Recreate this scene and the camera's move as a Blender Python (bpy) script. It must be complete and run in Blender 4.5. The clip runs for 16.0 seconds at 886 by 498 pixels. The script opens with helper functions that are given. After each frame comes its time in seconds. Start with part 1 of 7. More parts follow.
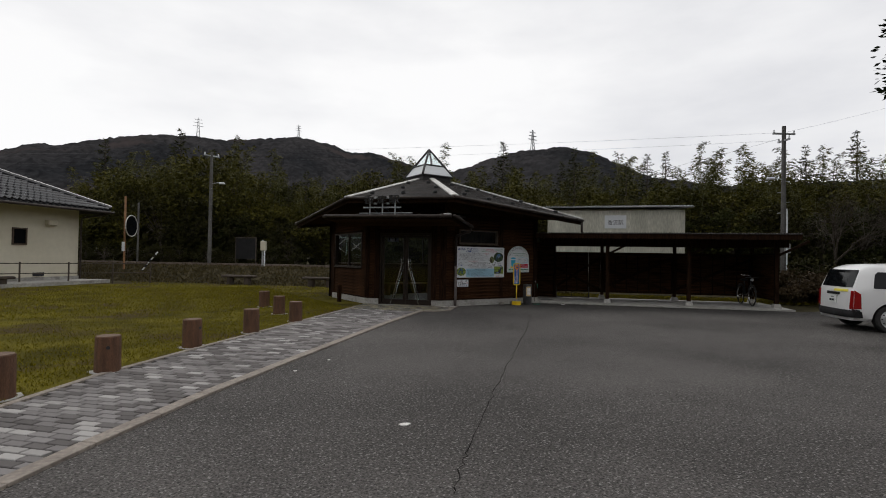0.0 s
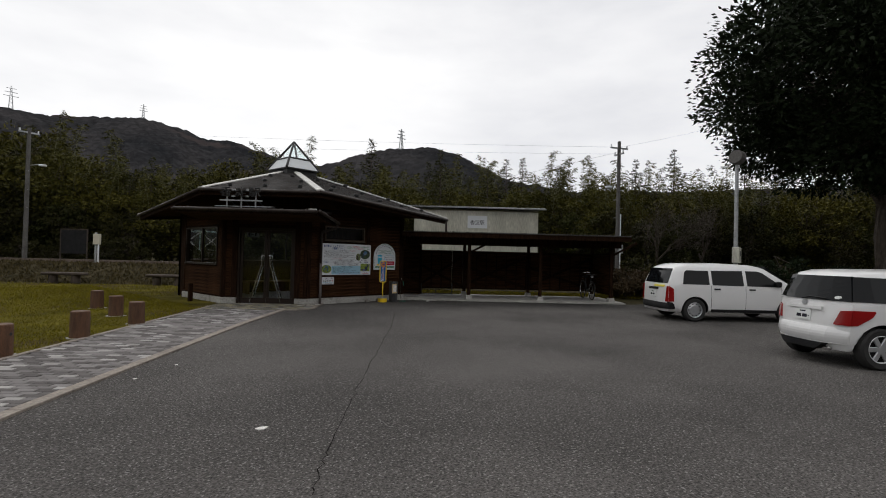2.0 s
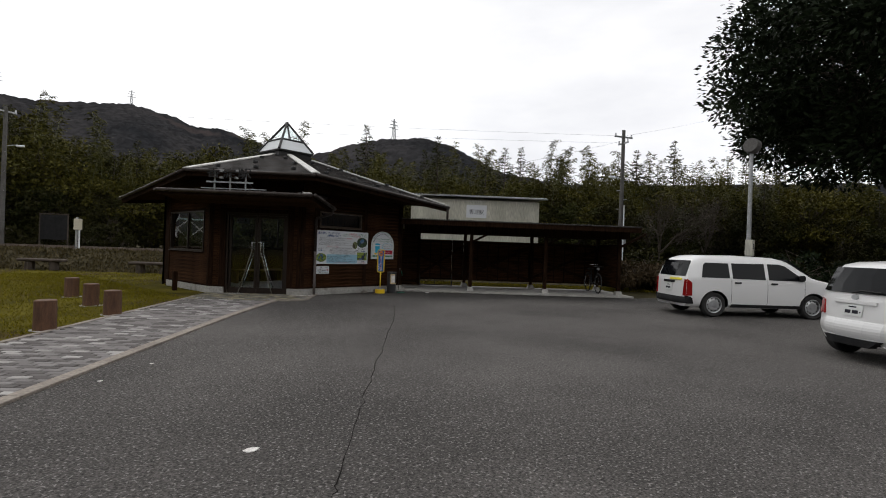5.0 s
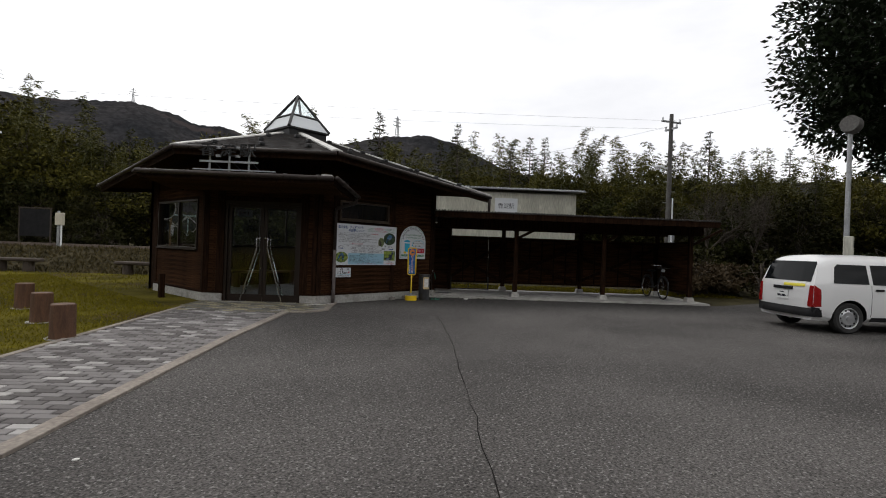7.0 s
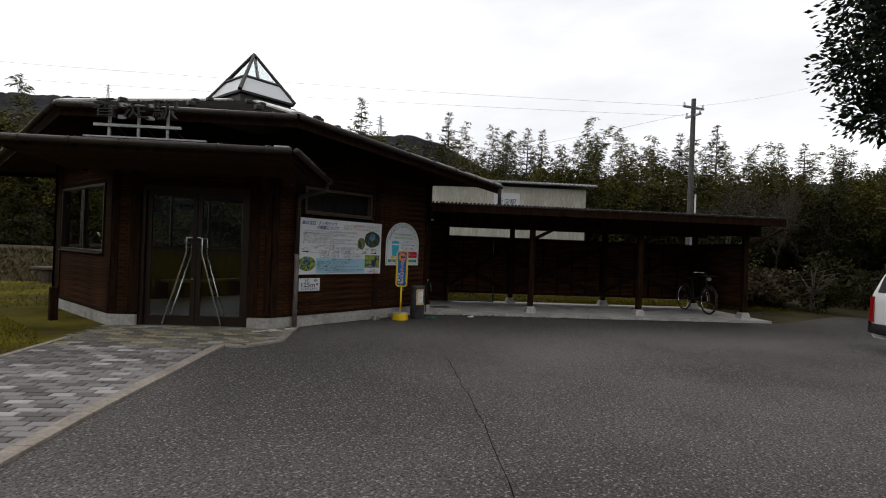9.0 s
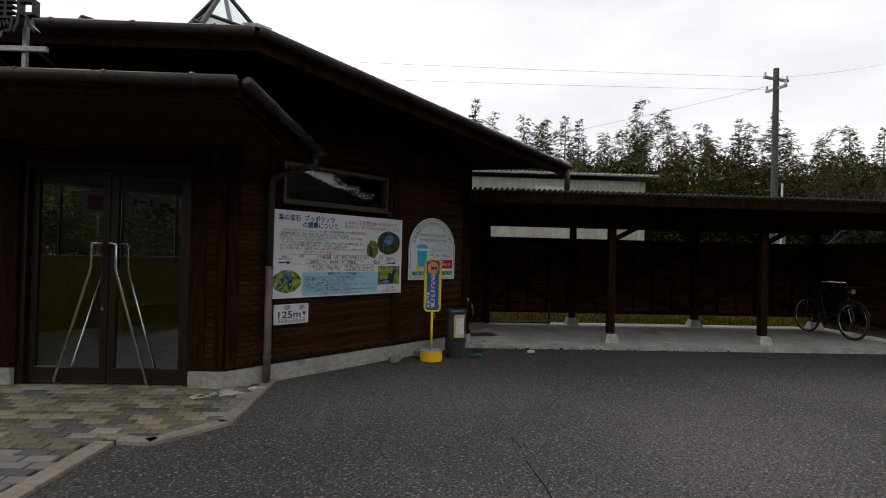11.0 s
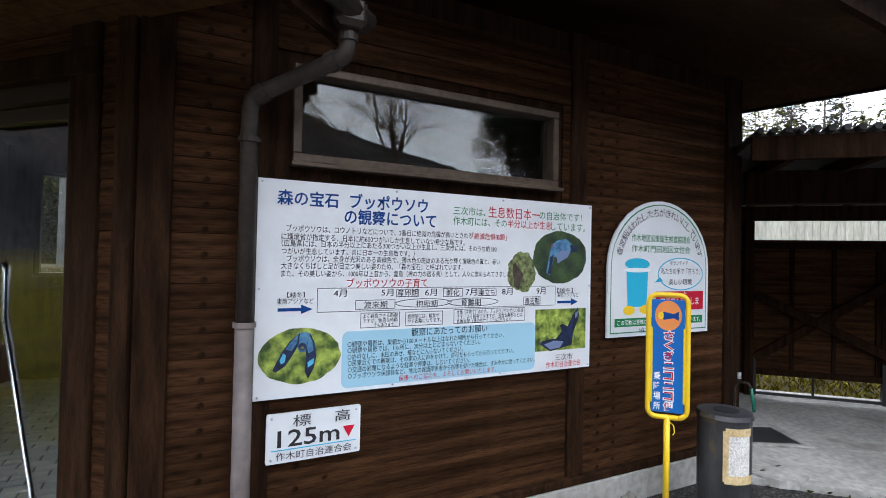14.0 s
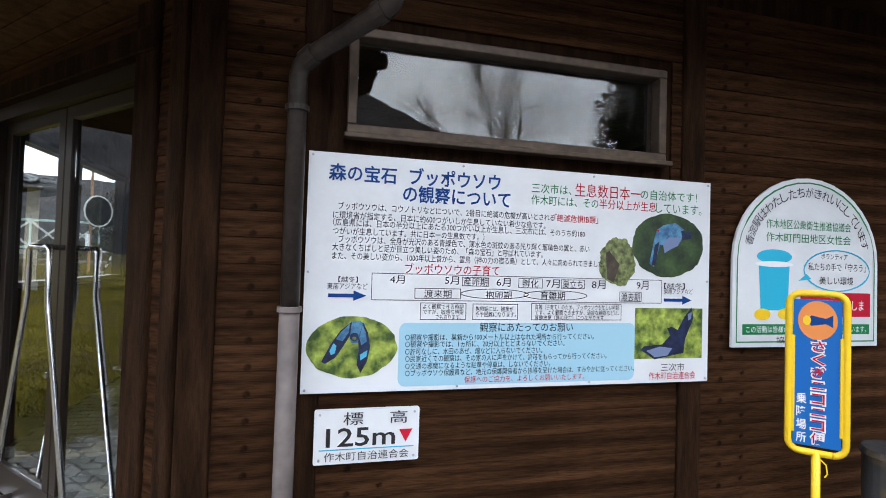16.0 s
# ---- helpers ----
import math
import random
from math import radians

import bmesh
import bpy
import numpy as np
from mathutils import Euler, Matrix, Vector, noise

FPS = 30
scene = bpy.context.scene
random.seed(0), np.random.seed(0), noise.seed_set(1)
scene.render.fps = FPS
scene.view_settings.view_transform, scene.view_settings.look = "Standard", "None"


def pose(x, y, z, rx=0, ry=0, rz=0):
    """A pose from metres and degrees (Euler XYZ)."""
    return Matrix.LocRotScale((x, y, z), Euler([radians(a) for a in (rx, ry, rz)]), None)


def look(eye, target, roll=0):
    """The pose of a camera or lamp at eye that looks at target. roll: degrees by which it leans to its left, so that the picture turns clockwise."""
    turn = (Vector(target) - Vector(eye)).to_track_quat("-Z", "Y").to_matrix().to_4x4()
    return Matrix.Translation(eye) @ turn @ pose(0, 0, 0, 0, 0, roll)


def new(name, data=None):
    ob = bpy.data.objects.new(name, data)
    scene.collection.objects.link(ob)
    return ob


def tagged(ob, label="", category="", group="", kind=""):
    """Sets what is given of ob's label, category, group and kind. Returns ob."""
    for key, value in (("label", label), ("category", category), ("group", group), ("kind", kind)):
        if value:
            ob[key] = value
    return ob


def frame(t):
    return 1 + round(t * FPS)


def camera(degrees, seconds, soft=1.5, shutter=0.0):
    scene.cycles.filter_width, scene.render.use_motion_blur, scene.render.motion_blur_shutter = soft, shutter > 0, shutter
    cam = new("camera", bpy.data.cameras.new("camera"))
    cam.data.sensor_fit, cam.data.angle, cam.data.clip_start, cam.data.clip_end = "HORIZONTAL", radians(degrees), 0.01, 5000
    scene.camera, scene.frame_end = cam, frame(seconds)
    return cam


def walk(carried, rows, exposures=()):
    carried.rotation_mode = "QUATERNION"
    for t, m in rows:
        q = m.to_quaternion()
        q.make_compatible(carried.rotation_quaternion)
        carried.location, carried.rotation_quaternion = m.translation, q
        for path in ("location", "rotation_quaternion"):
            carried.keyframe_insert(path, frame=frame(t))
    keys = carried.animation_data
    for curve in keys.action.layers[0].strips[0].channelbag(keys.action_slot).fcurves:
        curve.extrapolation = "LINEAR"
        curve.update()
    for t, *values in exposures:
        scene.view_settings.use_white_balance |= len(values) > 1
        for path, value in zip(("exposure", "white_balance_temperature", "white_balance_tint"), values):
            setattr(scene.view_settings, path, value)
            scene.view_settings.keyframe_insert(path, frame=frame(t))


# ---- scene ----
cam = camera(81.6, 16.0, soft=1.0)
PATH = [
    (0, (0.281, 0.513, 1.432), (1.363, 2.195, 1.465), 0.9),
    (0.5, (0.277, 0.475, 1.441), (1.561, 2.008, 1.475), 1.1),
    (1, (0.277, 0.452, 1.443), (1.682, 1.874, 1.477), 1.2),
    (1.5, (0.276, 0.455, 1.441), (1.737, 1.821, 1.473), 1.3),
    (2, (0.277, 0.462, 1.435), (1.75, 1.814, 1.468), 1.4),
    (2.5, (0.281, 0.479, 1.43), (1.763, 1.821, 1.463), 1.4),
    (3, (0.29, 0.493, 1.427), (1.779, 1.827, 1.46), 1.5),
    (3.5, (0.316, 0.524, 1.42), (1.81, 1.853, 1.45), 1.6),
    (4, (0.375, 0.596, 1.4), (1.874, 1.92, 1.424), 1.7),
    (4.2, (0.408, 0.656, 1.392), (1.908, 1.979, 1.412), 1.8),
    (6.5, (1.633, 3.167, 1.292), (3.123, 4.501, 1.278), 2.2),
    (7, (1.975, 3.769, 1.297), (3.468, 5.1, 1.294), 2.1),
    (7.5, (2.441, 4.404, 1.311), (3.948, 5.719, 1.308), 1.9),
    (8, (2.892, 4.925, 1.306), (4.427, 6.207, 1.306), 1.8),
    (8.5, (3.421, 5.464, 1.354), (4.969, 6.73, 1.347), 2.0),
    (8.7, (3.634, 5.657, 1.33), (5.178, 6.928, 1.326), 2.1),
    (10.8, (5.882, 7.994, 1.343), (7.381, 9.317, 1.366), 1.4),
    (11, (6.064, 8.207, 1.342), (7.55, 9.545, 1.363), 1.4),
    (11.5, (6.541, 8.70, 1.348), (7.910, 10.158, 1.371), 1.4),
    (12, (6.986, 9.167, 1.358), (8.269, 10.701, 1.386), 1.4),
    (12.5, (7.402, 9.664, 1.425), (8.557, 11.297, 1.442), 1.6),
    (13, (7.768, 10.108, 1.43), (8.876, 11.773, 1.45), 1.4),
    (13.5, (8.135, 10.497, 1.429), (9.181, 12.202, 1.472), 1.2),
    (14, (8.468, 10.762, 1.453), (9.391, 12.536, 1.484), 1.2),
    (14.5, (8.721, 10.891, 1.398), (9.492, 12.735, 1.444), 1.5),
    (15, (8.794, 10.922, 1.367), (9.449, 12.811, 1.416), 1.7),
    (15.5, (8.795, 10.951, 1.353), (9.367, 12.867, 1.408), 1.8),
    (16, (8.78, 10.977, 1.355), (9.28, 12.913, 1.408), 1.8),
]
walk(cam, [(t, look(eye, target, roll)) for t, eye, target, roll in PATH], [(0, -0.27, 6650, 10), (3.5, -0.1, 6650, 10), (7, 0.02, 6650, 10), (11, -0.04, 6650, 10), (12, 0.80, 6550, 10), (12.5, 1.38, 6300, 10), (13, 1.60, 6040, 10), (14, 1.84, 6000, 10), (16, 2.04, 6080, 10)])

# ---- world, sun, exposure ----
R2 = math.sqrt(0.5)
world = bpy.data.worlds.new("overcast_sky")
scene.world = world
world.use_nodes = True
wn, wl = world.node_tree.nodes, world.node_tree.links
wn.clear()
w_out = wn.new("ShaderNodeOutputWorld")
w_bg = wn.new("ShaderNodeBackground")
w_sky = wn.new("ShaderNodeTexSky")
w_sky.sky_type = "NISHITA"
w_sky.sun_disc = False
w_sky.sun_elevation, w_sky.sun_rotation = radians(48), radians(200)
w_sky.air_density, w_sky.dust_density = 1.0, 2.0
w_tc = wn.new("ShaderNodeTexCoord")
w_map = wn.new("ShaderNodeMapping")
w_map.inputs["Scale"].default_value = (1.0, 1.0, 3.2)
w_noise = wn.new("ShaderNodeTexNoise")
w_noise.inputs["Scale"].default_value = 1.6
w_noise.inputs["Detail"].default_value = 6
w_noise.inputs["Roughness"].default_value = 0.55
w_ramp = wn.new("ShaderNodeValToRGB")
w_ramp.color_ramp.elements[0].position, w_ramp.color_ramp.elements[1].position = 0.32, 0.62
w_ramp.color_ramp.elements[0].color = (8.6, 8.75, 9.2, 1)
w_ramp.color_ramp.elements[1].color = (11.2, 11.3, 11.5, 1)
w_mix = wn.new("ShaderNodeMix")
w_mix.data_type = "RGBA"
w_mix.inputs["Factor"].default_value = 0.93
wl.new(w_tc.outputs["Generated"], w_map.inputs["Vector"])
wl.new(w_map.outputs["Vector"], w_noise.inputs["Vector"])
wl.new(w_noise.outputs["Fac"], w_ramp.inputs["Fac"])
wl.new(w_sky.outputs["Color"], w_mix.inputs["A"])
wl.new(w_ramp.outputs["Color"], w_mix.inputs["B"])
wl.new(w_mix.outputs["Result"], w_bg.inputs["Color"])
wl.new(w_bg.outputs["Background"], w_out.inputs["Surface"])
w_bg.inputs["Strength"].default_value = 0.11

sun_data = bpy.data.lights.new("sun", "SUN")
sun_data.energy, sun_data.angle, sun_data.color = 0.5, radians(25), (1.0, 0.97, 0.93)
sun = new("sun", sun_data)
sun.matrix_world = pose(0, 0, 30, 40, 0, 160)


# ---- materials ----
def mat(name, c1, c2=None, scale=8.0, rough=0.7, bump=0.0, metal=0.0, stretch=(1, 1, 1), spots=None, rand=0.0, bscale=None, spec=0.5, lo=0.35, hi=0.65, grain=(0.72, 1.28)):
    """Two-scale mottled surface: broad variation from c1 to c2, fine grain, bump, optional random shift per object."""
    m = bpy.data.materials.new(name)
    m.use_nodes = True
    n, l = m.node_tree.nodes, m.node_tree.links
    b = n["Principled BSDF"]
    b.inputs["Roughness"].default_value = rough
    b.inputs["Metallic"].default_value = metal
    b.inputs["Specular IOR Level"].default_value = spec
    c2 = c2 or tuple(v * 0.8 for v in c1)
    tc = n.new("ShaderNodeTexCoord")
    mp = n.new("ShaderNodeMapping")
    mp.inputs["Scale"].default_value = stretch
    l.new(tc.outputs["Object"], mp.inputs["Vector"])
    n1 = n.new("ShaderNodeTexNoise")
    n1.inputs["Scale"].default_value = scale
    n1.inputs["Detail"].default_value = 5
    l.new(mp.outputs["Vector"], n1.inputs["Vector"])
    r1 = n.new("ShaderNodeValToRGB")
    r1.color_ramp.elements[0].position, r1.color_ramp.elements[1].position = lo, hi
    r1.color_ramp.elements[0].color, r1.color_ramp.elements[1].color = (*c1, 1), (*c2, 1)
    l.new(n1.outputs["Fac"], r1.inputs["Fac"])
    n2 = n.new("ShaderNodeTexNoise")
    n2.inputs["Scale"].default_value = bscale or scale * 9
    n2.inputs["Detail"].default_value = 3
    l.new(mp.outputs["Vector"], n2.inputs["Vector"])
    g = n.new("ShaderNodeMapRange")
    g.inputs["From Min"].default_value, g.inputs["From Max"].default_value = 0.25, 0.75
    g.inputs["To Min"].default_value, g.inputs["To Max"].default_value = grain
    l.new(n2.outputs["Fac"], g.inputs["Value"])
    mul = n.new("ShaderNodeMix")
    mul.data_type, mul.blend_type = "RGBA", "MULTIPLY"
    mul.inputs["Factor"].default_value = 1.0
    l.new(r1.outputs["Color"], mul.inputs["A"])
    l.new(g.outputs["Result"], mul.inputs["B"])
    col = mul.outputs["Result"]
    if spots:
        n3 = n.new("ShaderNodeTexNoise")
        n3.inputs["Scale"].default_value = spots[1]
        n3.inputs["Detail"].default_value = 4
        l.new(tc.outputs["Object"], n3.inputs["Vector"])
        r3 = n.new("ShaderNodeMapRange")
        r3.inputs["From Min"].default_value, r3.inputs["From Max"].default_value = spots[2], spots[2] + 0.08
        l.new(n3.outputs["Fac"], r3.inputs["Value"])
        mx = n.new("ShaderNodeMix")
        mx.data_type = "RGBA"
        mx.inputs["B"].default_value = (*spots[0], 1)
        l.new(r3.outputs["Result"], mx.inputs["Factor"])
        l.new(col, mx.inputs["A"])
        col = mx.outputs["Result"]
    if rand:
        oi = n.new("ShaderNodeObjectInfo")
        mr = n.new("ShaderNodeMapRange")
        mr.inputs["To Min"].default_value, mr.inputs["To Max"].default_value = 1 - rand, 1 + rand
        l.new(oi.outputs["Random"], mr.inputs["Value"])
        m2 = n.new("ShaderNodeMix")
        m2.data_type, m2.blend_type = "RGBA", "MULTIPLY"
        m2.inputs["Factor"].default_value = 1.0
        l.new(col, m2.inputs["A"])
        l.new(mr.outputs["Result"], m2.inputs["B"])
        col = m2.outputs["Result"]
    l.new(col, b.inputs["Base Color"])
    if bump:
        bp = n.new("ShaderNodeBump")
        bp.inputs["Strength"].default_value = bump
        bp.inputs["Distance"].default_value = 0.02
        l.new(n2.outputs["Fac"], bp.inputs["Height"])
        l.new(bp.outputs["Normal"], b.inputs["Normal"])
    return m


def plain(name, c, rough=0.5, metal=0.0, spec=0.5):
    m = bpy.data.materials.new(name)
    m.use_nodes = True
    b = m.node_tree.nodes["Principled BSDF"]
    b.inputs["Base Color"].default_value = (*c, 1)
    b.inputs["Roughness"].default_value, b.inputs["Metallic"].default_value = rough, metal
    b.inputs["Specular IOR Level"].default_value = spec
    return m


def glass(name, tint=(0.9, 0.95, 0.95), rough=0.0):
    m = bpy.data.materials.new(name)
    m.use_nodes = True
    b = m.node_tree.nodes["Principled BSDF"]
    b.inputs["Base Color"].default_value = (*tint, 1)
    b.inputs["Roughness"].default_value = rough
    b.inputs["Transmission Weight"].default_value = 1.0
    b.inputs["IOR"].default_value = 1.5
    return m


def leafy(name, c1, c2, rough=0.6):
    """Leaves whose colour shifts from leaf to leaf and from plant to plant."""
    m = bpy.data.materials.new(name)
    m.use_nodes = True
    n, l = m.node_tree.nodes, m.node_tree.links
    b = n["Principled BSDF"]
    b.inputs["Roughness"].default_value = rough
    b.inputs["Specular IOR Level"].default_value = 0.06
    ge = n.new("ShaderNodeNewGeometry")
    oi = n.new("ShaderNodeObjectInfo")
    ad = n.new("ShaderNodeMath")
    ad.operation = "MULTIPLY_ADD"
    ad.inputs[1].default_value = 0.55
    l.new(ge.outputs["Random Per Island"], ad.inputs[0])
    sc = n.new("ShaderNodeMath")
    sc.operation = "MULTIPLY"
    sc.inputs[1].default_value = 0.45
    l.new(oi.outputs["Random"], sc.inputs[0])
    l.new(sc.outputs["Value"], ad.inputs[2])
    r = n.new("ShaderNodeValToRGB")
    r.color_ramp.elements[0].color, r.color_ramp.elements[1].color = (*c1, 1), (*c2, 1)
    l.new(ad.outputs["Value"], r.inputs["Fac"])
    l.new(r.outputs["Color"], b.inputs["Base Color"])
    return m


M_ASPHALT = mat("asphalt", (0.056, 0.052, 0.049), (0.098, 0.091, 0.086), scale=0.35, rough=0.92, bump=1.0, bscale=60, spots=((0.23, 0.22, 0.21), 44, 0.585), spec=0.2, grain=(0.15, 1.85))
# damp stain along the shelter's drip line
an, al = M_ASPHALT.node_tree.nodes, M_ASPHALT.node_tree.links
a_bs = an["Principled BSDF"]
a_src = a_bs.inputs["Base Color"].links[0].from_socket
a_tc = an.new("ShaderNodeTexCoord")
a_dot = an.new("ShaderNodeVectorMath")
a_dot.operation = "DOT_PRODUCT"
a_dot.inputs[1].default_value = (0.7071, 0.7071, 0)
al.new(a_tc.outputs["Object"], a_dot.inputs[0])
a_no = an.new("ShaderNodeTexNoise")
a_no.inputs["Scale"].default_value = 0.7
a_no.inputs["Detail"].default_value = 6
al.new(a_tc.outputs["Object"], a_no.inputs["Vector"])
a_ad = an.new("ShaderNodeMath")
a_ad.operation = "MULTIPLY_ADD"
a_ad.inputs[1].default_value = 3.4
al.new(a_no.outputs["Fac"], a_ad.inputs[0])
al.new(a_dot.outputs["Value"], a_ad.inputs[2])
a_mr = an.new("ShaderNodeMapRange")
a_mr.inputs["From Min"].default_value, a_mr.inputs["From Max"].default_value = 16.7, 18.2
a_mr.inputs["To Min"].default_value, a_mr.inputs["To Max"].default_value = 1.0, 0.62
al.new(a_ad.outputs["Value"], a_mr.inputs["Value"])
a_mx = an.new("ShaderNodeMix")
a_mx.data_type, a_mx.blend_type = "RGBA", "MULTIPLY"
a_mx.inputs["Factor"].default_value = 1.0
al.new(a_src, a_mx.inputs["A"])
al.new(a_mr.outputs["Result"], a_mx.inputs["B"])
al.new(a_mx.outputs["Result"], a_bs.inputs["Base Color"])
M_CRACK = mat("crack_shadow", (0.014, 0.013, 0.012), (0.024, 0.022, 0.021), scale=6, rough=1.0, spec=0.0)
M_DRY = leafy("dry_leaf", (0.035, 0.026, 0.014), (0.12, 0.085, 0.05))
M_GROUND = mat("earth_and_dry_grass", (0.034, 0.030, 0.014), (0.062, 0.053, 0.026), scale=0.8, rough=0.95, bump=0.6, bscale=25, spec=0.05)
M_LAWN = mat("mossy_lawn", (0.044, 0.038, 0.006), (0.125, 0.106, 0.014), scale=0.9, rough=0.95, spec=0.05, bump=1.0, bscale=40, spots=((0.062, 0.046, 0.020), 0.55, 0.54))
M_BANK = mat("gravel_bank", (0.026, 0.023, 0.012), (0.066, 0.055, 0.032), scale=2.6, rough=0.95, bump=1.0, bscale=14, grain=(0.35, 1.65), spec=0.05)
M_PAVER = mat("paver", (0.19, 0.185, 0.175), (0.26, 0.25, 0.235), scale=9, rough=0.9, bump=0.25, rand=0.42, spec=0.15)
M_JOINT = mat("sand_joint", (0.010, 0.009, 0.007), (0.022, 0.020, 0.015), scale=12, rough=0.95)
M_KERB = mat("kerb_concrete", (0.20, 0.17, 0.145), (0.27, 0.235, 0.20), scale=3, rough=0.9, bump=0.3)
M_CONC = mat("concrete", (0.28, 0.27, 0.25), (0.39, 0.38, 0.355), scale=2.2, rough=0.88, bump=0.25, spots=((0.22, 0.21, 0.19), 1.6, 0.6))
M_WOOD = mat("dark_stained_boards", (0.017, 0.0079, 0.0039), (0.055, 0.0256, 0.0120), scale=1.6, rough=0.75, bump=0.18, stretch=(1, 1, 16), rand=0.26, spec=0.03, grain=(0.5, 1.5), spots=((0.006, 0.0026, 0.0012), 13, 0.67))
M_BEAM = mat("dark_stained_beam", (0.011, 0.0055, 0.0031), (0.029, 0.0146, 0.0080), scale=3.0, rough=0.75, bump=0.25, stretch=(8, 8, 1), rand=0.15, spec=0.03)
M_SOFFIT = mat("soffit_board", (0.040, 0.0205, 0.0100), (0.070, 0.037, 0.0185), scale=2.0, rough=0.8, bump=0.1, spec=0.03)
M_CANSOF = mat("canopy_board", (0.032, 0.0165, 0.0074), (0.060, 0.031, 0.0143), scale=2.0, rough=0.8, bump=0.2, stretch=(9, 9, 1), spec=0.03, rand=0.2)
M_SLATE = mat("roof_slate", (0.030, 0.027, 0.026), (0.055, 0.050, 0.047), scale=2.0, rough=0.75, bump=0.3, rand=0.2, spec=0.2)
M_FLASH = mat("weathered_flashing", (0.42, 0.41, 0.38), (0.58, 0.57, 0.54), scale=3, rough=0.55)
M_GUTTER = mat("brown_gutter", (0.030, 0.023, 0.020), (0.048, 0.038, 0.033), scale=4, rough=0.4, spec=0.22)
M_PIPE = mat("faded_downpipe", (0.125, 0.104, 0.10), (0.185, 0.158, 0.15), scale=1.5, rough=0.5, spec=0.3)
M_BRONZE = plain("bronze_aluminium", (0.020, 0.012, 0.008), 0.4, 0.3)
M_DARKMETAL = plain("dark_metal", (0.02, 0.02, 0.02), 0.5, 0.3)
M_STEEL = plain("stainless", (0.62, 0.62, 0.62), 0.22, 1.0)
M_GALV = mat("galvanised", (0.34, 0.35, 0.36), (0.46, 0.47, 0.48), scale=5, rough=0.5, metal=0.5)
M_GLASS = glass("pane")
M_TINT = plain("tinted_car_glass", (0.006, 0.007, 0.008), 0.06, spec=0.16)
M_ACRYL = plain("milky_acrylic", (0.62, 0.65, 0.66), 0.3)
M_WHITE = plain("white_print", (0.80, 0.82, 0.84), 0.4)
M_BLACK = plain("black_print", (0.015, 0.015, 0.018), 0.5)
M_CREAM = mat("cream_render", (0.54, 0.50, 0.39), (0.60, 0.56, 0.45), scale=0.5, rough=0.85, bump=0.05, grain=(0.95, 1.05))
M_CREAMMETAL = mat("cream_corrugated_steel", (0.44, 0.43, 0.36), (0.56, 0.55, 0.47), scale=1.0, rough=0.6, stretch=(3, 3, 0.5))
M_TILEROOF = mat("black_clay_tile", (0.012, 0.012, 0.014), (0.024, 0.024, 0.028), scale=4, rough=0.22, spec=0.8, rand=0.2)
M_LOG = mat("log_bollard", (0.075, 0.035, 0.018), (0.13, 0.062, 0.032), scale=3.5, rough=0.8, bump=0.5, stretch=(5, 5, 1), rand=0.15)
M_LOGTOP = mat("log_end", (0.10, 0.06, 0.04), (0.16, 0.10, 0.065), scale=9, rough=0.85, bump=0.3)
M_BENCH = mat("weathered_bench", (0.045, 0.033, 0.025), (0.075, 0.058, 0.045), scale=4, rough=0.85, bump=0.3)
M_POLE = mat("concrete_pole", (0.085, 0.08, 0.075), (0.13, 0.125, 0.118), scale=2, rough=0.85)
M_BARK = mat("bark", (0.045, 0.035, 0.027), (0.09, 0.072, 0.055), scale=6, rough=0.9, bump=0.6, stretch=(3, 3, 0.6))
M_CULM = mat("bamboo_culm", (0.10, 0.11, 0.04), (0.16, 0.16, 0.07), scale=4, rough=0.6)
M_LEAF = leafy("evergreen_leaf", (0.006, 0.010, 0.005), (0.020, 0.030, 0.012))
M_BAMBOO = leafy("bamboo_leaf", (0.030, 0.033, 0.007), (0.120, 0.110, 0.022))
# sky light on the crowns is put into this lighter leaf colour
M_CANOPY = leafy("grove_leaf", (0.018, 0.020, 0.005), (0.125, 0.112, 0.022))
M_CEDAR = leafy("conifer_leaf", (0.016, 0.020, 0.006), (0.055, 0.058, 0.016))
M_SCRUB = leafy("scrub_leaf", (0.012, 0.014, 0.004), (0.044, 0.040, 0.012))
# grey-blue instead of green: distance haze is put into the base colour
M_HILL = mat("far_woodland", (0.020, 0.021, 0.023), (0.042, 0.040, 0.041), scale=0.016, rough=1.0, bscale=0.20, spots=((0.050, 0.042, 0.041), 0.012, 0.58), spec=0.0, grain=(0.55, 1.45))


# ---- building tools ----
def mesh_of(bm, name, material, smooth=False):
    me = bpy.data.meshes.new(name)
    bmesh.ops.recalc_face_normals(bm, faces=bm.faces)
    bm.to_mesh(me)
    bm.free()
    if material:
        me.materials.append(material)
    if smooth:
        for p in me.polygons:
            p.use_smooth = True
    return me


def part(name, bm, material, parent=None, label="", smooth=False):
    ob = new(name, mesh_of(bm, name, material, smooth))
    if parent:
        ob.parent = parent
    if label:
        tagged(ob, label)
    return ob


def thing(name, label, category, m=None, group="", kind=""):
    ob = new(name)
    ob.empty_display_size = 0.2
    if m is not None:
        ob.matrix_world = m
    return tagged(ob, label, category, group, kind)


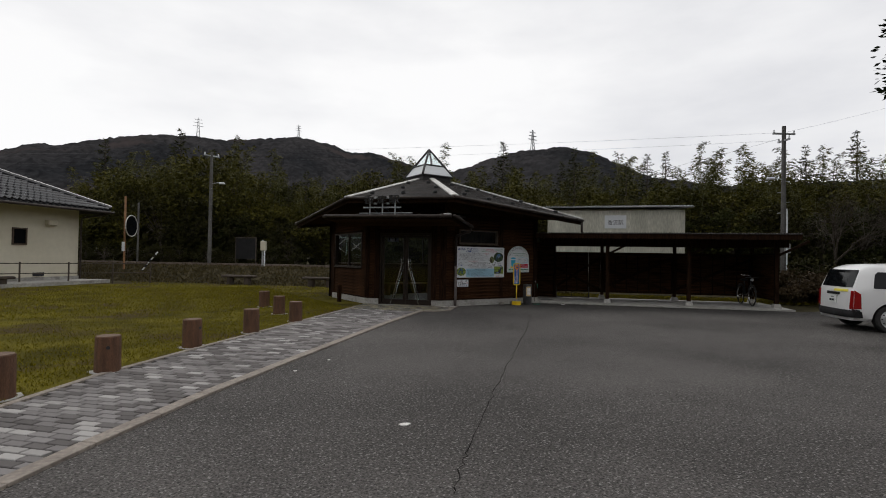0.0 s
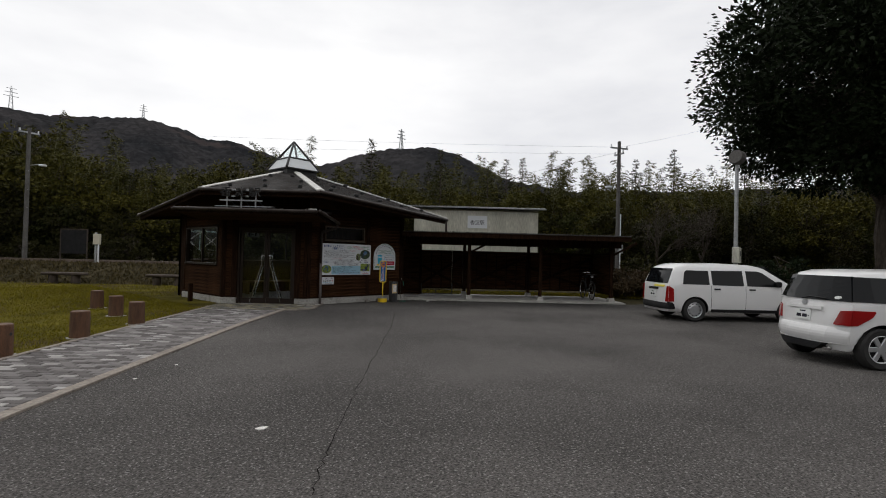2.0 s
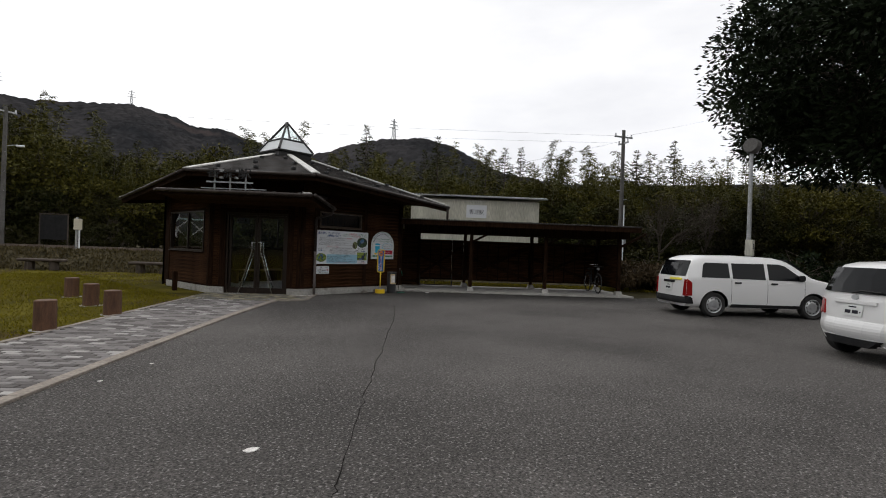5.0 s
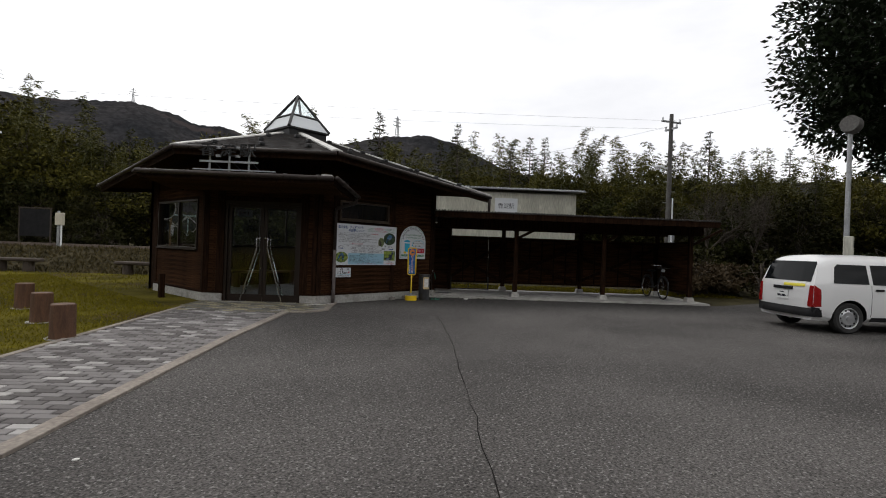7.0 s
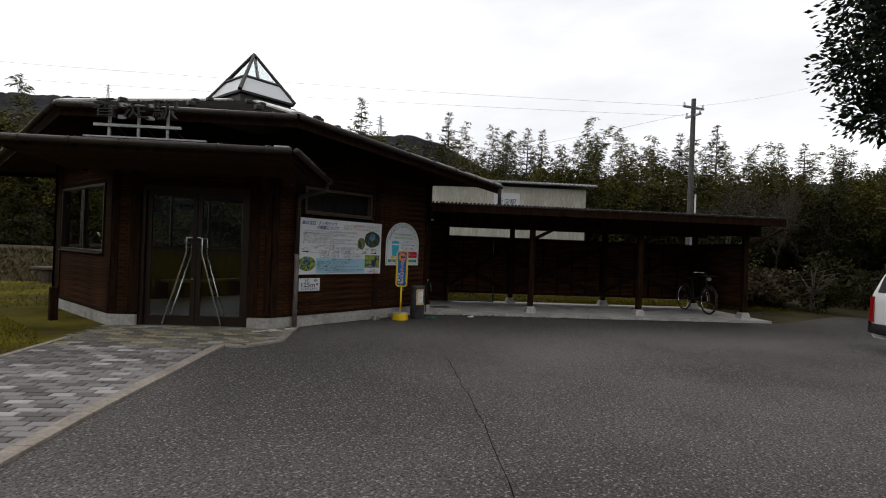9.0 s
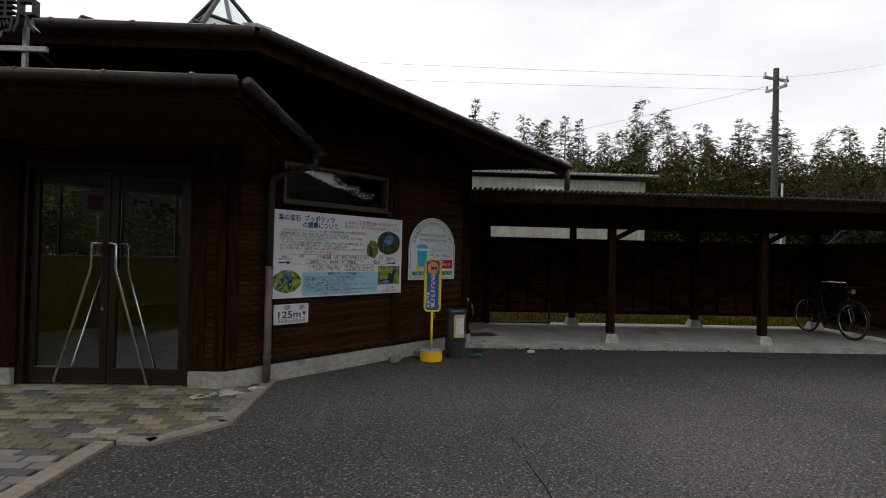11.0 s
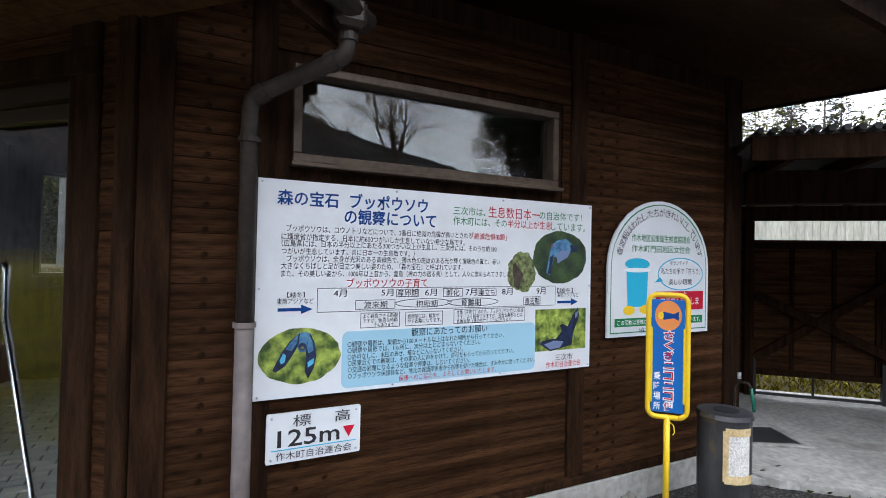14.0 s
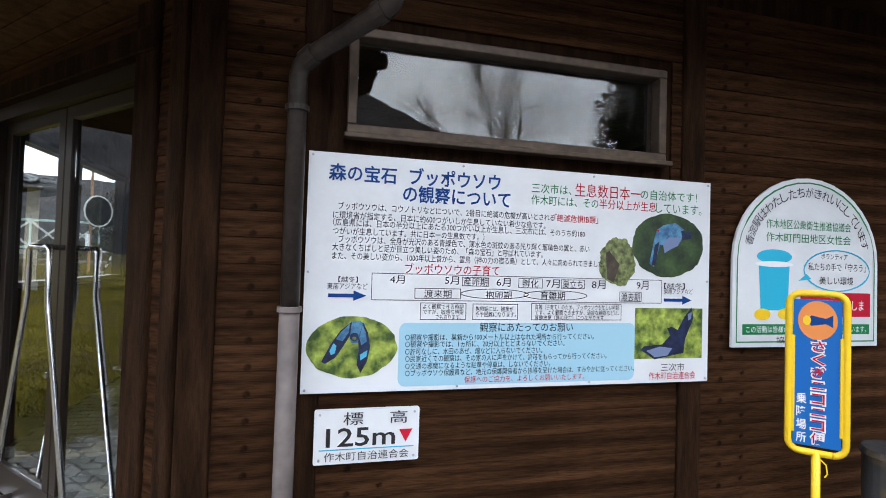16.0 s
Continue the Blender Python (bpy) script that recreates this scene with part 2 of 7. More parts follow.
def bx(bm, c, s, m=None, bev=0.0):
    """A box with centre c and size s, bevelled, under the pose m."""
    r = bmesh.ops.create_cube(bm, size=1.0)
    vs = r["verts"]
    bmesh.ops.scale(bm, vec=s, verts=vs)
    bmesh.ops.translate(bm, vec=c, verts=vs)
    if bev:
        es = list({e for v in vs for e in v.link_edges})
        res = bmesh.ops.bevel(bm, geom=es, offset=bev, segments=1, affect="EDGES")
        vs = list({v for f in res["faces"] for v in f.verts} | {v for v in vs if v.is_valid})
    if m is not None:
        bmesh.ops.transform(bm, matrix=m, verts=vs)
    return vs


def cyl(bm, p0, p1, r0, r1=None, n=12):
    """A closed tapered cylinder from p0 to p1."""
    p0, p1 = Vector(p0), Vector(p1)
    r1 = r0 if r1 is None else r1
    q = (p1 - p0).to_track_quat("Z", "Y")
    a = [bm.verts.new(p0 + q @ Vector((r0 * math.cos(2 * math.pi * i / n), r0 * math.sin(2 * math.pi * i / n), 0))) for i in range(n)]
    b = [bm.verts.new(p1 + q @ Vector((r1 * math.cos(2 * math.pi * i / n), r1 * math.sin(2 * math.pi * i / n), 0))) for i in range(n)]
    for i in range(n):
        bm.faces.new((a[i], a[(i + 1) % n], b[(i + 1) % n], b[i]))
    bm.faces.new(a[::-1])
    bm.faces.new(b)


def tube(bm, pts, r, n=8):
    """A bent round bar through pts."""
    pts = [Vector(p) for p in pts]
    rings = []
    for i, p in enumerate(pts):
        d = (pts[min(i + 1, len(pts) - 1)] - pts[max(i - 1, 0)]).normalized()
        q = d.to_track_quat("Z", "Y")
        rings.append([bm.verts.new(p + q @ Vector((r * math.cos(2 * math.pi * k / n), r * math.sin(2 * math.pi * k / n), 0))) for k in range(n)])
    for a, b in zip(rings, rings[1:]):
        best = min(range(n), key=lambda s: sum((a[k].co - b[(k + s) % n].co).length for k in range(n)))
        for k in range(n):
            bm.faces.new((a[k], a[(k + 1) % n], b[(k + 1 + best) % n], b[(k + best) % n]))
    bm.faces.new(rings[0][::-1])
    bm.faces.new(rings[-1])


def prism(bm, poly, z0, z1):
    """A flat outline (x, y) raised from z0 to z1."""
    a = [bm.verts.new((x, y, z0)) for x, y in poly]
    b = [bm.verts.new((x, y, z1)) for x, y in poly]
    n = len(poly)
    for i in range(n):
        bm.faces.new((a[i], a[(i + 1) % n], b[(i + 1) % n], b[i]))
    bm.faces.new(a[::-1])
    bm.faces.new(b)


def sheet(bm, pts, thick):
    """A plane outline in space with its underside thick below it."""
    a = [bm.verts.new(p) for p in pts]
    b = [bm.verts.new((p[0], p[1], p[2] - thick)) for p in pts]
    n = len(pts)
    for i in range(n):
        bm.faces.new((a[i], a[(i + 1) % n], b[(i + 1) % n], b[i]))
    bm.faces.new(a)
    bm.faces.new(b[::-1])


def BM():
    return bmesh.new()


def box_part(name, c, s, material, parent, bev=0.0, m=None, label=""):
    bm = BM()
    bx(bm, c, s, m, bev)
    return part(name, bm, material, parent, label)


def along(p, q):
    """A pose at p whose x axis runs level to q."""
    return pose(p[0], p[1], 0, 0, 0, math.degrees(math.atan2(q[1] - p[1], q[0] - p[0])))


# Level axes of the railway side: s along (1,-1), d along (1,1).
RAIL = pose(0, 0, 0, 0, 0, -45)


def sd(s, d, z=0.0):
    return ((s + d) * R2, (d - s) * R2, z)


def flat(name, poly, z, material, label, category):
    """A piece of the setting laid flat."""
    bm = BM()
    bm.faces.new([bm.verts.new((x, y, z)) for x, y in poly])
    return tagged(part(name, bm, material), label, category, kind="structure")


# ---- ground ----
def build_ground():
    bm = BM()
    xs = [-3000, -800, -200, -60] + [i * 3.0 for i in range(-16, 17)] + [60, 200, 800, 3000]
    ys = [-3000, -800, -200, -60] + [i * 1.5 for i in range(-16, 40)] + [60, 80, 200, 800, 3000]

    def h(s, d):
        if d < 22.8:
            return 0.0
        k = min(1.0, (d - 22.8) / 3.2)
        return 0.75 * k * k * (3 - 2 * k)
    vs = [[bm.verts.new((*sd(s, d)[:2], h(s, d))) for s in xs] for d in ys]
    for a, b in zip(vs, vs[1:]):
        for i in range(len(xs) - 1):
            bm.faces.new((a[i], a[i + 1], b[i + 1], b[i]))
    tagged(part("ground", bm, M_GROUND, smooth=True), "rough dry grass and bare earth around the station", "ground", kind="structure")


OUTER = [(-6.0, -3.5), (-2.15, 1.55), (-0.85, 3.70), (-0.22, 4.54), (0.21, 5.08), (1.13, 6.14), (2.97, 8.03), (5.26, 10.35), (7.19, 12.16)]
INNER = [(-8.0, -2.5), (-3.6, 2.4), (-2.0, 4.9), (-0.55, 6.65), (0.15, 7.66), (1.3, 8.95), (3.2, 10.97), (5.3, 13.2), (5.95, 13.9)]
DOORSTEP = [(7.19, 12.16), (7.34, 11.96), (7.92, 12.0), (8.86, 12.96), (8.46, 13.0), (6.72, 14.74), (5.95, 13.9)]


def build_setting():
    build_ground()
    asphalt = OUTER + [(7.34, 11.96), (7.92, 12.0), (8.86, 12.98), (12.0, 13.0), sd(-0.9, 17.45)[:2], sd(6.95, 17.45)[:2], (20.5, 6.6), (26, 1.5), (34, -8), (34, -30), (-6, -30)]
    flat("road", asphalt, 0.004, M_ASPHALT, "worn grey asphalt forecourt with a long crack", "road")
    lawn = INNER + [(6.72, 14.74), (6.72, 18.2), (9.0, 23.0), (-3.0, 31.0), (-40, 60), (-60, 20), (-25, -12)]
    flat("lawn", lawn, 0.008, M_LAWN, "patchy yellow-green mossy lawn", "lawn")
    bm = BM()
    bm.faces.new([bm.verts.new((x, y, 0.006)) for x, y in OUTER + DOORSTEP[1:] + INNER[-2::-1]])
    tagged(part("pavement", bm, M_JOINT), "grey block-paved footpath leading to the entrance", "pavement", kind="structure")


build_setting()


# ---- far hills ----
def build_hill(name, label, profile, dist, depth, seed):
    """A wooded ridge: crest heights by bearing, with a rough crown of trees along it."""
    rng = np.random.default_rng(seed)
    bm = BM()
    a0, a1 = profile[0][0], profile[-1][0]
    n, rows = 420, 40
    az = np.linspace(a0, a1, n)
    top = np.interp(az, [p[0] for p in profile], [p[1] for p in profile])
    grid = []
    for j in range(rows + 1):
        k = j / rows
        line = []
        for i in range(n):
            r = dist + depth * k
            hgt = top[i] * r * math.sin(k * math.pi / 2) ** 0.8
            a = radians(az[i])
            x, y = 0.3 + r * math.sin(a), 0.5 + r * math.cos(a)
            rough = noise.fractal(Vector((x * 0.010, y * 0.010, seed)), 1.0, 2.0, 4) * 9 * k * (1.1 - k)
            tree = (noise.noise(Vector((x * 0.16, y * 0.16, seed + 9.0))) + rng.uniform(-0.6, 0.6)) * dist * 0.0065
            line.append(bm.verts.new((x, y, max(0.5, hgt + rough + tree))))
        grid.append(line)
    for a, b in zip(grid, grid[1:]):
        for i in range(n - 1):
            bm.faces.new((a[i], a[i + 1], b[i + 1], b[i]))
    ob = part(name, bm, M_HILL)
    return tagged(ob, label, "hill", kind="structure")


# crest between -90 and -55 is unseen, raised to block sky in the door glass
HILL_WEST = [(-110, 0.16), (-90, 0.24), (-75, 0.28), (-55, 0.24), (-35, 0.12), (-15, 0.112), (-8.3, 0.150), (-6, 0.166), (-4, 0.170), (-1, 0.1865), (3, 0.203), (6.4, 0.208), (9.6, 0.206), (13.4, 0.216), (16.9, 0.2246), (19.9, 0.2155),
             (22.3, 0.2007), (24.8, 0.2028), (27.3, 0.189), (31, 0.171), (33.7, 0.139), (38, 0.10), (45, 0.05)]
HILL_EAST = [(22, 0.08), (27.4, 0.136), (32.4, 0.166), (35.5, 0.183), (38, 0.200), (41.8, 0.214), (46, 0.2185), (48.4, 0.208), (50.8, 0.19), (54.7, 0.155), (62, 0.13), (75, 0.13), (95, 0.12), (120, 0.12), (150, 0.10)]


build_hill("hill", "dark wooded hill ridge in the distance", HILL_WEST, 330, 260, 3)
build_hill("hill", "low wooded hill behind the bamboo grove", HILL_EAST, 150, 120, 8)


# ---- trees ----
def leaf_mesh(name, pts, dirs, size, materials, rng, wood=None, aspect=2.2):
    """One mesh of single leaves (pointed quads) at pts, with wood (vertices, faces) under slot 0."""
    n = len(pts)
    d = dirs / (np.linalg.norm(dirs, axis=1, keepdims=True) + 1e-9)
    up = rng.normal(size=(n, 3))
    side = np.cross(d, up)
    side /= np.linalg.norm(side, axis=1, keepdims=True) + 1e-9
    ln = size * rng.uniform(0.6, 1.3, (n, 1))
    v = np.stack([pts, pts + d * ln * 0.5 + side * ln / aspect / 2, pts + d * ln, pts + d * ln * 0.5 - side * ln / aspect / 2], axis=1).reshape(-1, 3)
    wv, wf = wood if wood else ([], [])
    k = len(wv)
    verts = list(map(tuple, wv)) + list(map(tuple, v))
    faces = list(wf) + [(k + 4 * i, k + 4 * i + 1, k + 4 * i + 2, k + 4 * i + 3) for i in range(n)]
    me = bpy.data.meshes.new(name)
    me.from_pydata(verts, [], faces)
    for m in materials:
        me.materials.append(m)
    if wood:
        idx = np.zeros(len(faces), dtype=np.int32)
        idx[len(wf):] = 1
        me.polygons.foreach_set("material_index", idx)
    return me


def limb(wv, wf, pts, r0, r1, n=6):
    base = len(wv)
    pts = [Vector(p) for p in pts]
    for i, p in enumerate(pts):
        d = (pts[min(i + 1, len(pts) - 1)] - pts[max(i - 1, 0)]).normalized()
        q = d.to_track_quat("Z", "Y")
        r = r0 + (r1 - r0) * i / (len(pts) - 1)
        for k in range(n):
            wv.append(tuple(p + q @ Vector((r * math.cos(2 * math.pi * k / n), r * math.sin(2 * math.pi * k / n), 0))))
    for i in range(len(pts) - 1):
        for k in range(n):
            a, b = base + i * n + k, base + i * n + (k + 1) % n
            wf.append((a, b, b + n, a + n))


def bamboo_meshes(seed, height=9.0):
    """A culm that nods at its tip, with feathery sprays along the upper two thirds."""
    rng = np.random.default_rng(seed)
    wv, wf, pts, dirs = [], [], [], []
    for stem in range(3):
        lean = rng.uniform(0, 2 * math.pi)
        nod = rng.uniform(0.5, 1.6)
        base = np.array((rng.normal(0, 0.45), rng.normal(0, 0.45), 0.0)) if stem else np.zeros(3)
        tall = height * (1.0 if not stem else rng.uniform(0.74, 0.95))
        bamboo_stem(rng, wv, wf, pts, dirs, base, lean, nod, tall)
    trunk = bpy.data.meshes.new("culm")
    trunk.from_pydata(wv, [], wf)
    trunk.materials.append(M_CULM)
    return trunk, leaf_mesh("spray", np.array(pts), np.array(dirs), 0.26, [M_BAMBOO], rng, aspect=5.0)


def bamboo_stem(rng, wv, wf, pts, dirs, base, lean, nod, height):
    def spine(k):
        return base + np.array((math.cos(lean) * nod * k ** 3, math.sin(lean) * nod * k ** 3, height * k * (1 - 0.05 * k * k)))
    limb(wv, wf, [spine(k) for k in np.linspace(0, 1, 9)], 0.06, 0.008, 5)
    for k in np.linspace(0.15, 1.0, 48):
        p = spine(k)
        for _ in range(2):
            a = rng.uniform(0, 2 * math.pi)
            reach = (1.02 - k) ** 0.7 * rng.uniform(0.7, 1.7) + 0.06
            tip = p + np.array((math.cos(a) * reach, math.sin(a) * reach, reach * rng.uniform(-0.1, 0.6)))
            limb(wv, wf, [p, tip], 0.010, 0.004, 3)
            for q in rng.uniform(0.1, 1.0, 15 if k < 0.7 else 8):
                c = p + (tip - p) * q + rng.normal(0, 0.06, 3)
                pts.append(c)
                dirs.append((math.cos(a) + rng.normal(0, 0.7), math.sin(a) + rng.normal(0, 0.7), rng.uniform(-0.9, 0.25)))


def cedar_meshes(seed, height=9.0):
    """A conifer with drooping tiers of short sprays and an uneven outline."""
    rng = np.random.default_rng(seed)
    wv, wf, pts, dirs = [], [], [], []
    limb(wv, wf, [(0, 0, 0), (0.05, 0, height * 0.5), (0, 0.04, height)], 0.16, 0.012, 6)
    for k in [0.06 + 0.935 * (i / 30) ** 0.9 for i in range(31)]:
        z = height * k
        for _ in range(7 if k < 0.9 else 5):
            a = rng.uniform(0, 2 * math.pi)
            reach = 2.5 * (1 - k) ** 0.9 * rng.uniform(0.6, 1.15) + 0.05
            tip = np.array((math.cos(a) * reach, math.sin(a) * reach, z + reach * rng.uniform(-0.05, 0.32)))
            limb(wv, wf, [(0, 0, z), tip], 0.014, 0.005, 3)
            for q in rng.uniform(0.1, 1.0, 6 + int(reach * 9)):
                c = np.array((0, 0, z)) + (tip - np.array((0, 0, z))) * q + rng.normal(0, 0.045, 3)
                pts.append(c)
                dirs.append((math.cos(a) + rng.normal(0, 0.6), math.sin(a) + rng.normal(0, 0.6), rng.uniform(-0.6, 0.5)))
    trunk = bpy.data.meshes.new("trunk")
    trunk.from_pydata(wv, [], wf)
    trunk.materials.append(M_BARK)
    return trunk, leaf_mesh("crown", np.array(pts), np.array(dirs), 0.21, [M_CEDAR], rng, aspect=4.0)


def broad_meshes(seed, height, radius, leaves, leaf, material, clumps=60, low=0.25, squash=0.8):
    """A broadleaf tree: trunk, forking limbs and leaf clumps in an uneven dome."""
    rng = np.random.default_rng(seed)
    wv, wf = [], []
    limb(wv, wf, [(0, 0, 0), (0.1, 0.05, height * 0.2), (0, 0.1, height * 0.45)], radius * 0.07, radius * 0.045, 10)
    cz, centres = height * (low + 1) / 2, []
    for _ in range(clumps):
        v = rng.normal(size=3)
        v /= np.linalg.norm(v)
        rr = radius * rng.uniform(0.45, 1.0) ** 0.6
        c = np.array((v[0] * rr, v[1] * rr, cz + v[2] * rr * squash * height * (1 - low) / 2 / radius))
        centres.append(c)
        mid = c * 0.5 + np.array((0, 0, height * 0.28)) + rng.normal(0, 0.2, 3)
        limb(wv, wf, [(0, 0.08, height * rng.uniform(0.25, 0.45)), mid, c], radius * 0.018, 0.01, 4)
    centres = np.array(centres)
    pick = rng.integers(0, clumps, leaves)
    off = rng.normal(size=(leaves, 3))
    off /= np.linalg.norm(off, axis=1, keepdims=True)
    off *= rng.uniform(0.3, 1.0, (leaves, 1)) ** 0.5 * radius * rng.uniform(0.16, 0.34, clumps)[pick][:, None]
    off[:, 2] *= 0.7
    trunk = bpy.data.meshes.new("trunk")
    trunk.from_pydata(wv, [], wf)
    trunk.materials.append(M_BARK)
    return trunk, leaf_mesh("crown", centres[pick] + off, off + rng.normal(0, 0.5, off.shape), leaf, [material], rng)


def bare_meshes(seed, height, radius):
    """A leafless tree of fine forking twigs."""
    rng = np.random.default_rng(seed)
    wv, wf, tv, tf = [], [], [], []

    def grow(p, d, ln, r, level):
        q = p + d * ln
        mid = p + d * ln * 0.5 + rng.normal(0, ln * 0.05, 3)
        limb(*((wv, wf) if level < 2 else (tv, tf)), [p, mid, q], r, r * 0.6, 5 if level < 2 else 3)
        if level >= 7:
            return
        for _ in range(3 if level < 6 else 2):
            nd = d + rng.normal(0, 0.46, 3) + np.array((0, 0, 0.03))
            nd /= np.linalg.norm(nd)
            grow(q if rng.random() < 0.6 else mid, nd, ln * rng.uniform(0.62, 0.86), r * 0.60, level + 1)
    grow(np.zeros(3), np.array((0.0, 0, 1)), height * 0.22, radius * 0.06, 0)
    out = []
    for nm, v, fc in (("trunk", wv, wf), ("crown", tv, tf)):
        me = bpy.data.meshes.new(nm)
        me.from_pydata(v, [], fc)
        me.materials.append(M_BARK)
        out.append(me)
    return out


def plant(name, meshes, parts, label, category, x, y, z, turn, size, group=""):
    ob = thing(name, label, category, pose(x, y, z, 0, 0, turn) @ Matrix.Diagonal((size, size, size, 1)), group)
    for me, nm in zip(meshes, parts):
        p = new(nm, me)
        p.parent = ob
    return ob


def build_forest():
    rng = random.Random(5)
    bamboos = [bamboo_meshes(20 + i) for i in range(5)]
    cedars = [cedar_meshes(40 + i) for i in range(3)]
    # edge row in darker leaf colours, painting the shade low in the grove
    bushy = [broad_meshes(60 + i, 7.0, 2.6, 3800, 0.30, M_SCRUB if i else M_CEDAR, 44, 0.02, 1.0) for i in range(3)]
    crowns = [broad_meshes(70 + i, 7.0, 2.5, 5200, 0.26, M_CANOPY, 70, 0.05, 1.0) for i in range(3)]
    for d, lo in ((32.0, 0.78), (35.0, 0.92)):
        s = -35.0
        while s < 34:
            s += rng.uniform(1.8, 2.7)
            x, y, _ = sd(s, d + rng.uniform(-0.8, 0.8))
            tall = float(np.interp(s, (-44, -36, -26, -21, -17, -12, -6, 8, 20, 32), (8.0, 8.4, 9.4, 7.6, 6.2, 7.2, 6.7, 6.5, 6.9, 6.6)))
            plant("bushy_tree", crowns[rng.randrange(3)], ("trunk", "crown"), "dense olive green crown within the grove", "tree", x, y, 0.6, rng.uniform(0, 360), tall * lo * rng.uniform(0.85, 1.05) / 7, "trees of the grove")
    for row, (d, lo) in enumerate(((30.5, 0.72), (32.5, 0.88), (34.5, 0.98), (37.5, 1.12))):
        s = -36.0
        while s < 32:
            s += rng.uniform(1.1, 1.9) if row < 3 else rng.uniform(1.5, 2.4)
            x, y, _ = sd(s + rng.uniform(-0.4, 0.4), d + rng.uniform(-1.0, 1.0))
            turn, r = rng.uniform(0, 360), rng.random()
            canopy_h = float(np.interp(s, (-44, -36, -26, -21, -17, -12, -6, 8, 20, 32), (8.0, 8.4, 9.4, 7.6, 6.2, 7.6, 7.5, 7.5, 7.8, 6.8)))
            size = canopy_h * lo * rng.uniform(0.86, 1.06) / 9
            if row in (1, 2) and rng.random() < 0.26:
                size *= rng.uniform(1.08, 1.28)
                r = 1.0 if rng.random() < 0.45 else 0.0
            if row == 0 and r < 0.75:
                plant("bushy_tree", bushy[rng.randrange(3)], ("trunk", "crown"), "dense dark green understorey tree at the grove's edge", "tree", x, y, 0.6, turn, size * 0.95, "trees of the grove")
            elif r < 0.86:
                plant("bamboo", bamboos[rng.randrange(5)], ("culm", "spray"), "tall feathery green bamboo in the grove", "bamboo", x, y, 0.6, turn, size, "trees of the grove")
            else:
                plant("conifer", cedars[rng.randrange(3)], ("trunk", "crown"), "dark green conifer among the bamboo", "conifer tree", x, y, 0.6, turn, size, "trees of the grove")


build_forest()
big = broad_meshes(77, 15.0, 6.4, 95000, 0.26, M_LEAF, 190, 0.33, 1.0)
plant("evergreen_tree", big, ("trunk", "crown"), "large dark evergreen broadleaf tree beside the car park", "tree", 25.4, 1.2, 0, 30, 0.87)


# ---- station building ----
M_FLOORIN = mat("dark_floor", (0.05, 0.048, 0.045), (0.08, 0.076, 0.07), scale=2, rough=0.7)
station = thing("station_building", "dark brown timber station house with a cut-corner hipped roof", "station building")
WALL_TOP = 2.75
CX, CY = 9.45, 15.75


def wall_panel(p, q, thick, openings, top=WALL_TOP):
    """An upright wall from p to q (outside to the right of p-q) as joined blocks round its openings (u0, u1, z0, z1)."""
    m = along(p, q)
    ln = math.hypot(q[0] - p[0], q[1] - p[1])
    bm = BM()
    us = sorted({0.0, ln, *[o[0] for o in openings], *[o[1] for o in openings]})
    for u0, u1 in zip(us, us[1:]):
        mid = (u0 + u1) / 2
        zs = [0.0]
        for o in sorted(openings, key=lambda o: o[2]):
            if o[0] < mid < o[1]:
                zs += [o[2], o[3]]
        zs.append(top)
        for z0, z1 in zip(zs[::2], zs[1::2]):
            if z1 - z0 > 0.001:
                bx(bm, ((u0 + u1) / 2, thick / 2, (z0 + z1) / 2), (u1 - u0, thick, z1 - z0))
    bmesh.ops.remove_doubles(bm, verts=bm.verts, dist=0.001)
    bmesh.ops.transform(bm, matrix=m, verts=bm.verts)
    return part("wall", bm, M_BEAM, station), m, ln


PLANK_MESH = {}


def plank(parent, m, u0, u1, z, h=0.0972):
    """One horizontal weatherboard, slightly tilted out at its foot."""
    ln = round(u1 - u0, 3)
    if ln < 0.03:
        return
    key = (ln, h)
    if key not in PLANK_MESH:
        bm = BM()
        v = [bm.verts.new(c) for c in ((0, 0, 0), (ln, 0, 0), (ln, -0.015, 0), (0, -0.015, 0), (0, 0, h), (ln, 0, h), (ln, -0.010, h), (0, -0.010, h))]
        for fc in ((0, 3, 2, 1), (4, 5, 6, 7), (0, 1, 5, 4), (2, 3, 7, 6), (1, 2, 6, 5), (0, 4, 7, 3)):
            bm.faces.new([v[i] for i in fc])
        PLANK_MESH[key] = mesh_of(bm, "plank", M_WOOD)
    ob = new("plank", PLANK_MESH[key])
    ob.parent = parent
    ob.matrix_local = m @ pose(u0, 0, z)


def clad(parent, m, ln, blocks, z0, z1, posts):
    """Weatherboards between the posts, left out behind the blocks (u0, u1, z0, z1)."""
    edges = sorted([0.0, ln] + [e for p in posts for e in (p[0], p[1])])
    z = z0
    while z + 0.098 <= z1:
        for u0, u1 in zip(edges[::2], edges[1::2]):
            cuts = [(u0, u1)]
            for b in blocks:
                if z + 0.088 > b[2] and z + 0.010 < b[3]:
                    cuts = [c for a, e in cuts for c in ((a, min(e, b[0])), (max(a, b[1]), e)) if c[1] - c[0] > 0.02]
            for a, e in cuts:
                plank(parent, m, a + 0.001, e - 0.001, z)
        z += 0.100


A, B, C_, D_ = (6.72, 17.45), (6.72, 14.74), (8.33, 13.03), (12.0, 13.03)
E_, K_ = (12.0, 17.9), (8.0, 17.9)
TH = 0.14
# board side: high window
W_BOARD = (0.57, 2.02, 1.85, 2.275)
wall_b, mb, lb = wall_panel(C_, D_, TH, [W_BOARD])
# entrance side: doorway
LD = math.hypot(C_[0] - B[0], C_[1] - B[1])
UC = 1.21
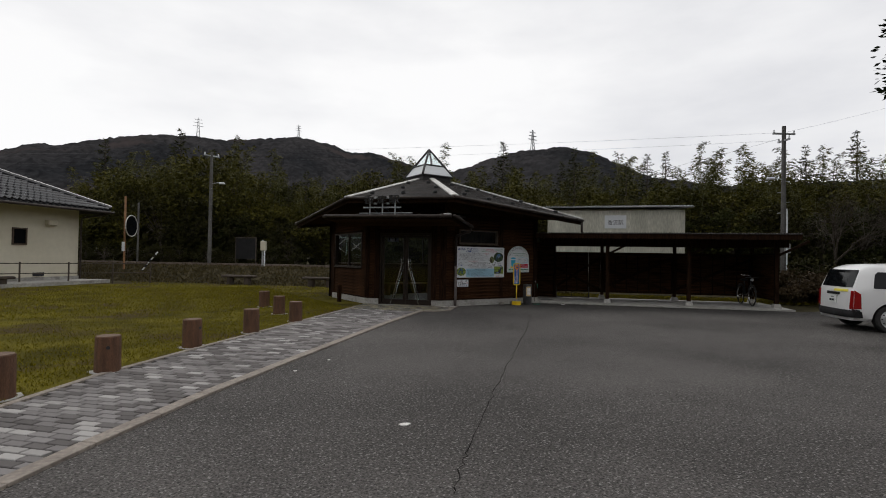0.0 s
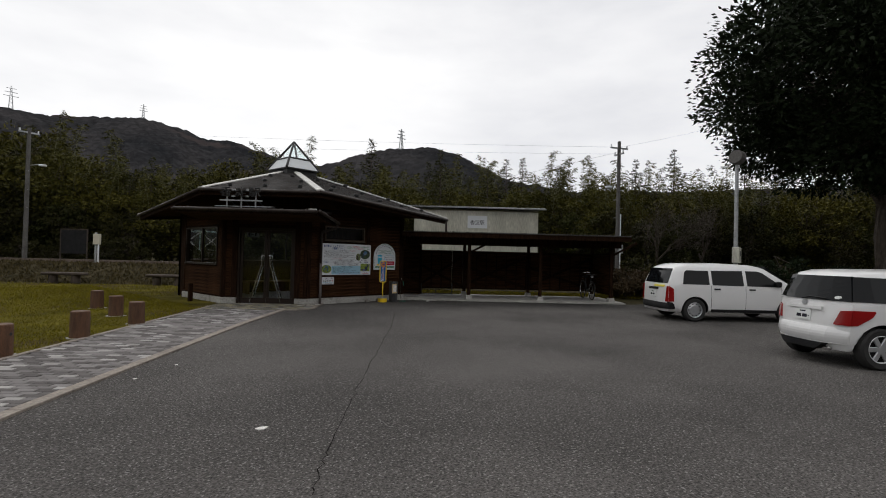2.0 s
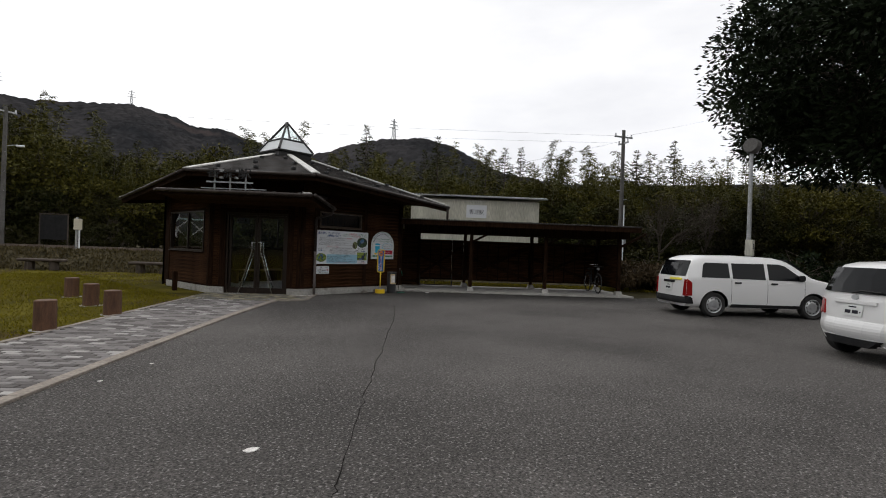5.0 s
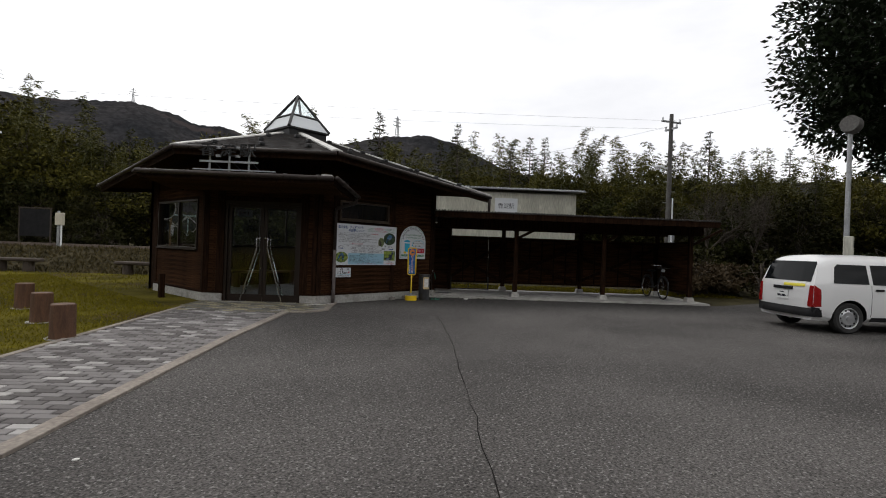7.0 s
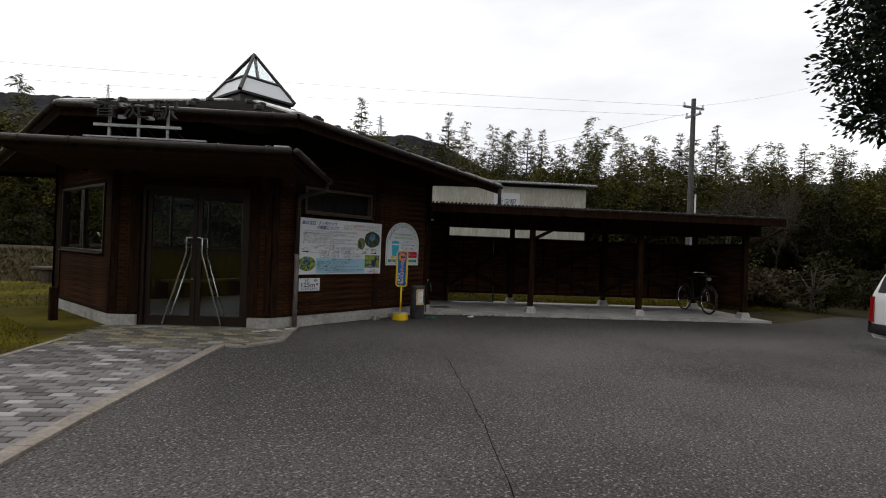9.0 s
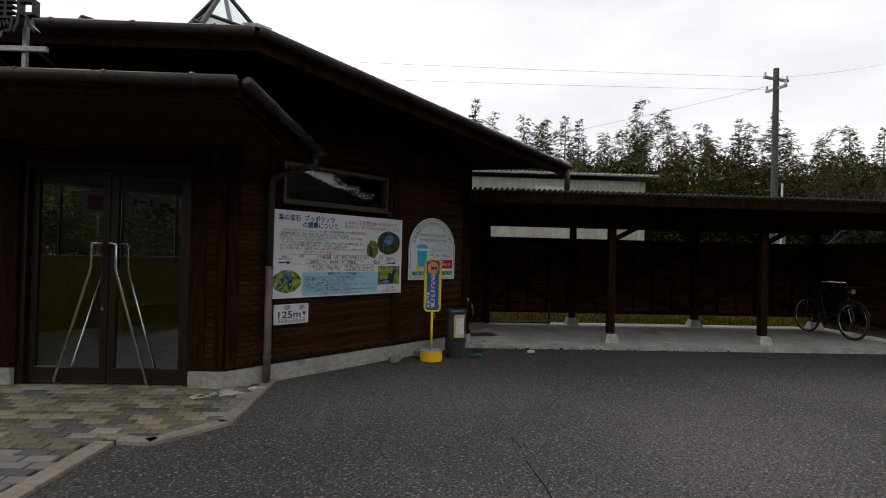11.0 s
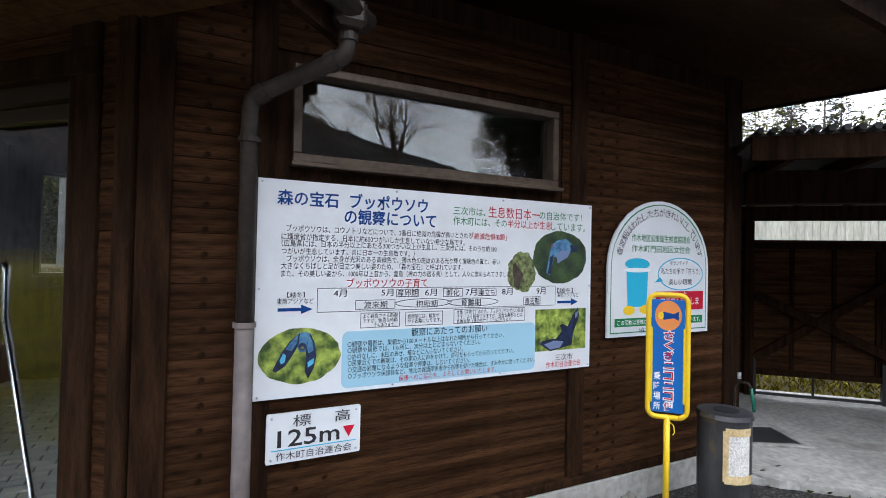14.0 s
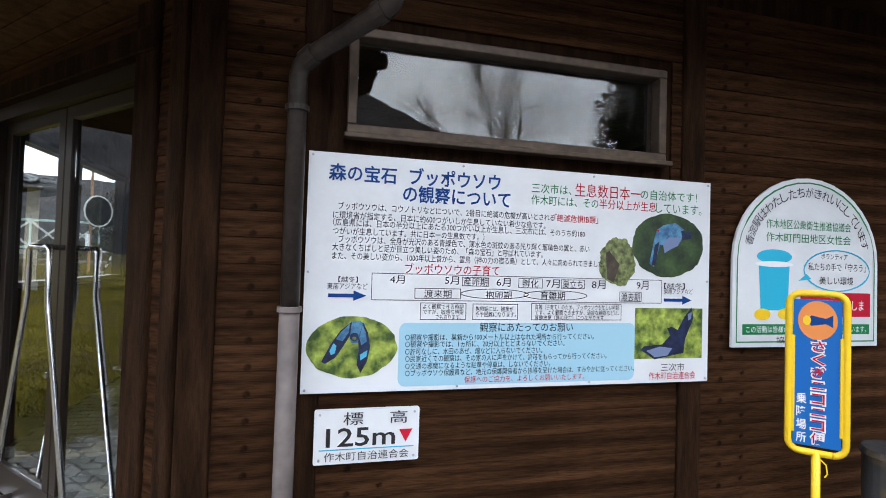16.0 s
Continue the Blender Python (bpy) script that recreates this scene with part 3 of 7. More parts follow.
DOOR = (UC - 0.80, UC + 0.80, 0.0, 2.14)
wall_d, md, ld = wall_panel(B, C_, TH, [DOOR], 3.0)
# lawn side: window
W_LAWN = (0.13, 2.35, 1.08, 2.17)
wall_l, ml, ll = wall_panel(A, B, TH, [W_LAWN])
wall_r, mr_, lr = wall_panel(D_, E_, TH, [])
wall_k, mk, lk = wall_panel(E_, (6.72, 17.9), TH, [(0.6, 4.9, 1.15, 2.3)])
wall_panel((6.72, 17.9), A, TH, [])


def posts_on(m, spans, parent, z0=0.19, z1=2.75, out=0.032):
    for u0, u1 in spans:
        bm = BM()
        bx(bm, ((u0 + u1) / 2, -out / 2 + 0.02, (z0 + z1) / 2), (u1 - u0, out + 0.04, z1 - z0), bev=0.006)
        bmesh.ops.transform(bm, matrix=m, verts=bm.verts)
        part("post", bm, M_BEAM, parent)


SP_B = [(0.0, 0.12), (0.40, 0.50), (2.115, 2.235), (3.50, 3.67)]
posts_on(mb, SP_B, wall_b)
clad(wall_b, mb, lb, [(0.53, 2.06, 1.81, 2.31)], 0.23, 2.70, SP_B)
SP_D = [(0.0, 0.09), (DOOR[0] - 0.16, DOOR[0]), (DOOR[1], DOOR[1] + 0.16), (ld - 0.09, ld)]
posts_on(md, SP_D, wall_d, z1=2.95)
clad(wall_d, md, ld, [(DOOR[0], DOOR[1], -1, DOOR[3] + 0.10)], 0.23, 2.9, SP_D)
SP_L = [(0.0, 0.10), (ll - 0.10, ll)]
posts_on(ml, SP_L, wall_l)
clad(wall_l, ml, ll, [(W_LAWN[0] - 0.04, W_LAWN[1] + 0.04, W_LAWN[2] - 0.04, W_LAWN[3] + 0.04)], 0.23, 2.70, SP_L)

# plinth, sill beam and door head
for m, ln, skip in ((mb, lb, None), (ml, ll, None), (md, ld, DOOR), (mr_, lr, None)):
    for u0, u1 in (((-0.02, ln + 0.02),) if not skip else ((-0.02, skip[0] - 0.02), (skip[1] + 0.02, ln + 0.02))):
        bm = BM()
        bx(bm, ((u0 + u1) / 2, 0.03, 0.09), (u1 - u0, 0.16, 0.18), bev=0.008)
        bmesh.ops.transform(bm, matrix=m, verts=bm.verts)
        part("plinth", bm, M_CONC, station, "pale concrete plinth")
        bm = BM()
        bx(bm, ((u0 + u1) / 2, 0.0, 0.208), (u1 - u0, 0.11, 0.045), bev=0.006)
        bmesh.ops.transform(bm, matrix=m, verts=bm.verts)
        part("sill_beam", bm, M_BEAM, station)


# ---- roof ----
EZ, FZ, RZ, SZ = 2.70, 3.12, 2.72, 4.22
rF, rFL, rR, rL, rB = (8.10, 12.12, FZ), (5.92, 14.4, FZ), (12.95, 11.98, RZ), (5.95, 19.2, 2.60), (12.95, 19.3, 3.25)
rS = (CX, CY, SZ)


def lerp3(a, b, t):
    return tuple(a[i] + (b[i] - a[i]) * t for i in range(3))


def roof_plane(p, q, thick=0.09):
    """One roof slope from the eave p-q up to the lantern: soffit deck, slate courses with snow studs."""
    bm = BM()
    sheet(bm, [p, q, rS], thick)
    deck = part("roof", bm, M_SOFFIT, station, "dark slate roof slope with rows of snow studs")
    n = 22
    for i in range(n):
        t0, t1 = i / n, min(1.0, (i + 1) / n + 0.004)
        if t0 > 0.86:
            break
        a, b = lerp3(p, rS, t0), lerp3(q, rS, t0)
        c, d = lerp3(q, rS, t1), lerp3(p, rS, t1)
        up = lambda v, h: (v[0], v[1], v[2] + h)
        bm = BM()
        sheet(bm, [up(a, 0.026), up(b, 0.026), up(c, 0.010), up(d, 0.010)], 0.008)
        part("slate_course", bm, M_SLATE, deck)
    return deck


for p, q in ((rFL, rF), (rF, rR), (rL, rFL), (rR, rB), (rB, rL)):
    deck = roof_plane(p, q, 0.04 if p == rR else 0.09)
    ln = math.dist(p, q)
    for j, t in enumerate((0.10, 0.34, 0.58)):
        k = max(2, int(ln * (1 - t) / 0.85))
        for i in range(k):
            w = (i + 0.5 + 0.25 * (j % 2)) / k
            c = lerp3(lerp3(p, q, w), rS, t)
            if 0.03 < w < 0.97:
                box_part("snow_stud", (c[0], c[1], c[2] + 0.055), (0.10, 0.10, 0.07), M_DARKMETAL, deck, 0.01)


def ridge(p, w=0.11):
    """A pale metal strip along a hip."""
    a, b = Vector(lerp3(p, rS, -0.005)), Vector(lerp3(p, rS, 0.84))
    d = (b - a).normalized()
    side = d.cross(Vector((0, 0, 1))).normalized() * w
    lift = Vector((0, 0, 0.055))
    drop = Vector((0, 0, -0.02))
    bm = BM()
    v = [bm.verts.new(x) for x in (a - side + lift + drop, a + lift, a + side + lift + drop, b + side * 0.9 + lift + drop, b + lift, b - side * 0.9 + lift + drop)]
    bm.faces.new((v[0], v[1], v[4], v[5]))
    bm.faces.new((v[1], v[2], v[3], v[4]))
    r = bmesh.ops.extrude_face_region(bm, geom=bm.faces[:])
    bmesh.ops.translate(bm, vec=(0, 0, -0.03), verts=[x for x in r["geom"] if isinstance(x, bmesh.types.BMVert)])
    part("hip_flashing", bm, M_FLASH, station, "pale weathered hip flashing")


for p in (rF, rFL, rR, rL, rB):
    ridge(p)


def eave(p, q, gut=True, deep=0.17):
    """Fascia board and round gutter along one eave."""
    a, b = Vector(p), Vector(q)
    d = (b - a).normalized()
    out = Vector((d.y, -d.x, 0)).normalized()
    bm = BM()
    sheet(bm, [a + out * 0.0 + Vector((0, 0, 0.0)), b + Vector((0, 0, 0.0)), b - out * 0.04, a - out * 0.04], deep)
    part("fascia", bm, M_BEAM, station)
    if gut:
        bm = BM()
        tube(bm, [a + out * 0.065 + Vector((0, 0, -0.03)), a.lerp(b, 0.5) + out * 0.065 + Vector((0, 0, -0.035)), b + out * 0.065 + Vector((0, 0, -0.04))], 0.042, 10)
        g = part("gutter", bm, M_GUTTER, station, "dark brown half-round gutter", smooth=True)
        n = max(2, int((b - a).length / 0.6))
        for i in range(n):
            c = a.lerp(b, (i + 0.5) / n) + out * 0.065 + Vector((0, 0, -0.035))
            bm = BM()
            cyl(bm, c - d * 0.012, c + d * 0.012, 0.048, n=10)
            part("bracket", bm, M_GUTTER, g)


for p, q in ((rFL, rF), (rF, rR), (rL, rFL), (rR, rB), (rB, rL)):
    eave(p, q, p != rR, 0.045 if p == rR else 0.17)

# filler wall between boards and roof over the entrance, ceiling inside
bm = BM()
prism(bm, [(6.8, 17.85), (6.8, 14.78), (8.5, 13.08), (11.9, 13.08), (11.9, 17.85)], 2.55, 2.62)
tagged(part("ceiling", bm, M_SOFFIT), "dark boarded ceiling of the waiting room", "ceiling", kind="structure")
bm = BM()
prism(bm, [(6.86, 17.8), (6.86, 14.8), (8.52, 13.14), (11.86, 13.14), (11.86, 17.8)], 0.005, 0.03)
tagged(part("floor", bm, M_FLOORIN), "bare concrete floor of the waiting room", "floor", kind="structure")

# lantern skylight
LZ0, LZ1, LZ2, LH = 4.02, 4.16, 5.17, 0.60
bm = BM()
bx(bm, (CX, CY, (3.7 + LZ1) / 2), (2 * LH - 0.10, 2 * LH - 0.10, LZ1 - 3.7), bev=0.01)
curb = part("lantern_curb", bm, M_DARKMETAL, station)
lan = box_part("lantern", (CX, CY, LZ1 + 0.025), (2 * LH, 2 * LH, 0.05), M_DARKMETAL, station, 0.01, label="pyramid glass roof lantern with dark bars")
apex = Vector((CX, CY, LZ2))
cor = [Vector((CX + sx * LH, CY + sy * LH, LZ1 + 0.05)) for sx, sy in ((-1, -1), (1, -1), (1, 1), (-1, 1))]
for i in range(4):
    a, b = cor[i], cor[(i + 1) % 4]
    bm = BM()
    cyl(bm, a, apex, 0.042, 0.034, 6)
    part("hip_bar", bm, M_DARKMETAL, lan)
    a1, b1 = a.lerp(apex, 0.36), b.lerp(apex, 0.36)
    bm = BM()
    cyl(bm, a1, b1, 0.032, n=6)
    part("cross_bar", bm, M_DARKMETAL, lan)
    for nm, q, mt in (("lower_pane", [a, b, b1, a1], M_ACRYL), ("upper_pane", [a1, b1, apex], M_GLASS)):
        bm = BM()
        nrm = (b - a).cross(apex - a).normalized() * 0.006
        f0 = [bm.verts.new(v) for v in q]
        f1 = [bm.verts.new(v - nrm) for v in q]
        bm.faces.new(f0)
        bm.faces.new(f1[::-1])
        for k in range(len(q)):
            bm.faces.new((f0[k], f1[k], f1[(k + 1) % len(q)], f0[(k + 1) % len(q)]))
        part(nm, bm, mt, lan)

# ---- entrance canopy ----
canopy = md  # local axes: u along the entrance wall, y inwards
CU0, CU1, CY0 = -0.76, 2.90, -1.25
bm = BM()
sheet(bm, [(CU0, CY0, 2.56), (CU1, CY0, 2.56), (CU1, 0.55, 2.68), (CU0, 0.55, 2.68)], 0.07)
bmesh.ops.transform(bm, matrix=md, verts=bm.verts)
can = part("canopy", bm, M_SLATE, station, "low slate canopy over the entrance")
for i in range(11):
    y0, y1 = CY0 + 0.05 + i * 0.11, min(0.0, CY0 + 0.155 + i * 0.11)
    bm = BM()
    sheet(bm, [(CU0 + 0.05, y0, 2.36 - 0.0826 * y0), (CU1 - 0.05, y0, 2.36 - 0.0826 * y0), (CU1 - 0.05, y1, 2.36 - 0.0826 * y1), (CU0 + 0.05, y1, 2.36 - 0.0826 * y1)], 0.02)
    bmesh.ops.transform(bm, matrix=md, verts=bm.verts)
    part("soffit_board", bm, M_CANSOF, can)
for a, b in (((CU0, CY0), (CU1, CY0)), ((CU1, CY0), (3.10, 0.30)), ((CU0, 0.53), (CU0, CY0))):
    za, zb = (2.56 if a[1] < 0 else 2.50), (2.56 if b[1] < 0 else 2.50 if b[0] < 0 else 2.37)
    va, vb = md @ Vector((*a, za)), md @ Vector((*b, zb))
    d = (vb - va).normalized()
    out = Vector((d.y, -d.x, 0)).normalized()
    bm = BM()
    sheet(bm, [va, vb, vb - out * 0.035, va - out * 0.035], 0.13)
    part("fascia", bm, M_BEAM, can)
    bm = BM()
    tube(bm, [va + out * 0.06 + Vector((0, 0, -0.02)), vb + out * 0.06 + Vector((0, 0, -0.03))], 0.043, 10)
    g = part("gutter", bm, M_GUTTER, can, smooth=True)
    n = max(2, int((vb - va).length / 0.6))
    for i in range(n):
        c = va.lerp(vb, (i + 0.5) / n) + out * 0.06 + Vector((0, 0, -0.025))
        bm = BM()
        cyl(bm, c - d * 0.012, c + d * 0.012, 0.050, n=10)
        part("bracket", bm, M_GUTTER, g)
        bm = BM()
        e = va.lerp(vb, (i + 0.5) / n) - out * 0.05 + Vector((0, 0, 0.022))
        cyl(bm, e - Vector((0, 0, 0.03)), e + Vector((0, 0, 0.03)), 0.05, 0.012, 4)
        part("snow_stud", bm, M_SLATE, can)


bm = BM()
bx(bm, (CU1 - 0.16, CY0 + 0.13, 2.585), (0.20, 0.12, 0.06), bev=0.008)
bmesh.ops.transform(bm, matrix=md, verts=bm.verts)
part("corner_flashing", bm, M_FLASH, can, "pale metal corner flashing")


# ---- doors and windows ----
def glazed_door(u0, u1, handed):
    """One glazed leaf with its raked pull bar."""
    door = box_part("door", ((u0 + u1) / 2, 0.075, 0.10), (u1 - u0, 0.045, 0.14), M_BRONZE, station, label="bronze aluminium glazed entrance door leaf, shut")
    door.matrix_local = md
    for nm, c, s in (("stile", (u0 + 0.035, 0.075, 1.09), (0.07, 0.045, 1.84)), ("stile", (u1 - 0.035, 0.075, 1.09), (0.07, 0.045, 1.84)), ("rail", ((u0 + u1) / 2, 0.075, 2.035), (u1 - u0, 0.045, 0.07))):
        box_part(nm, c, s, M_BRONZE, door, 0.004)
    pane = box_part("pane", ((u0 + u1) / 2, 0.075, 1.085), (u1 - u0 - 0.14, 0.006, 1.83), M_GLASS, door)
    top = u1 - 0.109 if handed > 0 else u0 + 0.109
    foot = u0 + 0.315 if handed > 0 else u1 - 0.315
    bm = BM()
    y = -0.02
    st = u1 - 0.04 if handed > 0 else u0 + 0.04
    tube(bm, [(st, 0.055, 1.37), (st, y, 1.37), (st - handed * 0.02, y - 0.012, 1.37), (top + handed * 0.015, y - 0.012, 1.37), (top, y - 0.012, 1.355), (top, y - 0.012, 1.14), (top - handed * 0.012, y - 0.012, 1.09), (foot, y - 0.012, 0.07), (foot, y, 0.05), (foot, 0.055, 0.05)], 0.014, 10)
    part("handle", bm, M_STEEL, door, "stainless raked pull bar", smooth=True)
    bm = BM()
    y = 0.17
    tube(bm, [(st, 0.095, 1.37), (st, y, 1.37), (top + handed * 0.01, y, 1.37), (top, y, 1.35), (top, y, 1.12), (foot, y, 0.07), (foot, 0.095, 0.05)], 0.012, 8)
    part("inner_handle", bm, M_STEEL, door, smooth=True)
    if handed > 0:
        bm = BM()
        cyl(bm, (u1 - 0.035, 0.03, 0.74), (u1 - 0.035, 0.06, 0.74), 0.016, n=14)
        part("lock", bm, M_STEEL, door)
    return door


uc = UC
glazed_door(uc - 0.745, uc - 0.004, 1)
glazed_door(uc + 0.004, uc + 0.745, -1)
fr = box_part("door_frame", (uc, 0.06, 2.105), (1.60, 0.11, 0.07), M_BRONZE, station)
fr.matrix_local = md
for u in (uc - 0.775, uc + 0.775):
    box_part("jamb", (u, 0.06, 1.035), (0.05, 0.11, 2.07), M_BRONZE, fr)
box_part("threshold", (uc, 0.06, 0.012), (1.60, 0.13, 0.024), M_STEEL, fr)
hd = box_part("door_head", (uc, 0.0, 2.19), (1.92, 0.09, 0.10), M_BEAM, station, 0.006)
hd.matrix_local = md


def window(m, o, name="window", split=1, dark=False):
    u0, u1, z0, z1 = o
    M_FR = M_BRONZE if dark else M_BRONZEL
    w = thing(name, "", "")
    for k in ("label", "category"):
        if k in w:
            del w[k]
    w.parent = station
    w.matrix_local = m
    fw = 0.038
    for nm, c, s in (("frame", ((u0 + u1) / 2, 0.02, z0 + fw / 2), (u1 - u0, 0.10, fw)), ("frame", ((u0 + u1) / 2, 0.02, z1 - fw / 2), (u1 - u0, 0.10, fw)),
                     ("frame", (u0 + fw / 2, 0.02, (z0 + z1) / 2), (fw, 0.10, z1 - z0 - 2 * fw)), ("frame", (u1 - fw / 2, 0.02, (z0 + z1) / 2), (fw, 0.10, z1 - z0 - 2 * fw))):
        box_part(nm, c, s, M_FR, w, 0.004)
    box_part("window_sill", ((u0 + u1) / 2, -0.035, z0 - 0.012), (u1 - u0 + 0.02, 0.06, 0.02), M_FR, w, 0.003)
    pw = (u1 - u0 - 2 * fw) / split
    for i in range(split):
        a = u0 + fw + i * pw
        box_part("pane", (a + pw / 2, 0.035 + 0.02 * (i % 2), (z0 + z1) / 2), (pw, 0.006, z1 - z0 - 2 * fw), M_GLASS, w)
        if i:
            box_part("mullion", (a, 0.035, (z0 + z1) / 2), (0.045, 0.05, z1 - z0 - 2 * fw), M_FR, w)


M_BRONZEL = mat("bronze_window_frame", (0.062, 0.043, 0.030), (0.088, 0.062, 0.044), scale=3, rough=0.42, metal=0.25, spec=0.3)
window(mb, W_BOARD)
window(ml, W_LAWN, split=2, dark=True)
window(mk, (0.6, 4.9, 1.15, 2.3), split=5)


# ---- bicycle shelter ----
shelter = thing("bicycle_shelter", "dark timber lean-to bicycle shelter with a boarded back", "shelter", RAIL)
SLAB = 0.05
POST_S, DF, DB = (1.52, 3.96, 6.42), 17.92, 19.9
SR0, SR1 = -0.75, 6.85


def shelter_parts():
    for s in POST_S:
        for d, top in ((DF, 2.10), (DB, 2.0)):
            bm = BM()
            bmesh.ops.create_cone(bm, cap_ends=True, segments=4, radius1=0.165, radius2=0.115, depth=0.13, matrix=pose(s, d, SLAB + 0.065, 0, 0, 45))
            part("pad_stone", bm, M_CONC, shelter, "concrete pad under a post")
            box_part("post", (s, d, (SLAB + 0.13 + top) / 2), (0.11, 0.11, top - SLAB - 0.13), M_BEAM, shelter, 0.008)
    for d, z in ((DF, 2.10), (DB, 2.02)):
        box_part("beam", ((SR0 + SR1) / 2, d, z - (0.09 if d == DF else 0.03)), (SR1 - SR0 - 0.2, 0.11, 0.24 if d == DF else 0.15), M_BEAM, shelter, 0.006)
    bm = BM()
    sheet(bm, [(SR0, 17.28, 2.27), (SR1, 17.28, 2.27), (SR1, 20.5, 2.17), (SR0, 20.5, 2.17)], 0.05)
    rf = part("roof", bm, M_SLATE, shelter, "shallow dark metal roof")
    for i in range(16):
        s = SR0 + (SR1 - SR0) * (i + 0.5) / 16
        bm = BM()
        sheet(bm, [(s - 0.015, 17.27, 2.30), (s + 0.015, 17.27, 2.30), (s + 0.015, 20.5, 2.20), (s - 0.015, 20.5, 2.20)], 0.03)
        part("seam", bm, M_SLATE, rf)
        box_part("rafter", (s, 18.85, 2.15), (0.05, 3.0, 0.09), M_BEAM, shelter)
    box_part("fascia", ((SR0 + SR1) / 2, 17.27, 2.175), (SR1 - SR0, 0.035, 0.15), M_BEAM, shelter, 0.004)
    n = int((SR1 - SR0) / 0.076)
    for i in range(n):
        s = SR0 + (SR1 - SR0) * (i + 0.5) / n
        bm = BM()
        cyl(bm, (s, 17.21, 2.278), (s, 20.52, 2.178), 0.022, n=6)
        part("corrugation", bm, M_SLATE, rf)
    # boarded back between the posts
    for s0, s1 in ((-0.12, 1.052), (1.06, POST_S[0] - 0.06), (POST_S[0] + 0.06, POST_S[1] - 0.06), (POST_S[1] + 0.06, POST_S[2] - 0.06)):
        pn = box_part("back_panel", ((s0 + s1) / 2, DB + 0.03, 0.995), (s1 - s0, 0.02, 1.43), M_WOOD, shelter)
        n = max(1, round((s1 - s0) / 0.42))
        for i in range(n + 1):
            box_part("batten", (s0 + 0.02 + (s1 - s0 - 0.04) * i / n, DB + 0.008, 0.98), (0.035, 0.022, 1.40), M_BEAM, pn)
        for z in (0.30, 1.645):
            box_part("rail", ((s0 + s1) / 2, DB - 0.006, z), (s1 - s0, 0.05, 0.06), M_BEAM, pn)
    # crossed braces over each bay of the back
    for s0, s1 in ((-0.08, POST_S[0] - 0.05), (POST_S[0] + 0.05, POST_S[1] - 0.05), (POST_S[1] + 0.05, POST_S[2] - 0.05)):
        for k, (z0, z1) in enumerate(((0.45, 1.52), (1.12, 0.36))):
            bm = BM()
            ln = math.hypot(s1 - s0, z1 - z0)
            bx(bm, (ln / 2, 0, 0), (ln, 0.035, 0.09), pose(s0, DB - 0.05 - 0.04 * k, z0, 0, -math.degrees(math.atan2(z1 - z0, s1 - s0)), 0), 0.004)
            part("brace", bm, M_BEAM, shelter)
    for s in POST_S:
        bm = BM()
        bx(bm, (0.5, 0, 0), (1.0, 0.05, 0.07), pose(s, DF, 1.62, 0, -28, 0), 0.004)
        part("knee_brace", bm, M_BEAM, shelter)
    box_part("end_panel", (6.45, (DF + DB) / 2, 1.0), (0.02, DB - DF - 0.12, 1.44), M_WOOD, shelter)
    for z in (0.30, 1.69):
        box_part("end_rail", (6.43, (DF + DB) / 2, z), (0.05, DB - DF - 0.12, 0.06), M_BEAM, shelter)


shelter_parts()
bm = BM()
prism(bm, [sd(-0.9, 17.45)[:2], sd(6.75, 17.45)[:2], sd(6.75, 20.15)[:2], sd(-1.6, 20.15)[:2], (12.02, 13.02)], -0.02, SLAB)
tagged(part("pavement", bm, M_CONC), "bare concrete slab under the bicycle shelter", "pavement", kind="structure")

box_part("side_panel", (-1.25, DB + 0.02, 1.05), (2.2, 0.03, 2.0), M_WOOD, shelter)

# platform gate
gate = thing("gate", "dark timber gate to the platform, shut", "gate", RAIL)
box_part("jamb", (-0.14, DB - 0.02, 0.98), (0.09, 0.09, 1.86), M_BEAM, gate, 0.006)
for c, s in (((0.46, DB - 0.03, 0.075), (1.2, 0.03, 0.03)), ((0.46, DB - 0.03, 0.18), (0.02, 0.02, 0.2)), ((1.07, DB - 0.03, 0.25), (0.04, 0.04, 0.42)), ((-0.08, DB - 0.03, 0.25), (0.03, 0.03, 0.42))):
    box_part("bottom_rail", c, s, M_DARKMETAL, gate)

# ---- annex ----
annex = thing("platform_hut", "cream corrugated metal hut beyond the platform", "hut", RAIL)
box_part("wall", (2.6, 27.2, 2.2), (6.2, 2.4, 3.2), M_CREAMMETAL, annex)
for i in range(44):
    box_part("rib", (-0.45 + i * 0.14, 25.985, 2.2), (0.05, 0.03, 3.18), M_CREAMMETAL, annex)
bm = BM()
sheet(bm, [(-0.75, 25.75, 3.95), (6.05, 25.75, 3.95), (6.05, 28.6, 4.1), (-0.75, 28.6, 4.1)], 0.04)
rf = part("roof", bm, M_GALV, annex, "grey corrugated sheet roof")
for i in range(48):
    bm = BM()
    cyl(bm, (-0.7 + i * 0.142, 25.72, 3.965), (-0.7 + i * 0.142, 28.6, 4.115), 0.034, n=6)
    part("corrugation", bm, M_GALV, rf)


# ---- signs on the wall ----
M_BLUE = plain("blue_ink", (0.008, 0.052, 0.215), 0.5, spec=0.15)
M_GREEN = plain("green_ink", (0.018, 0.19, 0.07), 0.5, spec=0.15)
M_RED = plain("red_ink", (0.46, 0.012, 0.035), 0.5, spec=0.15)
M_INK = plain("dark_ink", (0.022, 0.022, 0.030), 0.6, spec=0.15)
M_PALEBLUE = plain("pale_blue_panel", (0.33, 0.56, 0.69), 0.42)
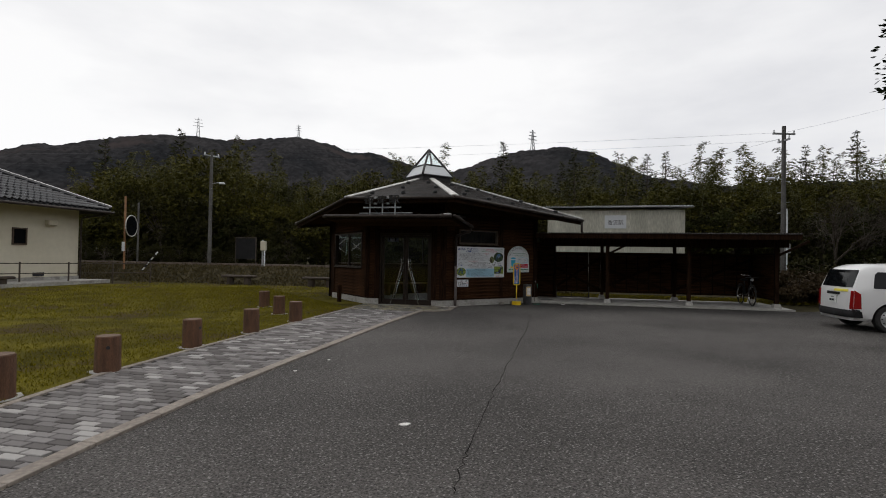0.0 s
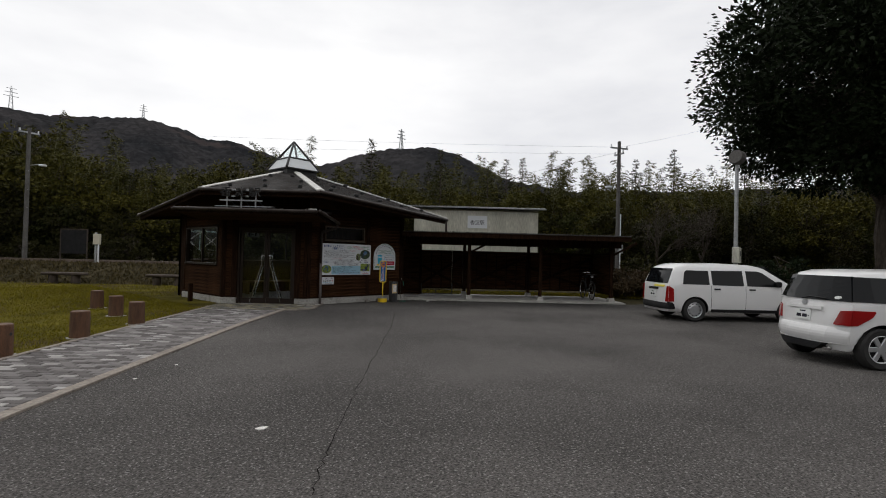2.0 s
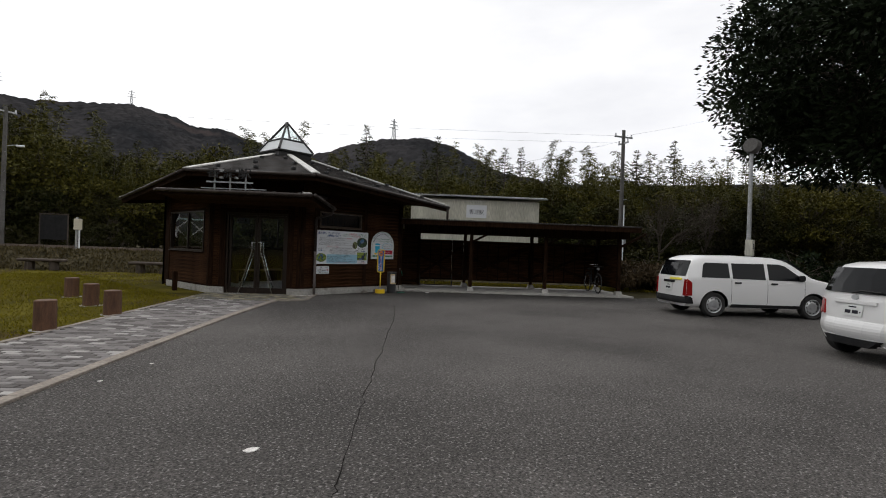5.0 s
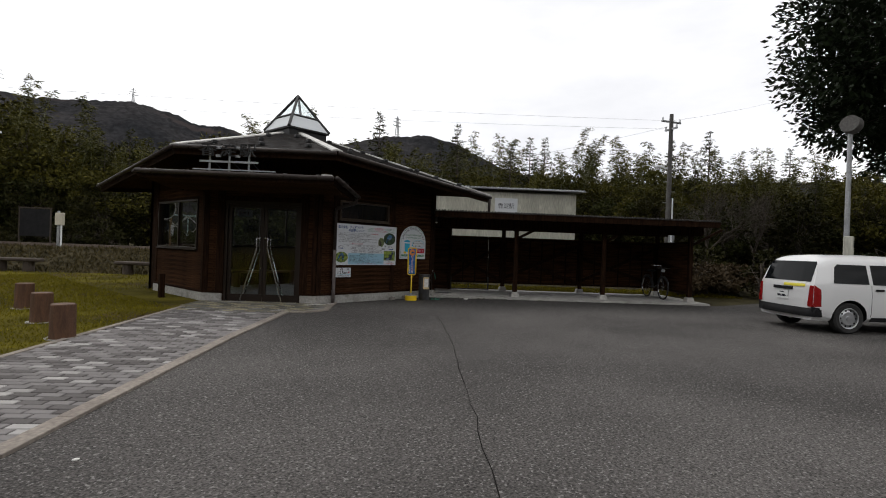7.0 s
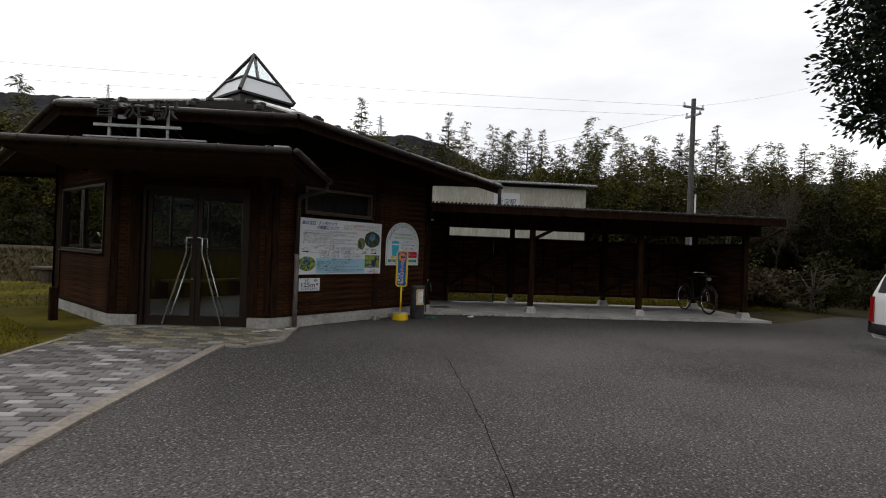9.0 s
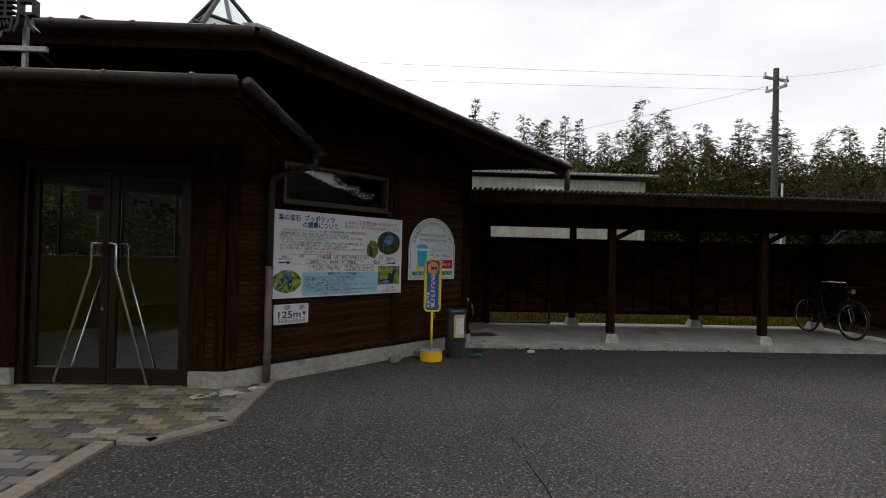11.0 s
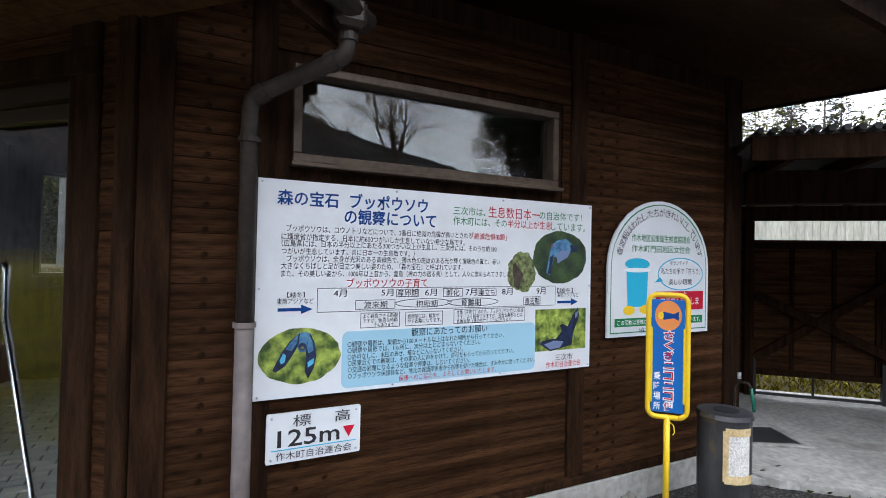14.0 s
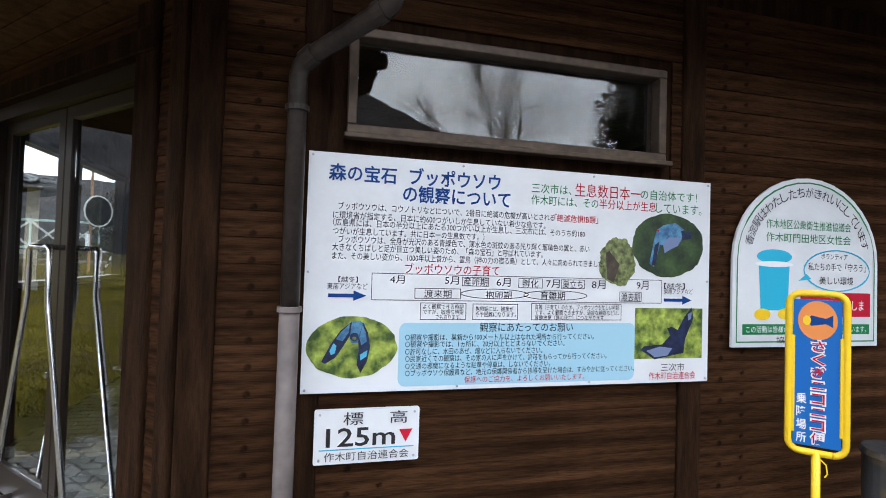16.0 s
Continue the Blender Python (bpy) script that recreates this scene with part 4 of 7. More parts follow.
M_PHOTO = mat("leafy_photo_print", (0.035, 0.075, 0.012), (0.34, 0.42, 0.07), scale=15, rough=0.42, bscale=46, grain=(0.6, 1.4), lo=0.38, hi=0.62)
M_PHOTODARK = mat("dark_photo_print", (0.008, 0.018, 0.010), (0.045, 0.085, 0.028), scale=11, rough=0.42, bscale=60)
M_PHOTOBLUE = mat("blue_photo_print", (0.03, 0.10, 0.22), (0.10, 0.26, 0.42), scale=30, rough=0.42)
M_NAVY = mat("navy_feather_print", (0.004, 0.006, 0.018), (0.012, 0.024, 0.085), scale=26, rough=0.42)
M_SKYPRINT = plain("light_blue_print", (0.10, 0.42, 0.62), 0.45)
M_FEATHER = plain("pale_feather_print", (0.16, 0.21, 0.36), 0.45)
M_FURRY = mat("muted_leaf_print", (0.05, 0.06, 0.02), (0.22, 0.26, 0.10), scale=40, rough=0.42, bscale=90)
M_TURQ = plain("turquoise_print", (0.03, 0.42, 0.62), 0.45)
M_YELLOW = mat("yellow_paint", (0.80, 0.52, 0.01), (0.86, 0.58, 0.015), scale=6, rough=0.4, grain=(0.96, 1.04))
M_SIGNBLUE = plain("sign_blue", (0.006, 0.12, 0.42), 0.4)
M_ORANGE = plain("orange_print", (0.75, 0.25, 0.06), 0.45)
M_BOARD = mat("white_sign_sheet", (0.66, 0.685, 0.715), (0.71, 0.73, 0.75), scale=1.5, rough=0.38, bscale=12, grain=(0.98, 1.02))


def glyphs(body, bold=0.0):
    """The outline mesh of a line of writing."""
    cu = bpy.data.curves.new("writing", "FONT")
    cu.body, cu.size, cu.resolution_u, cu.offset = body, 1.0, 2, bold
    ob = bpy.data.objects.new("writing", cu)
    scene.collection.objects.link(ob)
    me = bpy.data.meshes.new_from_object(ob.evaluated_get(bpy.context.evaluated_depsgraph_get()))
    bpy.data.objects.remove(ob)
    bpy.data.curves.remove(cu)
    return me


def line(parent, body, u, v, w, h, material, lift=0.003, name="writing", bold=0.0):
    """Writing w wide and h high whose left middle lies at (u, v down) on the parent's front face."""
    me = glyphs(body, bold)
    co = np.array([x.co[:] for x in me.vertices])
    lo, hi = co.min(axis=0), co.max(axis=0)
    sx, sy = w / max(hi[0] - lo[0], 0.01), h / max(hi[1] - lo[1], 0.4 if len(body) > 1 else 0.01)
    for x in me.vertices:
        x.co = ((x.co.x - lo[0]) * sx, 0, (x.co.y - (lo[1] + hi[1]) / 2) * sy)
    me.materials.clear()
    me.materials.append(material)
    ob = new(name, me)
    ob.parent = parent
    ob.location = (u, -lift, -v)
    return ob


def shape(parent, name, pts, material, lift=0.002, thick=0.0012, label=""):
    """A flat print with outline pts (u, v down)."""
    bm = BM()
    a = [bm.verts.new((u, -lift, -v)) for u, v in pts]
    b = [bm.verts.new((u, -lift + thick, -v)) for u, v in pts]
    n = len(pts)
    bm.faces.new(a)
    bm.faces.new(b[::-1])
    for i in range(n):
        bm.faces.new((a[i], b[i], b[(i + 1) % n], a[(i + 1) % n]))
    return part(name, bm, material, parent, label)


def oval(u, v, ru, rv, n=28, wob=0.0):
    return [(u + ru * math.cos(2 * math.pi * i / n) * (1 + wob * math.sin(5.3 * i)), v + rv * math.sin(2 * math.pi * i / n) * (1 + wob * math.cos(3.1 * i))) for i in range(n)]


def rect(u0, v0, u1, v1, r=0.0):
    if not r:
        return [(u0, v0), (u1, v0), (u1, v1), (u0, v1)]
    out = []
    for cx, cy, a in ((u1 - r, v0 + r, -90), (u1 - r, v1 - r, 0), (u0 + r, v1 - r, 90), (u0 + r, v0 + r, 180)):
        for k in range(6):
            t = radians(a + 18 * k)
            out.append((cx + r * math.cos(t), cy + r * math.sin(t)))
    return out


def outline(parent, pts, material, w=0.0022, lift=0.0026):
    """A thin closed printed line round pts."""
    bm = BM()
    n = len(pts)
    cu, cv = sum(p[0] for p in pts) / n, sum(p[1] for p in pts) / n

    def inset(p):
        du, dv = p[0] - cu, p[1] - cv
        return (p[0] - math.copysign(min(w, abs(du)), du), p[1] - math.copysign(min(w, abs(dv)), dv))
    a = [bm.verts.new((u, -lift, -v)) for u, v in pts]
    b = [bm.verts.new((*(lambda q: (q[0], -lift, -q[1]))(inset(p)),)) for p in pts]
    for i in range(n):
        bm.faces.new((a[i], a[(i + 1) % n], b[(i + 1) % n], b[i]))
    return part("ruled_line", bm, material, parent)


def sheet_board(name, label, category, x0, ztop, pts, y=12.984, thick=0.012):
    """A sign sheet with outline pts (u, v down), hung on the board wall."""
    ob = thing(name, label, category, pose(x0, y, ztop))
    shape(ob, "panel", pts, M_BOARD, 0.0, thick)
    return ob


def screws(ob, pts):
    for u, v in pts:
        bm = BM()
        cyl(bm, (u, 0.0, -v), (u, -0.004, -v), 0.005, n=8)
        part("screw", bm, M_GALV, ob)


notice = sheet_board("notice_board", "large white printed notice about watching a rare blue bird", "notice board", 8.762, 1.765, rect(0, 0, 1.82, 0.92))
screws(notice, [(0.015 + i * 0.597, v) for i in range(4) for v in (0.013, 0.907)] + [(0.012, 0.46), (1.808, 0.46)])
shape(notice, "text_panel", rect(0.368, 0.652, 1.43, 0.903, 0.03), M_PALEBLUE, 0.0016, label="pale blue panel of rules")
def rough_oval(u, v, ru, rv, seed, n=64, amp=0.035):
    """An oval print with a torn, leafy edge."""
    out = []
    for i in range(n):
        a = 2 * math.pi * i / n
        k = 1 + amp * (noise.noise(Vector((math.cos(a) * 4, math.sin(a) * 4, seed))) + 0.6 * noise.noise(Vector((math.cos(a) * 13, math.sin(a) * 13, seed))))
        out.append((u + ru * k * math.cos(a), v + rv * k * math.sin(a)))
    return out


shape(notice, "photo", rough_oval(0.188, 0.745, 0.172, 0.118, 1.5), M_PHOTO, 0.0020, label="oval leafy photo print")
shape(notice, "photo", rough_oval(1.595, 0.30, 0.188, 0.145, 3.5), M_PHOTODARK, 0.0020, label="oval dark green photo print")
shape(notice, "photo", rough_oval(1.335, 0.385, 0.092, 0.105, 7.5, amp=0.12), M_FURRY, 0.0026, label="small round photo print of foliage")
shape(notice, "photo_subject", [(1.275, 0.345), (1.292, 0.335), (1.345, 0.395), (1.318, 0.475), (1.285, 0.46)], M_BENCH, 0.0030)
shape(notice, "photo", rect(1.43, 0.585, 1.786, 0.812), M_PHOTO, 0.0020, label="rectangular leafy photo print")
for pts, ink, lift in (([(0.178, 0.648), (0.215, 0.645), (0.235, 0.66), (0.222, 0.70), (0.205, 0.73), (0.185, 0.73), (0.168, 0.70)], M_PHOTOBLUE, 0.0030),
                       ([(0.183, 0.648), (0.141, 0.682), (0.105, 0.735), (0.073, 0.80), (0.088, 0.808), (0.125, 0.785), (0.155, 0.74), (0.178, 0.70)], M_NAVY, 0.0034),
                       ([(0.176, 0.655), (0.143, 0.688), (0.125, 0.715), (0.150, 0.722), (0.172, 0.69)], M_PHOTOBLUE, 0.0038),
                       ([(0.116, 0.730), (0.102, 0.760), (0.108, 0.775), (0.122, 0.768), (0.128, 0.74)], M_SKYPRINT, 0.0042),
                       ([(0.226, 0.652), (0.246, 0.69), (0.256, 0.747), (0.246, 0.80), (0.222, 0.846), (0.206, 0.812), (0.212, 0.76), (0.209, 0.715)], M_NAVY, 0.0034),
                       ([(0.224, 0.66), (0.238, 0.69), (0.242, 0.725), (0.222, 0.738), (0.213, 0.71)], M_PHOTOBLUE, 0.0038),
                       ([(0.218, 0.775), (0.246, 0.758), (0.243, 0.782), (0.220, 0.797)], M_SKYPRINT, 0.0042),
                       (oval(0.194, 0.706, 0.017, 0.016, 14), M_NAVY, 0.0046), (oval(0.194, 0.712, 0.008, 0.007, 10), M_FURRY, 0.0050),
                       ([(1.534, 0.231), (1.57, 0.208), (1.63, 0.196), (1.675, 0.223), (1.662, 0.279), (1.60, 0.30), (1.55, 0.30), (1.52, 0.40), (1.497, 0.385), (1.521, 0.271)], M_PHOTOBLUE, 0.0034),
                       ([(1.565, 0.29), (1.60, 0.262), (1.665, 0.262), (1.645, 0.30), (1.61, 0.315), (1.575, 0.335)], M_FEATHER, 0.0038),
                       ([(1.66, 0.23), (1.72, 0.235), (1.715, 0.265), (1.67, 0.272)], M_NAVY, 0.0036),
                       ([(1.523, 0.30), (1.545, 0.285), (1.528, 0.39), (1.508, 0.395)], M_NAVY, 0.0038),
                       ([(1.527, 0.238), (1.540, 0.228), (1.543, 0.24)], M_RED, 0.0042),
                       ([(1.725, 0.58), (1.736, 0.628), (1.693, 0.724), (1.685, 0.788), (1.637, 0.796), (1.533, 0.815), (1.461, 0.772), (1.477, 0.756), (1.573, 0.748), (1.613, 0.708), (1.597, 0.676), (1.621, 0.668), (1.653, 0.684), (1.69, 0.62)], M_NAVY, 0.0034),
                       ([(1.49, 0.776), (1.56, 0.758), (1.625, 0.766), (1.60, 0.798), (1.535, 0.806)], M_FEATHER, 0.0038),
                       ([(1.705, 0.612), (1.727, 0.60), (1.722, 0.632), (1.708, 0.64)], M_FEATHER, 0.0038)):
    shape(notice, "photo_subject", pts, ink, lift)
outline(notice, rect(0.253, 0.458, 1.564, 0.564), M_INK)
for r in ((0.425, 0.514, 0.616, 0.556), (0.621, 0.466, 0.735, 0.503), (0.867, 0.465, 0.977, 0.506), (1.064, 0.466, 1.176, 0.505), (1.348, 0.514, 1.46, 0.557), (0.45, 0.572, 0.641, 0.640), (0.669, 0.574, 0.867, 0.640), (0.928, 0.569, 1.359, 0.640)):
    outline(notice, rect(*r), M_INK)
outline(notice, oval(0.765, 0.533, 0.15, 0.021), M_INK)
outline(notice, oval(1.04, 0.535, 0.15, 0.021), M_INK)
for u0, u1 in ((0.089, 0.235), (1.577, 1.725)):
    shape(notice, "arrow", [(u0, 0.541), (u1 - 0.05, 0.541), (u1 - 0.05, 0.528), (u1, 0.548), (u1 - 0.05, 0.568), (u1 - 0.05, 0.555), (u0, 0.555)], M_BLUE, 0.003)
line(notice, "森の宝石", 0.076, 0.074, 0.262, 0.067, M_BLUE, bold=0.018)
line(notice, "ブッポウソウ", 0.389, 0.070, 0.386, 0.071, M_BLUE, bold=0.018)
line(notice, "の観察について", 0.365, 0.141, 0.455, 0.071, M_BLUE, bold=0.018)
line(notice, "三次市は、", 0.915, 0.081, 0.186, 0.042, M_GREEN)
line(notice, "生息数日本一", 1.119, 0.076, 0.325, 0.059, M_RED)
line(notice, "の自治体です！", 1.444, 0.075, 0.300, 0.045, M_GREEN)
line(notice, "作木町には、その", 0.915, 0.131, 0.317, 0.042, M_GREEN)
line(notice, "半分以上が生息", 1.238, 0.130, 0.288, 0.044, M_RED)
line(notice, "しています。", 1.526, 0.132, 0.244, 0.045, M_GREEN)
line(notice, "ブッポウソウは、コウノトリなどについで、2番目に絶滅の危機が高いとされる", 0.116, 0.203, 0.907, 0.030, M_INK)
line(notice, "「絶滅危惧ⅠB類」", 1.024, 0.203, 0.209, 0.033, M_RED)
line(notice, "に環境省が指定する、日本に約600つがいしか生息していない希少な鳥です。", 0.097, 0.239, 0.886, 0.030, M_INK)
line(notice, "（広島県には、日本の半分以上にあたる300つがい以上が生息し、三次市には、そのうち約180", 0.098, 0.267, 1.073, 0.030, M_INK)
line(notice, "つがいが生息しています。共に日本一の生息数です。）", 0.099, 0.300, 0.611, 0.029, M_INK)
line(notice, "ブッポウソウは、全身が光沢のある青緑色で、薄水色の斑紋のある光り輝く瑠璃色の翼と、赤い", 0.121, 0.331, 1.073, 0.030, M_INK)
line(notice, "大きなくちばしと足が目立つ美しい姿のため、「森の宝石」と呼ばれています。", 0.098, 0.362, 0.876, 0.030, M_INK)
line(notice, "また、その美しい姿から、1000年以上昔から、霊鳥（神の力の宿る鳥）として、人々に崇められてきました。", 0.099, 0.395, 1.171, 0.030, M_INK)
line(notice, "ブッポウソウの子育て", 0.383, 0.437, 0.396, 0.042, M_RED)
line(notice, "4月", 0.325, 0.482, 0.058, 0.032, M_INK)
line(notice, "5月", 0.548, 0.481, 0.058, 0.033, M_INK)
line(notice, "産卵期", 0.627, 0.484, 0.102, 0.034, M_INK)
line(notice, "6月", 0.769, 0.484, 0.062, 0.035, M_INK)
line(notice, "孵化", 0.885, 0.486, 0.073, 0.035, M_INK)
line(notice, "7月", 0.993, 0.485, 0.063, 0.036, M_INK)
line(notice, "巣立ち", 1.070, 0.487, 0.096, 0.036, M_INK)
line(notice, "8月", 1.210, 0.485, 0.067, 0.037, M_INK)
line(notice, "9月", 1.433, 0.484, 0.061, 0.038, M_INK)
line(notice, "渡来期", 0.464, 0.536, 0.113, 0.033, M_INK)
line(notice, "抱卵期", 0.723, 0.537, 0.114, 0.034, M_INK)
line(notice, "育雛期", 0.968, 0.536, 0.115, 0.036, M_INK)
line(notice, "渡去期", 1.357, 0.537, 0.095, 0.038, M_INK)
line(notice, "よく観察できる時期", 0.461, 0.587, 0.168, 0.021, M_INK)
line(notice, "ですが、敏感な時期", 0.461, 0.608, 0.168, 0.021, M_INK)
line(notice, "でもあります。", 0.513, 0.630, 0.107, 0.021, M_INK)
line(notice, "抱卵期には、観察が", 0.681, 0.595, 0.166, 0.022, M_INK)
line(notice, "やや困難になります。", 0.681, 0.617, 0.178, 0.022, M_INK)
line(notice, "育雛（子育て）のため、ブッポウソウも忙しい時期", 0.944, 0.585, 0.403, 0.023, M_INK)
line(notice, "です。よく観察できますが、過度な観察などは、", 0.945, 0.608, 0.403, 0.023, M_INK)
line(notice, "育雛放棄（雛の死亡）につながります。", 0.945, 0.630, 0.335, 0.023, M_INK)
line(notice, "【越冬】", 0.126, 0.486, 0.074, 0.023, M_INK)
line(notice, "東南アジアなど", 0.085, 0.512, 0.153, 0.025, M_INK)
line(notice, "【越冬】", 1.576, 0.484, 0.111, 0.027, M_INK)
line(notice, "東南アジアなど", 1.576, 0.508, 0.154, 0.027, M_INK)
line(notice, "観察にあたってのお願い", 0.702, 0.670, 0.422, 0.039, M_INK)
line(notice, "○観察や撮影は、巣箱から100メートル以上はなれた場所から行ってください。", 0.393, 0.710, 0.833, 0.027, M_INK)
line(notice, "○観察や撮影では、1ヵ所に、20分以上とどまらないでください。", 0.394, 0.737, 0.692, 0.027, M_INK)
line(notice, "○許可なしに、水田のあぜ、畑などに入らないでください。", 0.395, 0.766, 0.588, 0.027, M_INK)
line(notice, "○民家近くでの観察は、その家の人に声をかけて、許可をもらってから行ってください。", 0.396, 0.794, 0.894, 0.027, M_INK)
line(notice, "○交通の邪魔になるような駐車や停車は、しないでください。", 0.397, 0.823, 0.625, 0.027, M_INK)
line(notice, "○ブッポウソウ保護員など、地元の保護関係者から指導を受けた場合は、すみやかに従ってください。", 0.398, 0.851, 1.030, 0.027, M_INK)
line(notice, "保護へのご協力を、よろしくお願いいたします。", 0.642, 0.882, 0.542, 0.027, M_RED)
line(notice, "三次市", 1.567, 0.851, 0.125, 0.036, M_INK)
line(notice, "作木町自治連合会", 1.506, 0.889, 0.245, 0.034, M_RED)

alt = sheet_board("altitude_plate", "small white plate with a height above sea level", "sign", 8.818, 0.782, rect(0, 0, 0.405, 0.207, 0.008))
line(alt, "標", 0.108, 0.036, 0.076, 0.050, M_BLACK)
line(alt, "高", 0.288, 0.036, 0.068, 0.050, M_BLACK)
line(alt, "125m", 0.045, 0.106, 0.265, 0.072, M_BLACK, bold=0.012)
shape(alt, "arrow", [(0.325, 0.085), (0.378, 0.085), (0.352, 0.135)], M_RED, 0.003, label="red down-pointing triangle")
shape(alt, "ruled_line", rect(0.02, 0.150, 0.385, 0.154), M_TURQ, 0.003)
line(alt, "作木町自治連合会", 0.04, 0.178, 0.325, 0.034, M_BLACK)
screws(alt, [(0.02, 0.018), (0.385, 0.018), (0.02, 0.19), (0.385, 0.19)])


def arch_pts(w, h, m=0.0, n=18):
    r = w / 2 - m
    pts = [(w / 2 + r * math.cos(math.pi * (1 - i / n)), w / 2 * 0.92 - r * 0.92 * math.sin(math.pi * i / n)) for i in range(n + 1)]
    return pts + [(w - m, h - m), (m, h - m)]


AW, AH = 0.905, 0.832
arch = sheet_board("arched_sign", "white arched cleanliness sign with a green border", "sign", 10.715, 1.83, arch_pts(AW, AH))
outline(arch, arch_pts(AW, AH, 0.022), M_GREEN, 0.006)
M_BODY = "香淀駅はわたしたちがきれいにしています"
for i, ch in enumerate(M_BODY):
    t = math.pi * (0.91 - 0.82 * i / (len(M_BODY) - 1))
    u, v = AW / 2 + 0.375 * math.cos(t), AW / 2 * 0.92 - 0.345 * math.sin(t)
    o = line(arch, ch, 0, 0, 0.048, 0.048, M_INK)
    o.data.transform(Matrix.Translation((-0.024, 0, 0)))
    o.location = (u, -0.003, -v)
    o.rotation_euler = (0, math.pi / 2 - t, 0)
line(arch, "作木地区公衆衛生推進協議会", 0.19, 0.235, 0.53, 0.046, M_GREEN)
line(arch, "作木町門田地区女性会", 0.19, 0.30, 0.53, 0.046, M_GREEN)
bubble = oval(0.635, 0.455, 0.215, 0.105)
outline(arch, bubble, M_TURQ, 0.006)
shape(arch, "speech_tail", [(0.44, 0.475), (0.47, 0.50), (0.39, 0.51)], M_TURQ, 0.0025)
line(arch, "ボランティア", 0.53, 0.385, 0.17, 0.03, M_INK)
line(arch, "私たちの手で「守ろう」", 0.45, 0.437, 0.37, 0.04, M_INK)
line(arch, "美しい環境", 0.52, 0.505, 0.22, 0.04, M_INK)
shape(arch, "red_panel", rect(0.405, 0.565, 0.855, 0.685), M_RED, 0.002)
line(arch, "ねっと", 0.59, 0.583, 0.10, 0.026, M_WHITE)
line(arch, "アドプトひろしま", 0.45, 0.628, 0.36, 0.05, M_WHITE)
shape(arch, "green_panel", rect(0.06, 0.722, 0.85, 0.772), M_GREEN, 0.002)
line(arch, "この活動は皆様からいただいたもので行っています。", 0.08, 0.747, 0.75, 0.032, M_WHITE)
line(arch, "協力：（財）", 0.26, 0.797, 0.28, 0.032, M_INK)
# plain blue bin shape
shape(arch, "blue_bin_print", [(0.15, 0.43), (0.335, 0.43), (0.325, 0.655), (0.165, 0.655)], M_TURQ, 0.0024, label="plain blue bin shape")
shape(arch, "bin_lid_print", oval(0.243, 0.395, 0.105, 0.035), M_TURQ, 0.0028)
shape(arch, "bin_rim_print", oval(0.243, 0.432, 0.115, 0.014), M_WHITE, 0.0030)
shape(arch, "bin_foot_print", oval(0.175, 0.675, 0.048, 0.028), M_YELLOW, 0.0030)
shape(arch, "bin_foot_print", oval(0.315, 0.672, 0.048, 0.028), M_YELLOW, 0.0030)

# ---- bus stop marker ----
stop = thing("bus_stop_sign", "yellow-framed blue bus stop marker on a round weighted base", "bus stop", pose(10.81, 12.64, 0, 0, 0, -47) @ Matrix.Diagonal((0.95, 0.95, 1, 1)))
bm = BM()
cyl(bm, (0, 0, 0.006), (0, 0, 0.125), 0.152, 0.148, 28)
part("base", bm, M_YELLOW, stop, "round yellow concrete base")
bm = BM()
cyl(bm, (0, 0, 0.125), (0, 0, 0.135), 0.146, 0.14, 28)
part("base_top", bm, M_CONC, stop)
bm = BM()
cyl(bm, (0, 0, 0.13), (0, 0, 0.63), 0.017, n=12)
part("pole", bm, M_YELLOW, stop, smooth=True)
bm = BM()
cyl(bm, (0, 0, 0.13), (0, 0, 0.18), 0.022, n=12)
part("socket", bm, M_GALV, stop)
bm = BM()
ring = [(u, 0, z) for u, z in rect(-0.102, 0.625, 0.102, 1.275, 0.045)]
tube(bm, ring + [ring[0]], 0.014, 8)
part("frame", bm, M_YELLOW, stop, "yellow tube frame", smooth=True)
pan = box_part("sign_panel", (0, 0, 0.95), (0.172, 0.008, 0.60), M_SIGNBLUE, stop, 0.002, label="blue sign panel")
for sg in (-1, 1):
    box_part("side_clip", (sg * 0.089, -0.003, 0.90), (0.02, 0.012, 0.40), M_YELLOW, pan, 0.003)
face = thing("lettering", "", "")
for k in ("label", "category"):
    if k in face:
        del face[k]
face.parent = stop
face.location = (0, -0.005, 1.25)
face.scale = (0.82, 1, 1)
shape(face, "emblem", oval(0.0, 0.085, 0.085, 0.08), M_ORANGE, 0.001)
shape(face, "emblem_figure", [(-0.06, 0.085), (-0.025, 0.065), (0.035, 0.075), (0.066, 0.06), (0.066, 0.11), (0.035, 0.097), (-0.025, 0.108)], M_BLUE, 0.002)
shape(face, "emblem_figure", oval(-0.046, 0.086, 0.018, 0.02, 12), M_YELLOW, 0.003)
for i, ch in enumerate("さくぎニコニコ便"):
    tall = 0.030 if ch == "ニ" else 0.043
    line(face, ch, -0.029, 0.190 + i * 0.0535, 0.070, tall + 0.012, M_WHITE, 0.0012, "writing_edge", 0.06)
    line(face, ch, -0.022, 0.190 + i * 0.0535, 0.056, tall, M_RED, 0.0042, "writing", 0.012)
for i, ch in enumerate("乗降場所"):
    line(face, ch, -0.088, 0.408 + i * 0.053, 0.044, 0.042, M_WHITE, 0.0015, bold=0.015)
bm = BM()
tube(bm, [(0.017, 0, 0.60), (0.035, -0.005, 0.585), (0.04, -0.005, 0.55), (0.03, -0.005, 0.535)], 0.003, 5)
part("hook", bm, M_YELLOW, stop)

